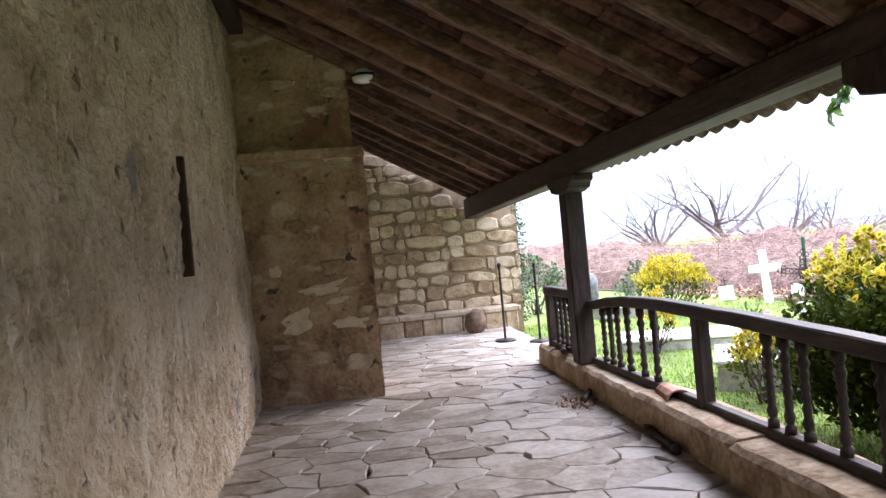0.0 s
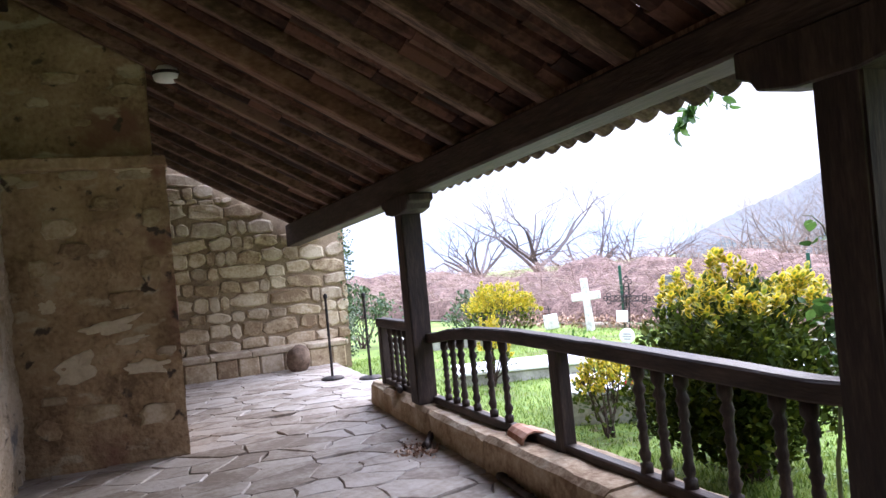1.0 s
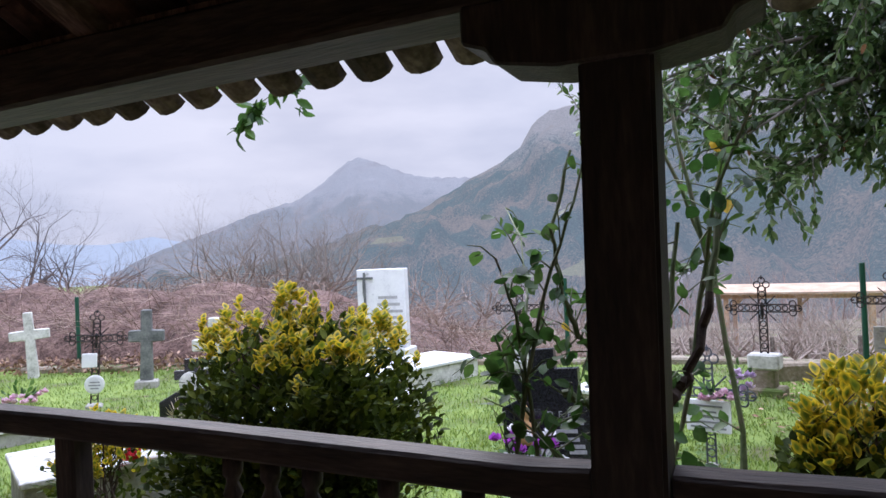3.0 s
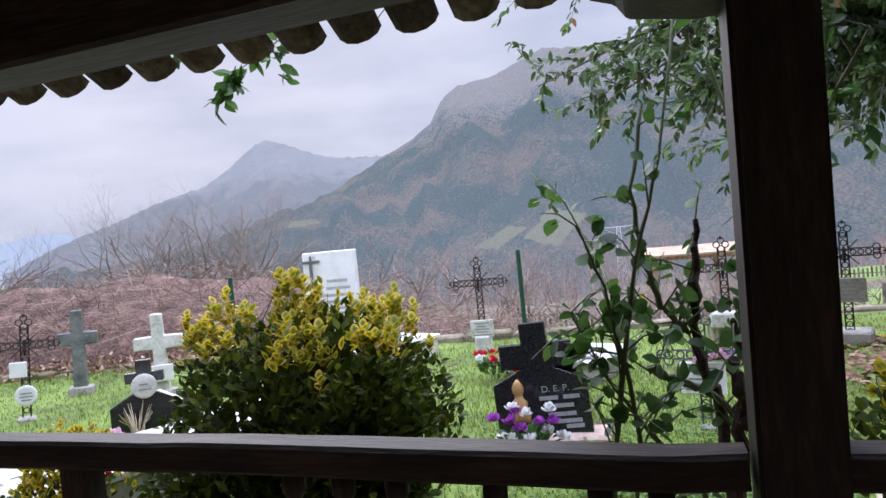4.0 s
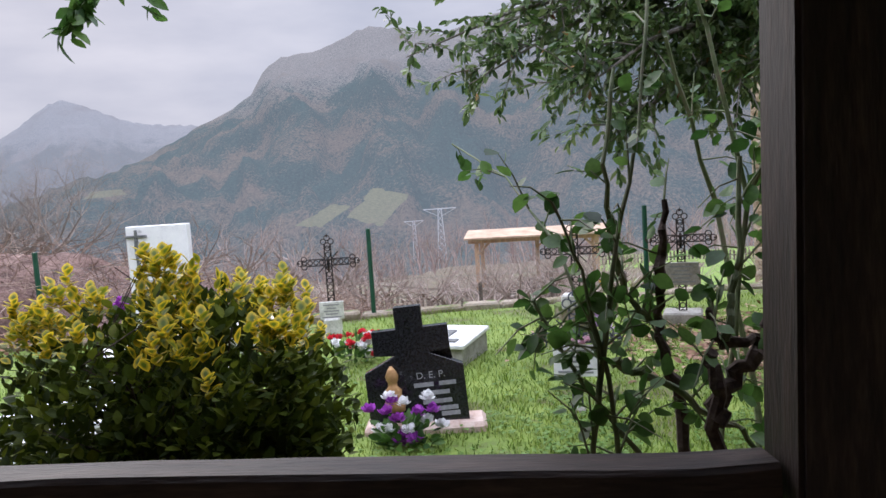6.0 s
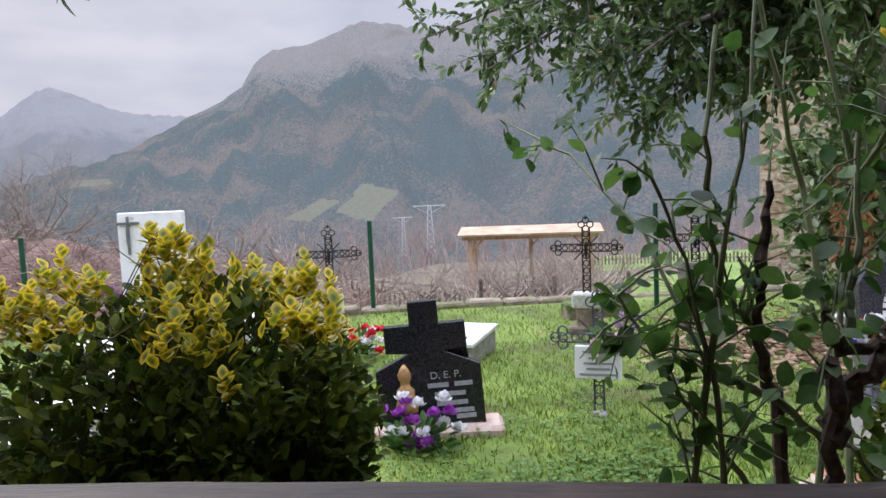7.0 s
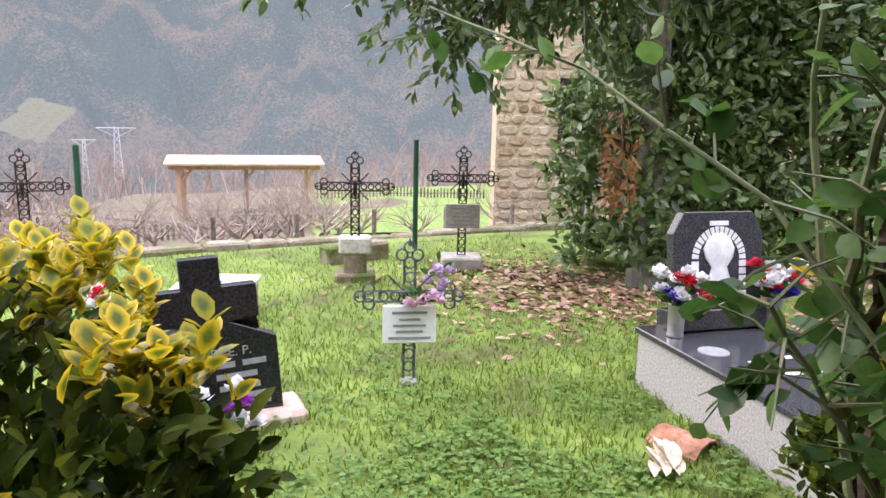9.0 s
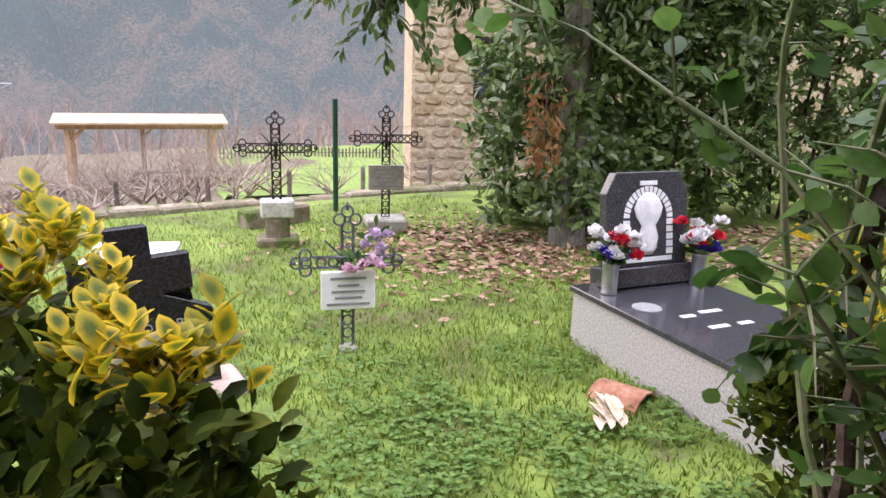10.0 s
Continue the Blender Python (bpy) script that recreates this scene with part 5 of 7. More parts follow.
lathe(bm, [(0.12, 0), (0.13, 0.05), (0.09, 0.1), (0.16, 0.25), (0.13, 0.42), (0.16, 0.55), (0.09, 0.68), (0.03, 0.72)], 12)
part("body", bm, GREY_STONE, t, smooth=True)
rb = random.Random(41)
bouquet("red_flowers", pose(9.3, 6.05, GZ), [(("red_bloom", RED_PETAL) if rb.random() < 0.45 else ("white_bloom", WHITE_PETAL))[:2] + ((rb.uniform(-0.2, 0.2), rb.uniform(-0.3, 0.3), rb.uniform(0.05, 0.3)), 0.08) for _ in range(26)], "low bed of red and white cloth flowers", rb, 0.3, 90)
bouquet("red_wreath", pose(7.3, 7.1, GZ + 0.3), [(("red_bloom", RED_PETAL) if rb.random() < 0.5 else ("white_bloom", WHITE_PETAL))[:2] + ((rb.uniform(-0.2, 0.2), rb.uniform(-0.2, 0.2), rb.uniform(0.02, 0.2)), 0.09) for _ in range(14)], "red and white flowers lying on a slab", rb, 0.25, 40)
bouquet("pink_wreath", pose(5.35, 7.75, GZ + 0.34), [(("red_bloom", RED_PETAL) if rb.random() < 0.6 else ("pink_bloom", PINK_PETAL))[:2] + ((rb.uniform(-0.2, 0.2), rb.uniform(-0.2, 0.2), rb.uniform(0.04, 0.22)), 0.09) for _ in range(12)], "red and pink flowers on a raised grave slab", rb, 0.22, 40)
bouquet("pale_flowers", pose(7.75, 12.6, GZ), [("pink_bloom", PINK_PETAL, (rb.uniform(-0.3, 0.3), rb.uniform(-0.3, 0.3), rb.uniform(0.04, 0.15)), 0.08) for _ in range(12)], "pale pink flowers scattered on the grass", rb, 0.3, 40)

# dark granite tomb with white relief
t = thing("granite_tomb", "dark granite slab tomb with pale speckled sides and headstone", "tomb", Matrix.Translation((6.80, 2.48, GZ)) @ Matrix.Rotation(radians(-6), 4, "Z"))
bm = bmesh.new()
box(bm, -2.6, 0.0, -0.95, 0.0, -0.05, 0.36, 0.004)
part("surround", bm, GRANITE_PALE, t, "speckled pale granite surround")
bm = bmesh.new()
box(bm, -2.62, 0.02, -0.97, 0.02, 0.36, 0.40, 0.006)
part("cover_slab", bm, GRANITE_DARK, t, "polished dark granite cover")
hm = Matrix.Translation((-0.1, -0.5, 0.40)) @ Matrix.Rotation(radians(-90), 4, "Z") @ Matrix.Rotation(radians(-8), 4, "X")
bm = bmesh.new()
box(bm, -0.36, 0.36, -0.1, 0.12, 0.0, 0.13, 0.006, hm)
part("headstone_foot", bm, GRANITE_DARK, t)
bm = bmesh.new()
prism(bm, [(-0.33, 0.13), (0.33, 0.13), (0.34, 0.62), (0.26, 0.76), (-0.26, 0.76), (-0.34, 0.62)], -0.04, 0.04, hm, 0.005)
hs = part("headstone", bm, GRANITE_DARK, t)
bm = bmesh.new()
n = 16
for k in range(n):
    a0, a1 = math.pi * (k / n), math.pi * ((k + 1) / n)
    for r0, r1 in ((0.155, 0.205),):
        q = [hm @ Vector((rr * math.cos(a), -0.044, 0.45 + rr * 1.05 * math.sin(a))) for rr, a in ((r0, a0), (r1, a0), (r1, a1 - 0.04), (r0, a1 - 0.04))]
        bm.faces.new([bm.verts.new(v) for v in q])
for s in (-1, 1):
    for k in range(5):
        box(bm, s * 0.18 - 0.025, s * 0.18 + 0.025, -0.047, -0.04, 0.2 + k * 0.05, 0.24 + k * 0.05, m=hm)
box(bm, -0.2, 0.2, -0.047, -0.04, 0.155, 0.185, m=hm)
box(bm, -0.07, 0.07, -0.047, -0.04, 0.67, 0.70, m=hm)
part("relief_border", bm, RELIEF, t)
bm = bmesh.new()
lathe(bm, [(0.03, 0.2), (0.07, 0.24), (0.085, 0.32), (0.06, 0.4), (0.105, 0.46), (0.12, 0.52), (0.09, 0.58), (0.03, 0.62)], 12)
for v in bm.verts:
    v.co.y = v.co.y * 0.12 - 0.045
bm.transform(hm)
part("relief_panel", bm, RELIEF, t, smooth=True)
for x, y, w in ((-0.75, -0.3, 0.1), (-0.72, -0.5, 0.16), (-0.95, -0.35, 0.14), (-0.95, -0.55, 0.1), (-1.35, -0.3, 0.2), (-1.35, -0.6, 0.24), (-1.6, -0.45, 0.3), (-1.85, -0.4, 0.2)):
    bm = bmesh.new()
    box(bm, x - 0.02, x + 0.02, y - w / 2, y + w / 2, 0.3995, 0.403)
    part("inscription", bm, RELIEF, t)
bm = bmesh.new()
lathe(bm, [(0.09, 0.399), (0.09, 0.408), (0.07, 0.411)], 18, Matrix.Translation((-0.55, -0.16, 0)))
part("round_medallion", bm, INK, t)
TM = Matrix.Translation((6.80, 2.48, GZ)) @ Matrix.Rotation(radians(-6), 4, "Z")
rb = random.Random(51)
for x, y, tilt in ((-0.22, -0.12, 0), (-0.22, -0.86, 0)):
    vz = thing("flower_vase", "steel vase of white and crimson cloth roses on the tomb", "vase", TM @ Matrix.Translation((x, y, 0.40)), "tomb vases")
    bm = bmesh.new()
    lathe(bm, [(0.055, 0), (0.055, 0.01), (0.05, 0.02), (0.055, 0.2), (0.062, 0.215), (0.05, 0.216)], 16)
    part("vase_body", bm, STEEL_VASE, vz, smooth=True)
    items = []
    for _ in range(40):
        d = Vector((rb.gauss(0, 0.6), rb.gauss(0, 0.6), rb.uniform(0.3, 1))).normalized()
        items.append((Vector((0, 0, 0.2)) + d * 0.05, d, rand_dir(rb), rb.uniform(0.07, 0.13)))
    leaves("foliage", items, ROSE_LEAF, vz)
    for k in range(16):
        c = ("crimson_rose", RED_PETAL) if k % 3 == 0 else ("white_rose", WHITE_PETAL)
        blossom(c[0], (rb.uniform(-0.09, 0.09), rb.uniform(-0.13, 0.13), rb.uniform(0.24, 0.42)), 0.075, c[1], vz, rb)
    for k in range(6):
        blossom("violet_flower", (rb.uniform(-0.08, 0.03), rb.uniform(-0.08, 0.08), rb.uniform(0.22, 0.28)), 0.06, BLUE_PETAL, vz, rb)
tagged(raw_part("tile_shard", *arc_tile(1, 0.16, 0.15, 0.3), TILE), "broken terracotta tile shard in the grass by the tomb", "tile shard").matrix_world = pose(5.84, 2.73, GZ - 0.05, 0, 0, 20)
rb = random.Random(61)
items = [(Vector((rb.gauss(0, 0.05), rb.gauss(0, 0.04), 0.03 + 0.03 * rb.random())), Vector((-1, rb.gauss(0, 0.22), 0.1 + 0.1 * rb.random())), Vector((0, 0.3, 1)), rb.uniform(0.15, 0.34)) for _ in range(16)]
ob = leaves("withered_leaf", items, CLOTH, None, "", broad=0.28)
ob.matrix_world = pose(5.7, 3.08, GZ + 0.02, 0, 0, 155)
tagged(ob, "bundle of pale withered leaves lying in the grass", "withered leaves")

# ---- shrubs and trees ----
def clump_shrub(name, label, c, rx, ry, h, n_leaf, n_gold, leaf, green, gold, seed, lobes=14, stems=9, base_gap=0.12, peaks=None, group="", shoots=0, reach=1.0):
    """Woody stems and a crown of separate leaves gathered on lobes, paler new growth at the top."""
    r = random.Random(seed)
    t = thing(name, label, "shrub", pose(c[0], c[1], GZ), group)
    tips = []
    for i in range(lobes):
        a, q = r.uniform(0, 6.283), math.sqrt(r.random())
        zz = h * (1 - 0.42 * q ** 2) * r.uniform(0.72, 1.0)
        tips.append((Vector((reach * rx * 0.86 * q * math.cos(a), reach * ry * 0.86 * q * math.sin(a), zz)), r.uniform(0.2, 0.34) * min(1, rx / 0.6)))
    bm = bmesh.new()
    for k, (p, s) in enumerate(tips):
        b = Vector((r.uniform(-0.14, 0.14) * rx, r.uniform(-0.14, 0.14) * ry, 0))
        mid = b.lerp(p, 0.5) + Vector((r.uniform(-0.05, 0.05), r.uniform(-0.05, 0.05), -0.05 * h))
        tube(bm, [b, b.lerp(mid, 0.5) + Vector((0, 0, 0.04)), mid, p], [0.016, 0.013, 0.01, 0.004], 5)
        for _ in range(5):
            q0 = mid.lerp(p, r.uniform(0, 0.9))
            tube(bm, [q0, q0 + rand_dir(r) * s * 0.7 + Vector((0, 0, s * 0.4)), q0 + rand_dir(r) * s * 1.0 + Vector((0, 0, s * 0.8))], [0.006, 0.004, 0.002], 4)
    part("woody_frame", bm, BARK, t)
    items, tops = [], []
    for i in range(n_leaf + n_gold):
        lift = 0.0
        if peaks and r.random() < 0.84:
            # crown lobes: leaves lie on and just inside each lobe
            dx, dy, top, a = r.choice(peaks)
            u = rand_dir(r) * r.random() ** 0.3
            half = 0.36 * h * top
            pos = Vector((dx + u.x * a, dy + u.y * a, h * top - half + u.z * half * (1 + 0.15 * fbm(u.x * 3, u.y * 3, dx + dy))))
            lift = 0.26 * h * u.z
        elif r.random() < 0.62:
            p, s = r.choice(tips)
            d = rand_dir(r)
            pos = p + Vector((d.x * s, d.y * s, d.z * s * 0.8 - 0.1)) * r.random() ** 0.45
        else:
            a, q = r.uniform(0, 6.283), r.random() ** 0.35
            zz = r.random()
            wid = (0.45 + 0.55 * math.sin(math.pi * min(1, zz * 0.85 + 0.12))) * (1 + 0.22 * fbm(math.cos(a) * 1.5, math.sin(a) * 1.5, zz * 2 + seed))
            pos = Vector((rx * wid * q * math.cos(a), ry * wid * q * math.sin(a), base_gap + (h * 0.9 - base_gap) * zz * (1 + 0.1 * fbm(a, zz * 2, seed))))
        out = Vector((pos.x / rx, pos.y / ry, 0.4 + 1.2 * pos.z / h)).normalized()
        d = (out * 0.8 + rand_dir(r) * 0.85 + Vector((0, 0, 0.35))).normalized()
        nrm = (Vector((0, 0, 0.9)) + out * 0.5 + rand_dir(r) * 0.5).normalized()
        items.append((pos, d, nrm, leaf * r.uniform(0.65, 1.2), lift))
    items.sort(key=lambda it: it[0].z + it[4] + 0.1 * h * fbm(it[0].x * 2.2, it[0].y * 2.2, seed + 4) + 0.06 * it[0].x + r.uniform(-0.06, 0.06) * h)
    cut = len(items) - n_gold
    leaves("green_leaves", [it[:4] for it in items[:cut]], green, t, broad=0.6)
    sprigs = []
    for p, d, nrm, ln_, _ in items[cut:]:
        sprigs.append((p, (d + Vector((0, 0, 0.45))).normalized(), nrm, ln_))
    # upright shoots of whorled leaves on the crown
    for i in range(shoots or max(6, n_gold // 20)):
        p = r.choice(items[cut:])[0]
        hgt = r.uniform(0.04, 0.11)
        for k in range(9):
            a = k * 2.4
            sprigs.append((p + Vector((0, 0, hgt * k / 9)), Vector((math.cos(a), math.sin(a), 0.45 + 0.12 * k)), Vector((0, 0, 1)) - 0.6 * Vector((math.cos(a), math.sin(a), 0)), leaf * r.uniform(0.8, 1.15)))
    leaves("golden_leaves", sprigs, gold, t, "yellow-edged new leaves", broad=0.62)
    return t


# crown lobes: offset x, offset y, share of the height, radius
SHRUB_LOBES = [(0.0, 0.42, 0.95, 0.27), (-0.1, -0.06, 1.02, 0.26), (0.1, -0.4, 0.92, 0.24), (-0.4, 0.24, 0.84, 0.28), (-0.42, -0.16, 0.86, 0.26), (0.4, 0.2, 0.88, 0.3), (0.42, -0.2, 0.9, 0.28), (-0.2, -0.5, 0.8, 0.23), (0.28, -0.52, 0.74, 0.2), (0.0, 0.6, 0.9, 0.22), (-0.5, 0.05, 0.6, 0.26), (-0.3, -0.48, 0.52, 0.22), (-0.35, 0.52, 0.55, 0.26), (-0.3, 0.26, 0.46, 0.32), (0.2, 0.3, 0.5, 0.36), (0.0, -0.16, 0.46, 0.36), (-0.42, -0.18, 0.4, 0.26), (0.3, 0.5, 0.42, 0.28), (-0.1, 0.72, 0.6, 0.22), (-0.56, -0.55, 0.86, 0.2), (-0.56, -0.42, 0.72, 0.22), (-0.54, -0.58, 0.6, 0.2), (-0.52, -0.64, 0.84, 0.18)]
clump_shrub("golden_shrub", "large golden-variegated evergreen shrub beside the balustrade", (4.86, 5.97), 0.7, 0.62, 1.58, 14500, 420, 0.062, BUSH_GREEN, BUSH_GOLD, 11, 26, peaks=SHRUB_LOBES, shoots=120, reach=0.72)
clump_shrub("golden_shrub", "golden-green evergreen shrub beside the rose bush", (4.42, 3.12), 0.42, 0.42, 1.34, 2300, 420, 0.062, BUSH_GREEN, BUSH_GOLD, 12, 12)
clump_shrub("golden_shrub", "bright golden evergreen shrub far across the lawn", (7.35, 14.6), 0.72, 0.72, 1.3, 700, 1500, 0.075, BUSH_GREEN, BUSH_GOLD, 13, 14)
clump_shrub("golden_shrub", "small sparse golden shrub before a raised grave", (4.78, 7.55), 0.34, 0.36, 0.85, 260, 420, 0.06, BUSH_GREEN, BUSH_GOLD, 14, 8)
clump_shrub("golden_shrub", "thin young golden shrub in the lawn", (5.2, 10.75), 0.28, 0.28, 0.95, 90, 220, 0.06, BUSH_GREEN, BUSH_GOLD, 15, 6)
clump_shrub("dark_shrub", "dark evergreen shrub by the church corner", (5.3, 17.2), 0.9, 0.9, 1.3, 1500, 60, 0.08, IVY, IVY, 16, 12)
clump_shrub("dark_shrub", "low dark green shrub behind the graves", (8.0, 17.0), 0.7, 0.7, 1.0, 1000, 40, 0.08, IVY, IVY, 17, 10)


# rose bush
def rose_bush():
    r = random.Random(77)
    t = thing("rose_bush", "tall old rose bush with woody stems beside a porch post", "rose bush", pose(4.0, 4.0, GZ))
    canes = [
        ([(-0.08, -0.04, 0), (-0.1, -0.03, 0.4), (-0.1, -0.04, 0.82), (-0.1, -0.05, 1.15), (-0.1, -0.05, 1.28)], 0.04),
        ([(-0.1, -0.05, 1.05), (-0.06, -0.1, 1.16), (-0.05, -0.17, 1.22), (-0.02, -0.25, 1.34), (0.04, -0.32, 1.6)], 0.032),
        ([(-0.03, -0.23, 1.3), (-0.05, -0.1, 1.28), (-0.05, -0.07, 1.34), (-0.05, -0.06, 1.4)], 0.02),
        ([(-0.05, -0.11, 1.29), (-0.04, -0.12, 1.37), (0.0, -0.15, 1.44), (0.04, -0.19, 1.56), (0.1, -0.22, 1.85)], 0.016),
        ([(0.08, -0.03, 0), (0.1, -0.02, 0.73), (0.1, 0.0, 1.1), (0.1, 0.03, 1.22), (0.1, 0.06, 1.36), (0.1, 0.04, 1.48)], 0.026),
        ([(0.1, 0.05, 1.42), (0.1, 0.03, 1.6), (0.1, 0.02, 1.73)], 0.019),
        ([(0.1, 0.07, 1.34), (0.1, 0.11, 1.38), (0.08, 0.16, 1.44), (0.04, 0.2, 1.6), (0.0, 0.22, 1.85), (0.1, 0.16, 2.15)], 0.013),
        ([(0.05, 0.22, 1.23), (0.05, 0.13, 1.19), (0.05, 0.05, 1.15), (0.04, -0.08, 1.04), (0.0, -0.17, 1.0), (-0.02, -0.24, 0.9)], 0.017),
        ([(-0.22, 0.4, 0), (-0.22, 0.39, 0.6), (-0.22, 0.34, 1.0), (-0.2, 0.29, 1.3), (-0.14, 0.22, 1.62), (-0.04, 0.12, 1.95), (0.2, 0.0, 2.6)], 0.011),
        ([(-0.2, 0.32, 0), (-0.2, 0.31, 0.64), (-0.2, 0.26, 1.02), (-0.2, 0.27, 1.25), (-0.16, 0.33, 1.55), (-0.14, 0.4, 1.75)], 0.01),
        ([(-0.05, -0.02, 0), (-0.1, 0.08, 0.85), (-0.12, 0.22, 1.05), (-0.1, 0.36, 1.25), (-0.02, 0.46, 1.45)], 0.01),
        ([(0.1, -0.1, 0), (0.3, -0.35, 0.5), (0.5, -0.4, 1.0), (0.6, -0.3, 1.7), (0.45, -0.1, 2.3)], 0.016),
        ([(0.05, -0.05, 0.6), (0.2, -0.2, 1.1), (0.26, -0.3, 1.7), (0.3, -0.2, 2.3), (0.3, 0.0, 2.9)], 0.012),
        ([(-0.2, 0.29, 1.3), (0.1, 0.36, 1.6), (0.5, 0.5, 1.84), (0.9, 0.7, 2.0)], 0.006),
        ([(0.04, -0.32, 1.6), (0.12, -0.36, 1.9), (0.2, -0.4, 2.2)], 0.014),
        ([(0.26, -0.3, 1.7), (0.1, -0.35, 1.95), (-0.1, -0.5, 2.25)], 0.009),
    ]
    spots = []
    for pts, rad in canes:
        bm = bmesh.new()
        fine = []
        P = [Vector(p) for p in pts]
        for a, b in zip(P, P[1:]):
            for k in range(4):
                fine.append(a.lerp(b, k / 4) + rand_dir(r) * rad * 0.5)
        fine.append(P[-1])
        tube(bm, fine, [rad * (1 - 0.6 * i / len(fine)) * r.uniform(0.85, 1.2) for i in range(len(fine))], 7)
        part("cane", bm, BARK if rad > 0.017 else STEM_GREEN, t)
        spots += [(q, rad) for q in fine if q.z > 0.8]
    bm = bmesh.new()
    items, yellow = [], []
    for q, rad in spots:
        for _ in range(r.choice((0, 1, 1, 2)) if rad < 0.015 else r.choice((0, 0, 0, 1))):
            d = (rand_dir(r) + Vector((0.15, 0.1, 0.35))).normalized()
            ln_ = r.uniform(0.1, 0.24)
            end = q + d * ln_
            tube(bm, [q, q + d * ln_ * 0.5 + Vector((0, 0, 0.02)), end], [0.004, 0.003, 0.0015], 4)
            for k in range(r.randint(2, 4)):
                b = q.lerp(end, 0.35 + 0.65 * k / 3)
                dd = (d + rand_dir(r) * 1.1 + Vector((0, 0, -0.25))).normalized()
                (yellow if r.random() < 0.012 else items).append((b, dd, (Vector((0, 0, 1)) + rand_dir(r) * 0.9).normalized(), r.uniform(0.045, 0.08)))
    tagged(part("shoot_growth", bm, STEM_GREEN, t), kind="stuff")
    leaves("rose_leaves", items, ROSE_LEAF, t, "", broad=0.78, fold=0.15)
    leaves("yellow_leaves", yellow, ROSE_YELLOW, t, "turning yellow leaves", broad=0.8)
    return t


rose_bush()
# hanging spray below the eave
r3 = random.Random(9)
t = thing("hanging_spray", "leafy climbing spray hanging below the tiled eave", "climber", pose(-0.04, 0.12, 0.12))
bm = bmesh.new()
CANE = [Vector(p) for p in ((4.3, 5.3, 2.95), (4.62, 5.3, 2.62), (4.85, 5.55, 2.6), (4.98, 5.85, 2.58), (4.9, 6.1, 2.42), (4.82, 6.18, 2.24))]
tube(bm, CANE, [0.006, 0.006, 0.005, 0.004, 0.003, 0.002], 5)
tube(bm, [(4.4, 4.9, 2.8), (4.6, 5.0, 2.6), (4.75, 5.2, 2.52), (4.9, 5.3, 2.52)], 0.003, 4)
part("cane", bm, STEM_GREEN, t)
items = []
for a, b, n in ((CANE[3], CANE[4], 18), (CANE[4], CANE[5], 44), (Vector((5.02, 5.9, 2.56)), Vector((5.06, 5.92, 2.38)), 12), (Vector((4.75, 6.2, 2.62)), Vector((4.72, 6.32, 2.5)), 8)):
    for _ in range(n):
        items.append((a.lerp(b, r3.random()) + rand_dir(r3) * 0.03, (rand_dir(r3) + Vector((0, 0, -0.7))).normalized(), rand_dir(r3), r3.uniform(0.07, 0.12)))
leaves("spray_leaves", items, ROSE_LEAF, t, "", broad=0.5)


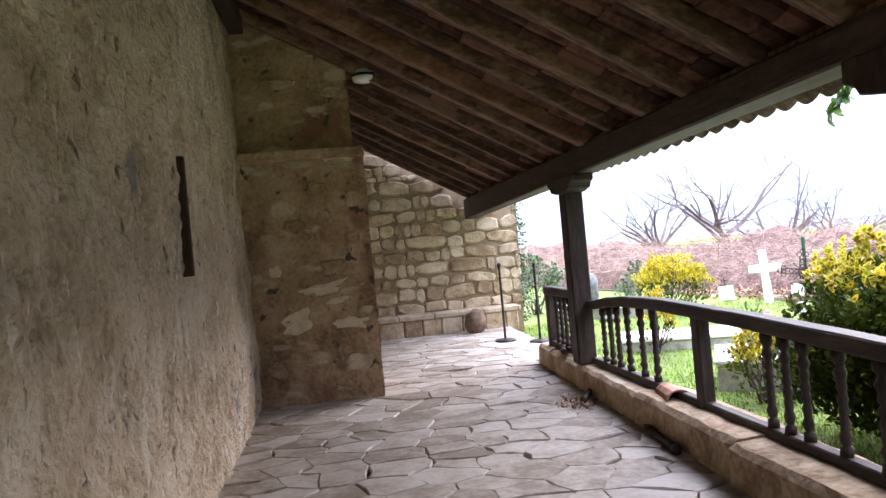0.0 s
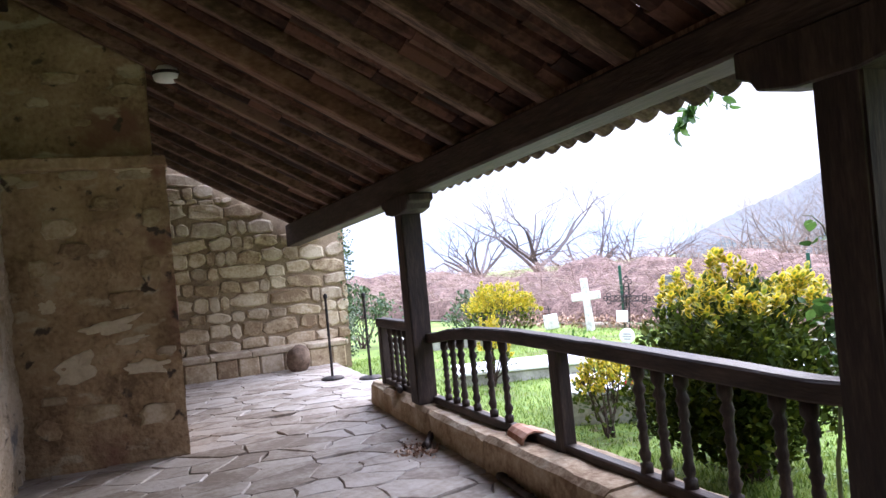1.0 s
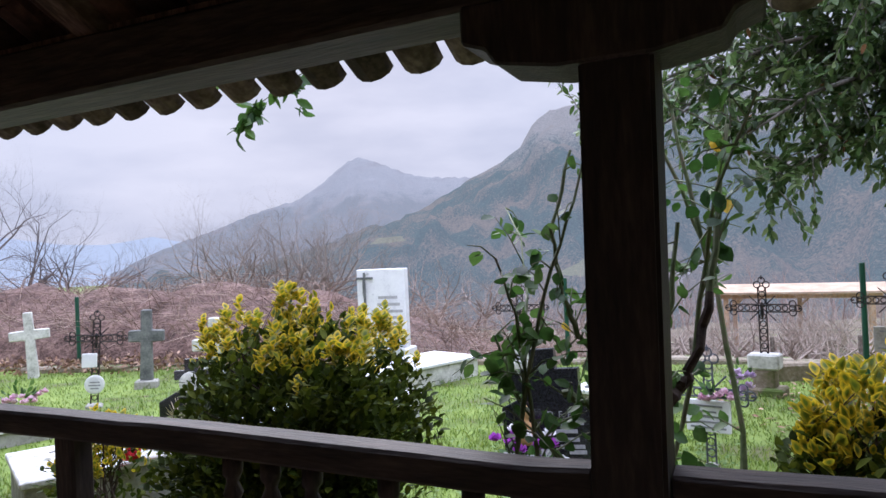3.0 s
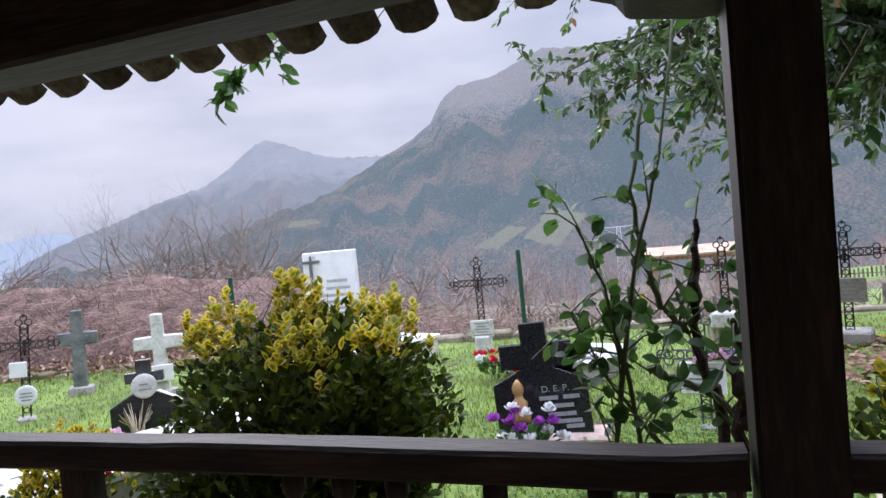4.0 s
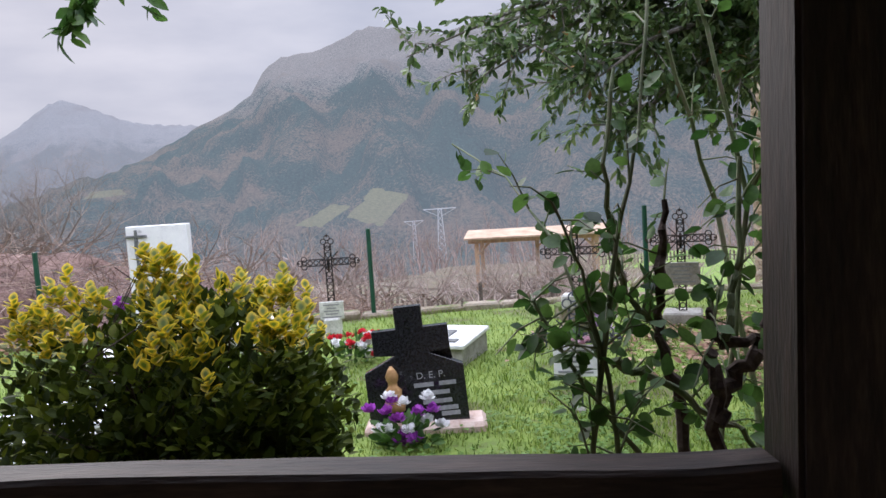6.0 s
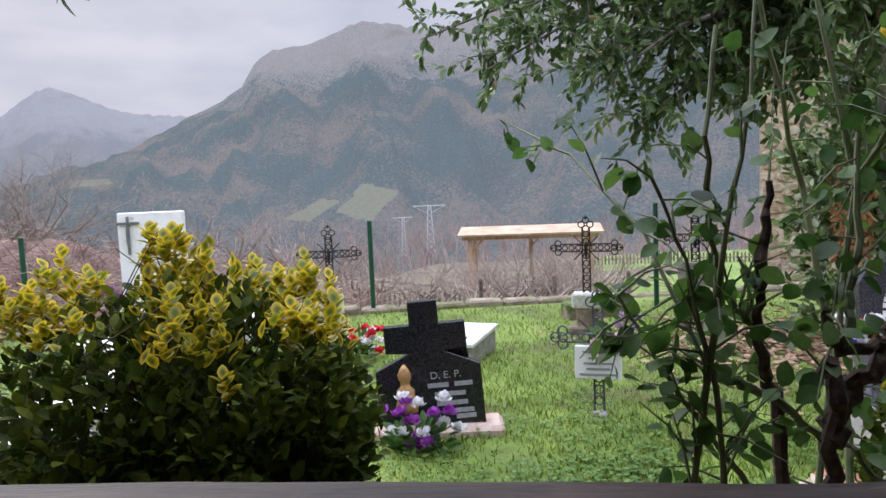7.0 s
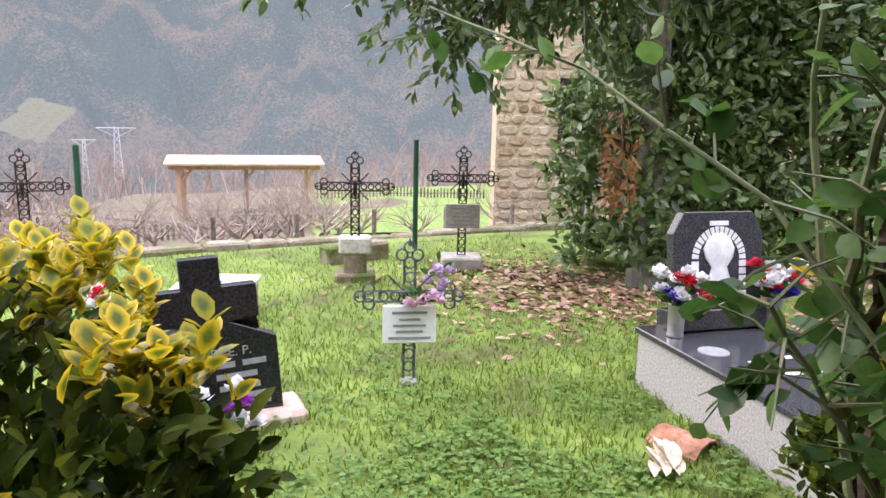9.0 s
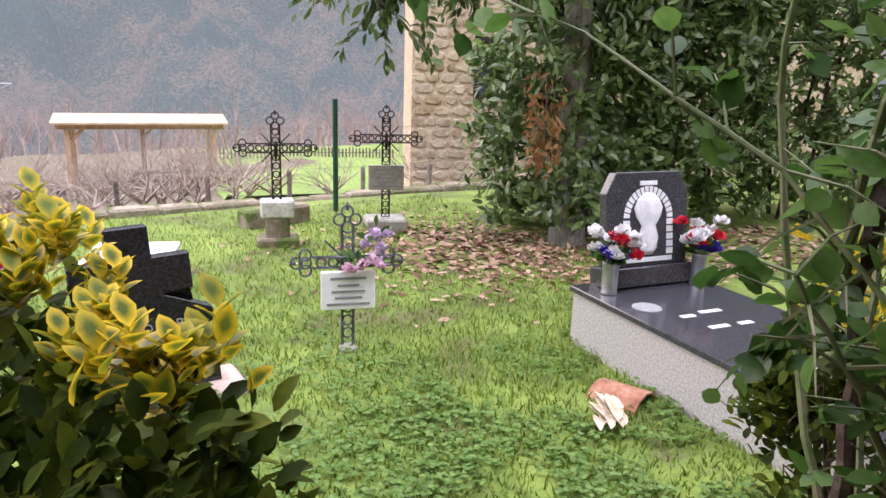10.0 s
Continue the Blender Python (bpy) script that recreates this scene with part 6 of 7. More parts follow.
# laurel tree with spreading limbs
def laurel_tree():
    r = random.Random(101)
    base = Vector((9.15, 0.6, GZ))
    t = thing("laurel_tree", "evergreen laurel tree with grey trunk and low spreading limbs", "tree", Matrix.Translation(base))
    bm = bmesh.new()
    tube(bm, [(0, 0, -0.1), (0.03, 0, 0.8), (-0.02, 0.05, 1.8), (0.02, 0.1, 3.2), (0.1, 0.2, 4.6), (0.2, 0.3, 6.0)], [0.21, 0.165, 0.15, 0.135, 0.1, 0.05], 12)
    part("trunk", bm, BARK_GREY, t)
    ends = [(8.9, 5.2, 2.95), (8.3, 4.2, 3.0), (7.7, 3.8, 2.3), (8.4, 3.7, 2.5), (8.3, 2.9, 2.2), (9.0, 2.1, 2.3), (7.6, 2.7, 3.3), (8.2, 4.8, 3.9), (8.8, 3.6, 3.6), (8.6, 1.2, 2.7), (8.0, 1.6, 3.5), (8.4, 0.2, 3.2), (8.8, -1.2, 3.0), (9.2, 3.2, 4.4), (8.2, 3.2, 4.6), (7.6, 0.6, 4.2), (8.0, -0.8, 4.2), (9.3, 4.3, 4.6), (7.4, 3.6, 4.2), (7.2, 2.2, 2.75), (8.1, 3.4, 1.95), (7.9, 2.4, 2.3), (8.6, 4.6, 2.6), (9.1, 2.8, 2.9), (7.3, 1.2, 3.2)]
    items, orange = [], []
    for e in ends:
        e = Vector(e) - base
        s = Vector((0, 0.1, min(4.6, 1.9 + 0.45 * e.z)))
        bm = bmesh.new()
        mid = s.lerp(e, 0.5) + Vector((0, 0, 0.45)) + rand_dir(r) * 0.15
        pts = [s, s.lerp(mid, 0.5) + Vector((0, 0, 0.12)), mid, mid.lerp(e, 0.5) + Vector((0, 0, 0.12)), e]
        tube(bm, pts, [0.055, 0.042, 0.03, 0.018, 0.006], 7)
        for _ in range(38):
            u = r.uniform(0.3, 1.0)
            q = mid.lerp(e, max(0, u - 0.45) / 0.55) + Vector((0, 0, 0.1))
            d = ((e - s).normalized() * 0.7 + rand_dir(r) * 0.9 + Vector((0, 0, -0.12))).normalized()
            ln_ = r.uniform(0.3, 0.75)
            p1 = q + d * ln_ * 0.5
            p2 = q + d * ln_ + Vector((0, 0, -0.12 * ln_))
            tube(bm, [q, p1, p2], [0.009, 0.006, 0.002], 4)
            for k in range(24):
                b = (q.lerp(p1, k / 9) if k < 9 else p1.lerp(p2, (k - 9) / 11)) + rand_dir(r) * 0.02
                dd = (d * 0.7 + rand_dir(r) * 0.9 + Vector((0, 0, -0.4))).normalized()
                (orange if r.random() < 0.008 else items).append((b, dd, (Vector((0, 0, 1)) + rand_dir(r) * 0.8).normalized(), r.uniform(0.075, 0.135)))
        part("limb", bm, BARK_GREY, t)
    leaves("crown", items, LAUREL, t, "", broad=0.42)
    leaves("orange_leaves", orange, BROWN_LEAF, t, "withered orange leaves", broad=0.36)


laurel_tree()


def hedge():
    r = random.Random(202)
    t = thing("laurel_hedge", "dense dark cherry-laurel hedge with withered brown branch", "hedge")
    spine = [Vector(p) for p in ((9.75, 0.45, GZ), (9.7, -0.3, GZ), (9.6, -1.4, GZ), (9.4, -2.8, GZ), (8.6, -4.6, GZ), (7.2, -6.0, GZ))]
    heights = [2.3, 3.6, 4.4, 4.8, 5.0, 5.0]
    items, bm = [], bmesh.new()
    for i in range(len(spine) - 1):
        for _ in range(4):
            q = spine[i].lerp(spine[i + 1], r.random()) + Vector((r.uniform(-0.5, 0.5), r.uniform(-0.3, 0.3), 0))
            h = heights[i] * r.uniform(0.7, 1)
            tube(bm, [q, q + Vector((r.uniform(-0.2, 0.2), r.uniform(-0.2, 0.2), h * 0.5)), q + Vector((r.uniform(-0.5, 0.5), r.uniform(-0.5, 0.5), h))], [0.03, 0.02, 0.005], 5)
        ncl = 340
        for _ in range(ncl):
            u = r.random()
            c = spine[i].lerp(spine[i + 1], u)
            h = heights[i] * (1 - u) + heights[i + 1] * u
            a = r.uniform(0, 6.283)
            zz = r.random() ** 0.8
            wid = 0.95 * (0.7 + 0.3 * math.sin(math.pi * (zz * 0.8 + 0.15))) * (1 + 0.3 * fbm(c.y * 1.2, zz * 3, 3))
            p = c + Vector((math.cos(a) * wid * r.uniform(0.75, 1.0), math.sin(a) * wid * r.uniform(0.6, 1.0), 0.1 + h * zz))
            out = Vector((math.cos(a), math.sin(a), 0.35))
            for k in range(32):
                d = (out * 0.6 + rand_dir(r) * 0.9 + Vector((0, 0, 0.1))).normalized()
                items.append((p + rand_dir(r) * r.uniform(0.02, 0.24), d, (out + Vector((0, 0, 0.6)) + rand_dir(r) * 0.6).normalized(), r.uniform(0.1, 0.17)))
    part("woody_frame", bm, BARK, t)
    leaves("foliage", items, HEDGE, t, "", broad=0.45)
    brown = []
    bm = bmesh.new()
    tube(bm, [(9.2, 1.0, 1.6), (8.95, 1.15, 1.5), (8.8, 1.25, 1.1), (8.85, 1.2, 0.7)], [0.015, 0.012, 0.009, 0.004], 5)
    part("dead_branch", bm, BARK, t)
    for k in range(170):
        u = k / 170
        p = Vector((9.05, 1.1, 1.5)).lerp(Vector((8.82, 1.25, 0.75)), u) + rand_dir(r) * 0.2 * (1 - 0.3 * u)
        brown.append((p, (rand_dir(r) + Vector((0, 0, -0.9))).normalized(), rand_dir(r), r.uniform(0.07, 0.13)))
    leaves("brown_leaves", brown, BROWN_LEAF, t, "hanging withered brown leaves", broad=0.4)


hedge()
rl = random.Random(33)
items = []
for _ in range(3400):
    x, y = rl.gauss(9.35, 0.75), rl.gauss(1.7, 0.75)
    if rl.random() < 0.45:
        x, y = rl.uniform(7.2, 9.0), rl.uniform(-2.5, 1.6)
    items.append((Vector((x, y, ground_z(x, y) + rl.uniform(0.0, 0.035))), Vector((rl.gauss(0, 1), rl.gauss(0, 1), rl.uniform(-0.1, 0.3))), (Vector((0, 0, 1)) + rand_dir(rl) * 0.5), rl.uniform(0.06, 0.11)))
tagged(leaves("leaf_litter", items, DRY, None, "", broad=0.5), "brown fallen leaves under the laurel hedge", "leaf litter", kind="stuff")

# ivy and herbs on the church corner
ri = random.Random(34)
items = []
for _ in range(900):
    z = ri.uniform(0, 2.3)
    x, y = 4.36 + ri.gauss(0, 0.07), 14.7 + ri.uniform(-0.06, 0.5)
    items.append((Vector((x, y - 0.03, z)), (rand_dir(ri) + Vector((0.5, -0.3, -0.4))).normalized(), Vector((0.6, -0.6, 0.3)) + rand_dir(ri) * 0.5, ri.uniform(0.03, 0.07)))
tagged(leaves("ivy", items, IVY, None, "", broad=0.8), "thin ivy climbing the end wall's corner", "ivy", kind="stuff")

# ---- bramble bank and bare trees ----
rbk = random.Random(44)


def bank_h(d, y):
    k = max(0.0, min(1.0, (y - 7.0) / 3.5))
    return (0.45 + 0.8 * k + 0.3 * max(0.0, min(1.0, (y - 10) / 4))) * max(0.0, math.sin(math.pi * min(1, d / 7.0) ** 0.6)) * (1 + 0.35 * fbm(y * 0.7, d * 0.7, 2))


# heap below the stems; shade inside the thicket is put into its dark colour
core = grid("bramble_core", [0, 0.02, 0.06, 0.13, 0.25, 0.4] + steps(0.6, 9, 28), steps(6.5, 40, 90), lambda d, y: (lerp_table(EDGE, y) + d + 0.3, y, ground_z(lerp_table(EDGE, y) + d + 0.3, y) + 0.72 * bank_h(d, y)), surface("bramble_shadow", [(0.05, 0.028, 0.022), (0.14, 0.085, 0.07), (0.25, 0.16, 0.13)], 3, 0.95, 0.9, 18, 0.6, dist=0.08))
tagged(core, "dense dead bramble thicket behind the graves, inner shade in its colour", "thicket", kind="stuff")
bm = bmesh.new()
for _ in range(11000):
    y = rbk.uniform(6.5, 30)
    d = rbk.uniform(0.2, 7)
    x = lerp_table(EDGE, y) + d + 0.3
    z = ground_z(x, y) + rbk.uniform(0.35, 0.75) * bank_h(d, y)
    dr = Vector((rbk.gauss(-0.25, 0.6), rbk.gauss(0, 0.6), rbk.uniform(0.3, 1.1)))
    ln_ = rbk.uniform(0.3, 0.95)
    p = Vector((x, y, z))
    tube(bm, [p, p + dr * ln_ * 0.6, p + dr * ln_ + Vector((dr.x * 0.3, dr.y * 0.3, -0.22 * ln_))], [0.006, 0.0045, 0.002], 3, False)
tagged(part("bramble_stems", bm, BRAMBLE), "tangled reddish dead bramble stems behind the graves", "thicket", kind="stuff")
items = []
for _ in range(2600):
    y = rbk.uniform(9.5, 18)
    x = lerp_table(EDGE, y) + rbk.uniform(-0.5, 1.0)
    items.append((Vector((x, y, ground_z(x, y) + rbk.uniform(0, 0.25))), rand_dir(rbk), rand_dir(rbk), rbk.uniform(0.05, 0.11)))
tagged(leaves("bracken_litter", items, DRY, None), "dry bracken litter at the foot of the brambles", "leaf litter", kind="stuff")


def bare_tree(x, y, h, depth, label, seed, mat_=TWIG_FAR, spread=0.95, trunk=0.02, kids=(2, 4), name="bare_tree", cat="tree", lean=(0, 0)):
    r = random.Random(seed)
    z = ground_z(x, y)
    t = thing(name, label, cat, pose(x, y, z), "bare winter trees" if name == "bare_tree" else "bare fruit bushes")
    bm = bmesh.new()
    th = h * 0.26
    tube(bm, [(0, 0, -0.2), (lean[0] * 0.3, lean[1] * 0.3, th * 0.5), (lean[0], lean[1], th)], [h * trunk, h * trunk * 0.8, h * trunk * 0.65], 6)
    part("trunk", bm, mat_, t)
    bm = bmesh.new()
    for _ in range(r.randint(6, 8)):
        a = r.uniform(0, 6.283)
        bare_twigs(bm, (lean[0], lean[1], th * r.uniform(0.7, 1.0)), (math.cos(a) * 0.95, math.sin(a) * 0.95, 0.75), h * 0.34, h * trunk * 0.45, depth, r, 3, spread, 0.12, kids)
    part("crown", bm, mat_, t)
    return t


def polar(az, dist):
    return 2.0 + dist * math.sin(radians(az)), 4.0 + dist * math.cos(radians(az))


for az, dist, h, sd in ((30.6, 40, 10.2, 1), (34.6, 43, 8.8, 2), (38.4, 45, 8.2, 3), (41.2, 47, 7.2, 4), (25.5, 42, 8.2, 5), (50.6, 47, 9.4, 6), (52.8, 50, 9.6, 9), (55.2, 48, 9.6, 7), (57.6, 51, 8.0, 8)):
    x, y = polar(az, dist)
    bare_tree(x, y, h + max(0, -ground_z(x, y) - 3.4), 6, "leafless spreading winter tree beyond the churchyard", sd, TWIG_PALE if sd > 5 else TWIG_FAR, trunk=0.034, kids=(2, 4) if sd > 5 else (2, 3))
for i, (az, dist, h) in enumerate(((69, 17, 1.9), (72.5, 21, 2.5), (76, 18, 2.2), (79, 22, 2.6), (83, 19, 2.0), (86, 22, 2.4), (89, 18, 2.2), (92.5, 19, 2.3), (95, 17.5, 2.1), (98, 19.5, 2.5), (87.5, 16.5, 1.8), (104, 16, 1.6), (110, 14.5, 1.7), (90.5, 21, 2.4), (93.5, 22, 2.5), (96.3, 20.5, 2.3), (97, 16.5, 1.9), (94, 16, 1.8), (100, 17.5, 2.1), (74, 24, 3.2), (77.5, 26, 3.4), (81, 26, 3.2), (70, 26, 3.3), (84.5, 25, 3.0), (66, 23, 3.2), (63, 26, 3.4), (91, 17.5, 2.2), (93, 17, 2.0), (95.5, 19, 2.4), (89.5, 20, 2.5), (98.5, 18, 2.2))):
    x, y = polar(az, dist)
    bare_tree(x, y, h, 4, "leafless pruned fruit bush with twisted branches", 60 + i, TWIG, 0.85, 0.038, (2, 3), "bare_fruit_bush", "bush")
rw = random.Random(71)
bm = bmesh.new()
for _ in range(420):
    az = rw.uniform(56, 122)
    x, y = polar(az, rw.uniform(46, 100))
    z = ground_z(x, y)
    bare_twigs(bm, (x, y, z - 0.3), (0, 0, 1), rw.uniform(1.3, 2.4), 0.08, 3, rw, 3, 0.8, 0.3, (2, 4))
tagged(part("winter_woodland", bm, WOODLAND), "reddish leafless woodland below the mountain", "woodland", kind="stuff")

# ---- below the churchyard: shelter, fences, house, pylons ----
sx, sy, sz = 34.0, 1.9, -3.45
sh = thing("timber_shelter", "open pine picnic shelter with pale boarded roof", "shelter", pose(sx, sy, sz + 0.55, 0, 0, -6) @ Matrix.Diagonal((0.9, 0.9, 0.9, 1)))
for px in (-1.4, 1.4):
    for py in (-2.9, 0, 2.9) if px > 0 else (-2.9, 2.9):
        bm = bmesh.new()
        box(bm, px - 0.1, px + 0.1, py - 0.1, py + 0.1, -1.1, 2.35, 0.01)
        part("post", bm, NEW_WOOD, sh)
        bm = bmesh.new()
        tube(bm, [(px, py, 1.7), (px, py + (0.6 if py < 0 else -0.6), 2.3)], 0.06, 4)
        part("brace", bm, NEW_WOOD, sh)
for px in (-1.4, 1.4):
    bm = bmesh.new()
    box(bm, px - 0.1, px + 0.1, -3.3, 3.3, 2.3, 2.55, 0.01)
    part("wall_beam", bm, NEW_WOOD, sh)
for s in (-1, 1):
    bm = bmesh.new()
    prism(bm, [(0, 2.8), (0, 2.88), (s * 1.95, 2.6), (s * 1.95, 2.52)], -3.45, 3.45)
    part("roof_slope", bm, PALE_ROOF, sh)
tb = thing("picnic_table", "dark wooden picnic table under the shelter", "table", pose(sx - 0.2, sy - 0.3, ground_z(sx, sy)))
bm = bmesh.new()
box(bm, -0.4, 0.4, -0.9, 0.9, 0.75, 0.81, 0.01)
part("tabletop", bm, FENCE_WOOD, tb)
for s in (-1, 1):
    bm = bmesh.new()
    box(bm, s * 0.75 - 0.14, s * 0.75 + 0.14, -0.9, 0.9, 0.44, 0.5, 0.01)
    part("bench_seat", bm, FENCE_WOOD, tb)
    bm = bmesh.new()
    box(bm, -0.85, 0.85, s * 0.7 - 0.05, s * 0.7 + 0.05, 0.34, 0.44)
    tube(bm, [(-0.6, s * 0.7, 0), (-0.25, s * 0.7, 0.75)], 0.05, 4)
    tube(bm, [(0.6, s * 0.7, 0), (0.25, s * 0.7, 0.75)], 0.05, 4)
    part("trestle", bm, FENCE_WOOD, tb)


def picket_run(p0, p1, label, h=0.95, step=0.2):
    a, b = Vector(p0), Vector(p1)
    n = int((b - a).length / step)
    t = thing("picket_fence", label, "fence")
    bm = bmesh.new()
    for z in (0.3, 0.7):
        tube(bm, [(a.x, a.y, ground_z(a.x, a.y) + z), (b.x, b.y, ground_z(b.x, b.y) + z)], 0.03, 4)
    part("rails", bm, FENCE_WOOD, t)
    q = bmesh.new()
    prism(q, [(-0.05, 0), (0.05, 0), (0.05, h - 0.08), (0, h), (-0.05, h - 0.08)], -0.012, 0.012)
    me = bpy.data.meshes.new("picket")
    q.to_mesh(me)
    q.free()
    me.materials.append(FENCE_WOOD)
    ang = math.atan2(b.y - a.y, b.x - a.x)
    for i in range(n + 1):
        p = a.lerp(b, i / n)
        shared("picket", me, t, Matrix.Translation((p.x, p.y, ground_z(p.x, p.y))) @ Matrix.Rotation(ang, 4, "Z") @ Matrix.Diagonal((1, 1, rng.uniform(0.93, 1.05), 1)))


picket_run((28.5, 10.2, 0), (30.5, 3.2, 0), "grey wooden picket fence by the shelter")
picket_run((44, -2.6, 0), (42, -13, 0), "grey wooden picket fence beyond the meadow")
t = thing("low_wire_fence", "short weathered stakes with wire along the meadow", "fence")
for i in range(7):
    y = 4.6 - 1.3 * i
    x = 14.6 - 0.02 * i
    bm = bmesh.new()
    lathe(bm, [(0.04, -0.2), (0.04, 0.75), (0.03, 0.78)], 6, Matrix.Translation((x, y, ground_z(x, y))))
    part("stake", bm, FENCE_WOOD, t)

house = thing("stone_house", "ochre rubble stone house corner behind the laurel hedge", "house", Matrix.Translation((15.2, -0.55, -0.9)) @ Matrix.Rotation(radians(-115), 4, "Z"))
bm = bmesh.new()
box(bm, 0, 9, 0, 6, -1, 5.6)
part("wall", bm, surface("house_stone", [(0.34, 0.24, 0.14), (0.55, 0.43, 0.3), (0.7, 0.6, 0.46)], 4, 0.95, 0.9, 14, 0.5, dist=0.05), house)
rh = random.Random(81)
for z in range(24):
    x = 0.02
    while x < 3.2:
        w = rh.uniform(0.18, 0.42)
        h = 0.19
        if not (1.15 < x + w / 2 < 1.85 and 2.05 < -0.4 + z * 0.2 < 3.2):
            b = slab_stone(w * 0.94, h * 0.95, 0.05, rh, 0.2, 7)
            ob = part("stone", b, STONE_PALE if rh.random() < 0.6 else STONE, house)
            ob.location = (x + w / 2, -0.03, -0.4 + z * 0.2)
        x += w
bm = bmesh.new()
box(bm, 1.2, 1.8, -0.02, 0.02, 2.1, 3.1)
w_ = part("window", bm, GLASS_DARK, house)
for x0, x1, z0, z1 in ((1.14, 1.24, 2.04, 3.16), (1.76, 1.86, 2.04, 3.16), (1.14, 1.86, 3.06, 3.16), (1.14, 1.86, 2.04, 2.12), (1.48, 1.53, 2.1, 3.1)):
    bm = bmesh.new()
    box(bm, x0, x1, -0.05, 0.03, z0, z1, 0.006)
    part("frame", bm, OAK, w_)
bm = bmesh.new()
prism(bm, [(-0.5, 5.6), (9.5, 5.6), (9.5, 5.75), (-0.5, 5.75)], -0.6, 6.6)
part("roof", bm, TILE, house)


def pylon(az, dist, top, bottom, w, label):
    x, y = 2.0 + dist * math.sin(radians(az)), 4.0 + dist * math.cos(radians(az))
    t = thing("power_pylon", label, "pylon", Matrix.Translation((x, y, bottom)) @ Matrix.Rotation(radians(-az), 4, "Z"), "power pylons")
    h = top - bottom
    bm = bmesh.new()
    for s in (-1, 1):
        for q in (-1, 1):
            tube(bm, [(s * w * 0.13, q * w * 0.13, 0), (s * w * 0.05, q * w * 0.05, h)], 0.14, 4)
    for i in range(8):
        z0, z1 = h * i / 8, h * (i + 1) / 8
        w0, w1 = w * (0.13 - 0.08 * i / 8), w * (0.13 - 0.08 * (i + 1) / 8)
        tube(bm, [(-w0, -w0, z0), (w1, -w1, z1)], 0.09, 3)
        tube(bm, [(w0, -w0, z0), (-w1, -w1, z1)], 0.09, 3)
    part("lattice_mast", bm, METAL_PYLON, t)
    bm = bmesh.new()
    tube(bm, [(-w / 2, 0, h), (w / 2, 0, h)], 0.16, 4)
    tube(bm, [(-w / 2, 0, h), (-w * 0.06, 0, h * 0.86)], 0.09, 3)
    tube(bm, [(w / 2, 0, h), (w * 0.06, 0, h * 0.86)], 0.09, 3)
    part("crossarm", bm, METAL_PYLON, t)


pylon(87.05, 300, -6.2, -28, 14, "pale steel lattice power pylon in the valley")
pylon(84.9, 330, -12, -30, 9, "smaller pale steel power pylon in the valley")

# ---- lawn ----
def lawn():
    g = np.random.RandomState(5)
    n = 230000
    u = g.rand(n)
    xs = 3.7 + (12.2 - 3.7) * g.rand(n) ** 1.25
    ys = -3.0 + 18.5 * g.rand(n)
    near = np.exp(-(((xs - 5.6) / 3.2) ** 2 + ((ys - 4.4) / 4.0) ** 2))
    keep = g.rand(n) < 0.3 + 0.7 * near
    xs, ys = xs[keep], ys[keep]
    tomb = (xs > 4.1) & (xs < 6.85) & (ys > 1.5) & (ys < 2.48 + 0.105 * (6.8 - xs))
    lit = ((xs - 9.3) / 0.9) ** 2 + ((ys - 1.6) / 0.9) ** 2 < 1
    bare = ((xs - 6.4) / 0.35) ** 2 + ((ys - 4.7) / 0.25) ** 2 < 1
    ok = ~(tomb | lit | (bare & (g.rand(len(xs)) < 0.6))) & (ys > 0.6 - 0.0 * xs)
    xs, ys = xs[ok], ys[ok]
    n = len(xs)
    zs = np.array([ground_z(a, b) for a, b in zip(xs, ys)]) - 0.004
    h = (0.028 + 0.05 * g.rand(n) ** 1.6) * (0.7 + 0.6 * (np.sin(xs * 1.7) * np.sin(ys * 1.3 + 1) * 0.5 + 0.5))
    a = g.rand(n) * 2 * np.pi
    w = 0.0032 + 0.003 * g.rand(n)
    lean = h * (0.2 + 0.9 * g.rand(n))
    b = a + g.normal(0, 1.2, n) + np.pi / 2
    p = np.stack([xs, ys, zs], 1)
    side = np.stack([np.cos(a) * w, np.sin(a) * w, np.zeros(n)], 1)
    mid = p + np.stack([np.cos(b) * lean * 0.35, np.sin(b) * lean * 0.35, h * 0.62], 1)
    tip = p + np.stack([np.cos(b) * lean, np.sin(b) * lean, h], 1)
    verts = np.stack([p - side, p + side, mid + side * 0.75, mid - side * 0.75, tip], 1).reshape(-1, 3)
    me = bpy.data.meshes.new("grass")
    i = np.arange(n)[:, None] * 5
    quads = i + np.array([[0, 1, 2, 3]])
    tris = i + np.array([[3, 2, 4]])
    me.vertices.add(len(verts))
    me.vertices.foreach_set("co", verts.ravel())
    loops = np.concatenate([quads.ravel(), tris.ravel()])
    me.loops.add(len(loops))
    me.loops.foreach_set("vertex_index", loops)
    me.polygons.add(2 * n)
    me.polygons.foreach_set("loop_start", np.concatenate([np.arange(n) * 4, 4 * n + np.arange(n) * 3]))
    me.update(calc_edges=True)
    me.validate()
    me.materials.append(GRASS)
    return new("grass", me)


tagged(lawn(), "short bright green lawn grass between the graves", "grass", kind="stuff")
rc = random.Random(91)
items = []
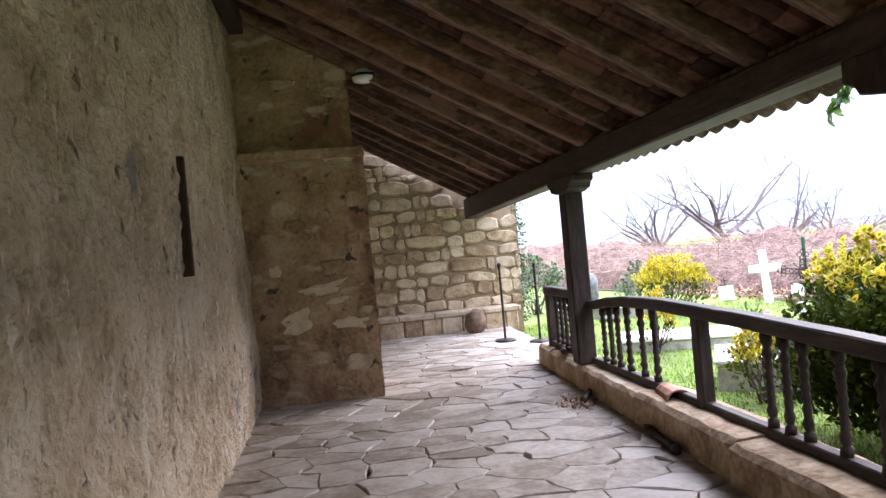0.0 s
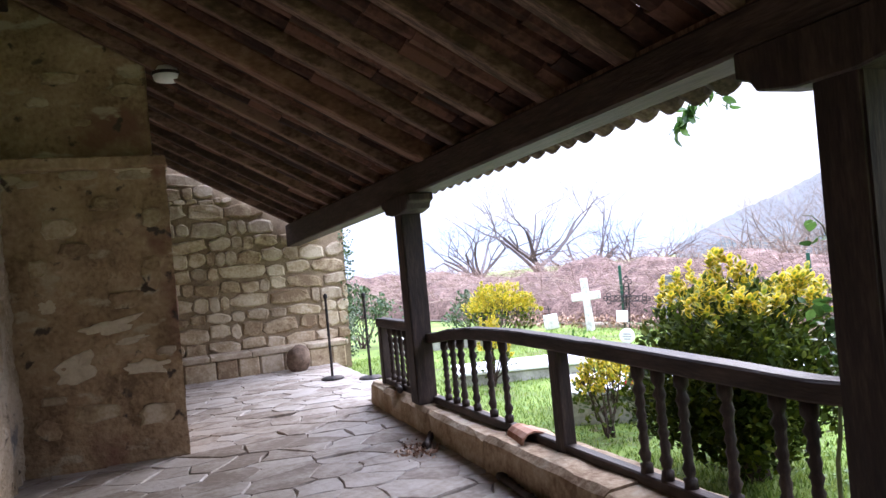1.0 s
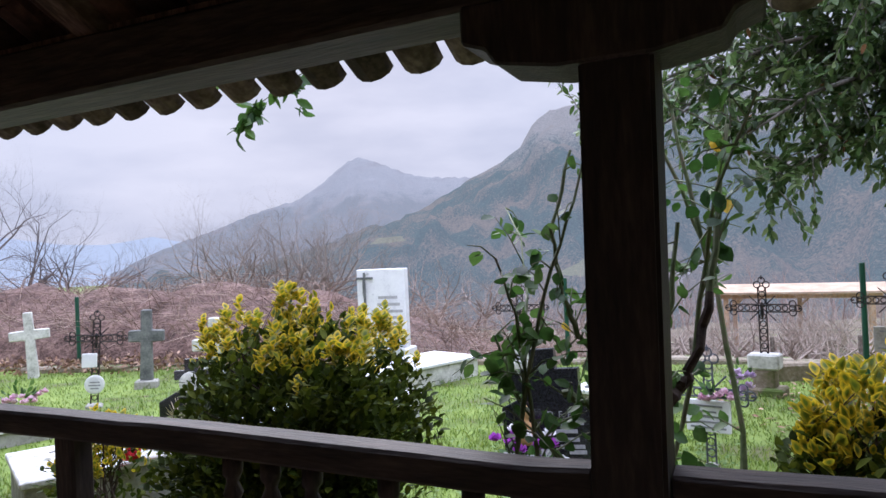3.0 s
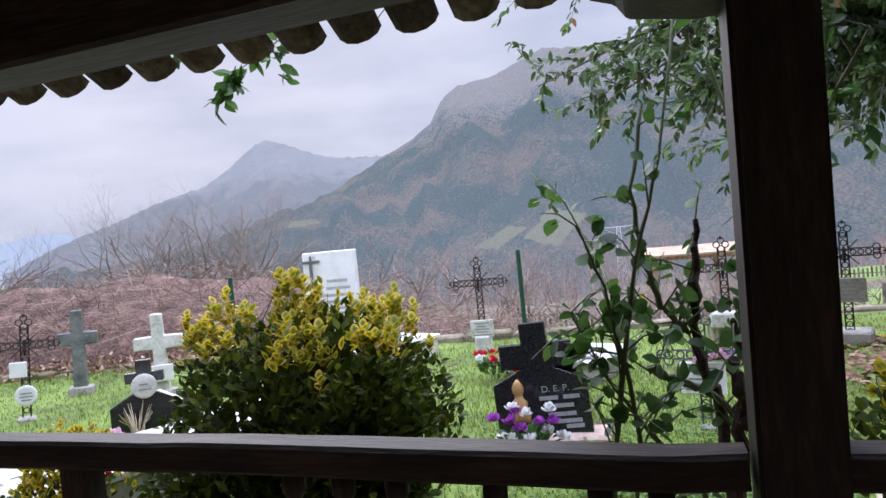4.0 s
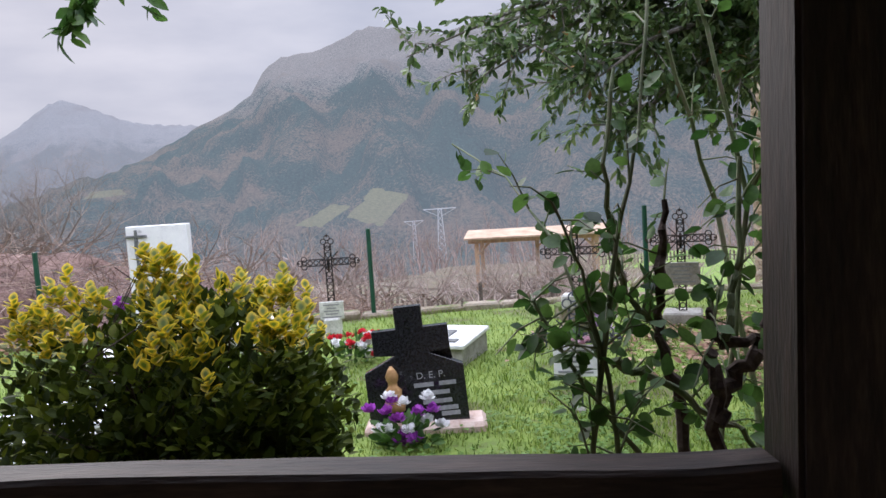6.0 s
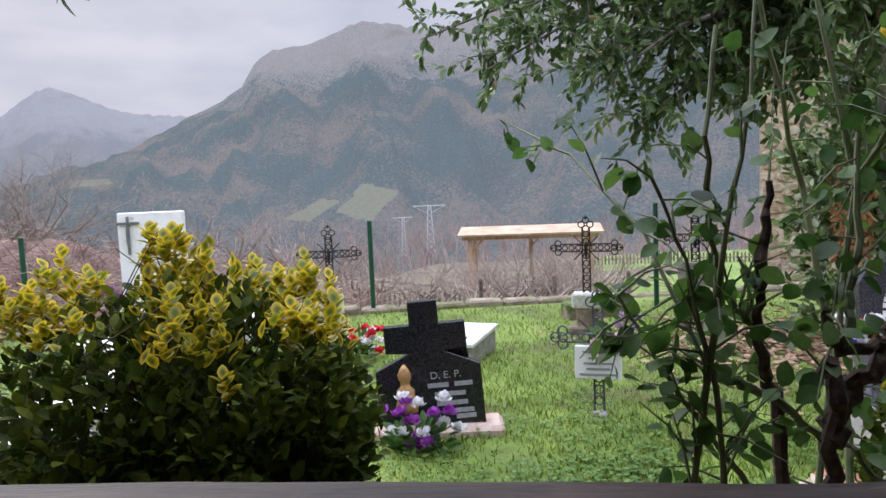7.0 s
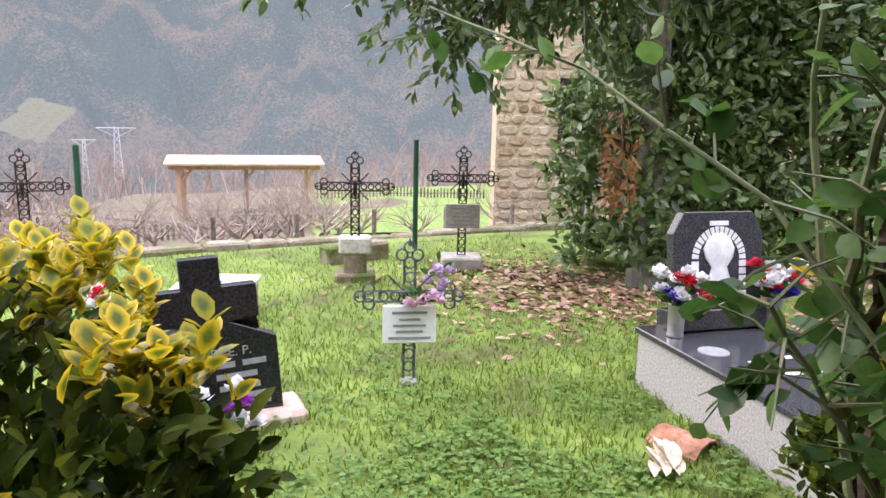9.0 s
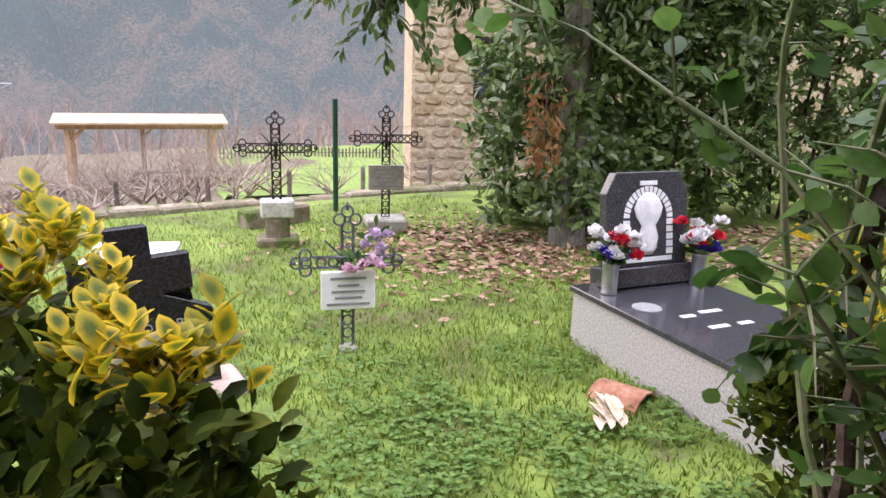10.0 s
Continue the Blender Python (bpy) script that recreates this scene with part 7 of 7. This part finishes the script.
for _ in range(8000):
    x, y = rc.gauss(5.7, 0.9), rc.gauss(3.7, 0.9)
    if rc.random() < 0.35:
        x, y = rc.uniform(4.2, 11.5), rc.uniform(2.6, 12)
    if x < 3.75 or (4.1 < x < 6.85 and y < 2.5 + 0.105 * (6.8 - x)) or fbm(x * 1.1, y * 1.1, 6) < -0.12:
        continue
    z = ground_z(x, y) + rc.uniform(0.015, 0.06)
    for k in range(3):
        a = rc.uniform(0, 6.28) + k * 2.1
        items.append((Vector((x, y, z)), Vector((math.cos(a), math.sin(a), 0.25)), Vector((0, 0, 1)) + rand_dir(rc) * 0.35, rc.uniform(0.017, 0.033)))
tagged(leaves("clover", items, CLOVER, None, "", broad=0.95), "patches of clover in the lawn", "clover", kind="stuff")

# ---- pieces: rubble of the end wall ----
rs = random.Random(17)
z = 0.36
while z < 3.7:
    h = rs.choice((0.1, 0.14, 0.17, 0.2, 0.24, 0.28))
    x = 0.9 + rs.uniform(-0.1, 0.1)
    while x < 4.28:
        w = min(rs.choice((0.14, 0.2, 0.26, 0.36, 0.5, 0.62)) * rs.uniform(0.85, 1.15) * (1.25 if h > 0.15 else 0.9), 4.34 - x)
        if w > 0.06 and z + h * 0.8 < roof_z(x + w / 2) + 0.05 and z + h < 2.75 + max(0, 0.56 * (3.6 - x)):
            b = slab_stone(w * 1.08, h * rs.uniform(0.95, 1.12), 0.06, rs, 0.2, 10)
            pale = rs.random() < 0.4 and z > 0.75
            ob = part("stone", b, STONE_PALE if pale else STONE, back)
            ob.location = (x + w / 2 + 0.0, 14.68, z + h / 2 + rs.uniform(-0.025, 0.025))
            ob.rotation_euler = (0, rs.uniform(-0.13, 0.13), 0)
        x += w
    z += h

# ---- pieces: flagstones ----
def clip_poly(poly, px, py, nx, ny):
    """Keep the side of the line through (px, py) that lies against the normal."""
    out = []
    for i in range(len(poly)):
        a, b = poly[i], poly[(i + 1) % len(poly)]
        da, db = (a[0] - px) * nx + (a[1] - py) * ny, (b[0] - px) * nx + (b[1] - py) * ny
        if da <= 0:
            out.append(a)
        if (da < 0) != (db < 0) and abs(da - db) > 1e-9:
            k = da / (da - db)
            out.append((a[0] + (b[0] - a[0]) * k, a[1] + (b[1] - a[1]) * k))
    return out


rf = random.Random(29)
sites = []
tries = 0
while len(sites) < 430 and tries < 60000:
    tries += 1
    x, y = rf.uniform(-0.4, 3.95), rf.uniform(2.9, 14.6)
    if x > 3.35 and y < 10.3:
        continue
    need = rf.choice((0.2, 0.26, 0.34, 0.42)) * 0.82
    if all(((x - a) * 0.85) ** 2 + ((y - b) * 1.15) ** 2 > need ** 2 for a, b in sites):
        sites.append((x, y))
for x, y in sites:
    lim = 3.9 if y > 10.4 else 3.32
    poly = [(-0.35, 2.6), (lim, 2.6), (lim, 14.65), (-0.35, 14.65)]
    if y > 10.4:
        poly = [(-0.35, 10.4), (lim, 10.4), (lim, 14.65), (-0.35, 14.65)]
    for a, b in sites:
        if (a, b) != (x, y) and abs(a - x) < 1.4 and abs(b - y) < 1.4:
            nx, ny = (a - x) * 0.72, (b - y) * 1.32
            poly = clip_poly(poly, (a + x) / 2, (b + y) / 2, nx, ny)
            if len(poly) < 3:
                break
    if len(poly) < 3:
        continue
    cx, cy = sum(p[0] for p in poly) / len(poly), sum(p[1] for p in poly) / len(poly)
    size = max(math.hypot(p[0] - cx, p[1] - cy) for p in poly)
    if size > 1.2:
        continue
    gap = 0.003
    bm = bmesh.new()
    rings = []
    tilt = (rf.uniform(-0.012, 0.012), rf.uniform(-0.012, 0.012))
    lift = rf.uniform(-0.006, 0.006)
    pts = []
    for i in range(len(poly)):
        a, b = poly[i], poly[(i + 1) % len(poly)]
        pts.append(a)
        if math.hypot(b[0] - a[0], b[1] - a[1]) > 0.16:
            pts.append(((a[0] + b[0]) / 2 + rf.uniform(-0.03, 0.03), (a[1] + b[1]) / 2 + rf.uniform(-0.03, 0.03)))
    for shrink, zz in ((gap, -0.05), (gap, -0.012), (gap + 0.006, 0.0)):
        ring = []
        for px, py in pts:
            d = max(1e-3, math.hypot(px - cx, py - cy))
            k = max(0.2, 1 - shrink / d * 1.3)
            qx, qy = (px - cx) * k, (py - cy) * k
            ring.append(bm.verts.new((qx, qy, zz + lift + (tilt[0] * qx + tilt[1] * qy if zz > -0.04 else 0))))
        rings.append(ring)
    m = len(pts)
    for lo, hi in zip(rings, rings[1:]):
        for i in range(m):
            bm.faces.new((lo[i], lo[(i + 1) % m], hi[(i + 1) % m], hi[i]))
    bm.faces.new(rings[-1])
    bmesh.ops.recalc_face_normals(bm, faces=bm.faces[:])
    ob = part("flagstone", bm, FLAG, porch_floor)
    ob.location = (cx, cy, 0)

# ---- pieces: eave tiles ----
for me, m in eave_tiles:
    shared("eave_tile", me, roof, m)
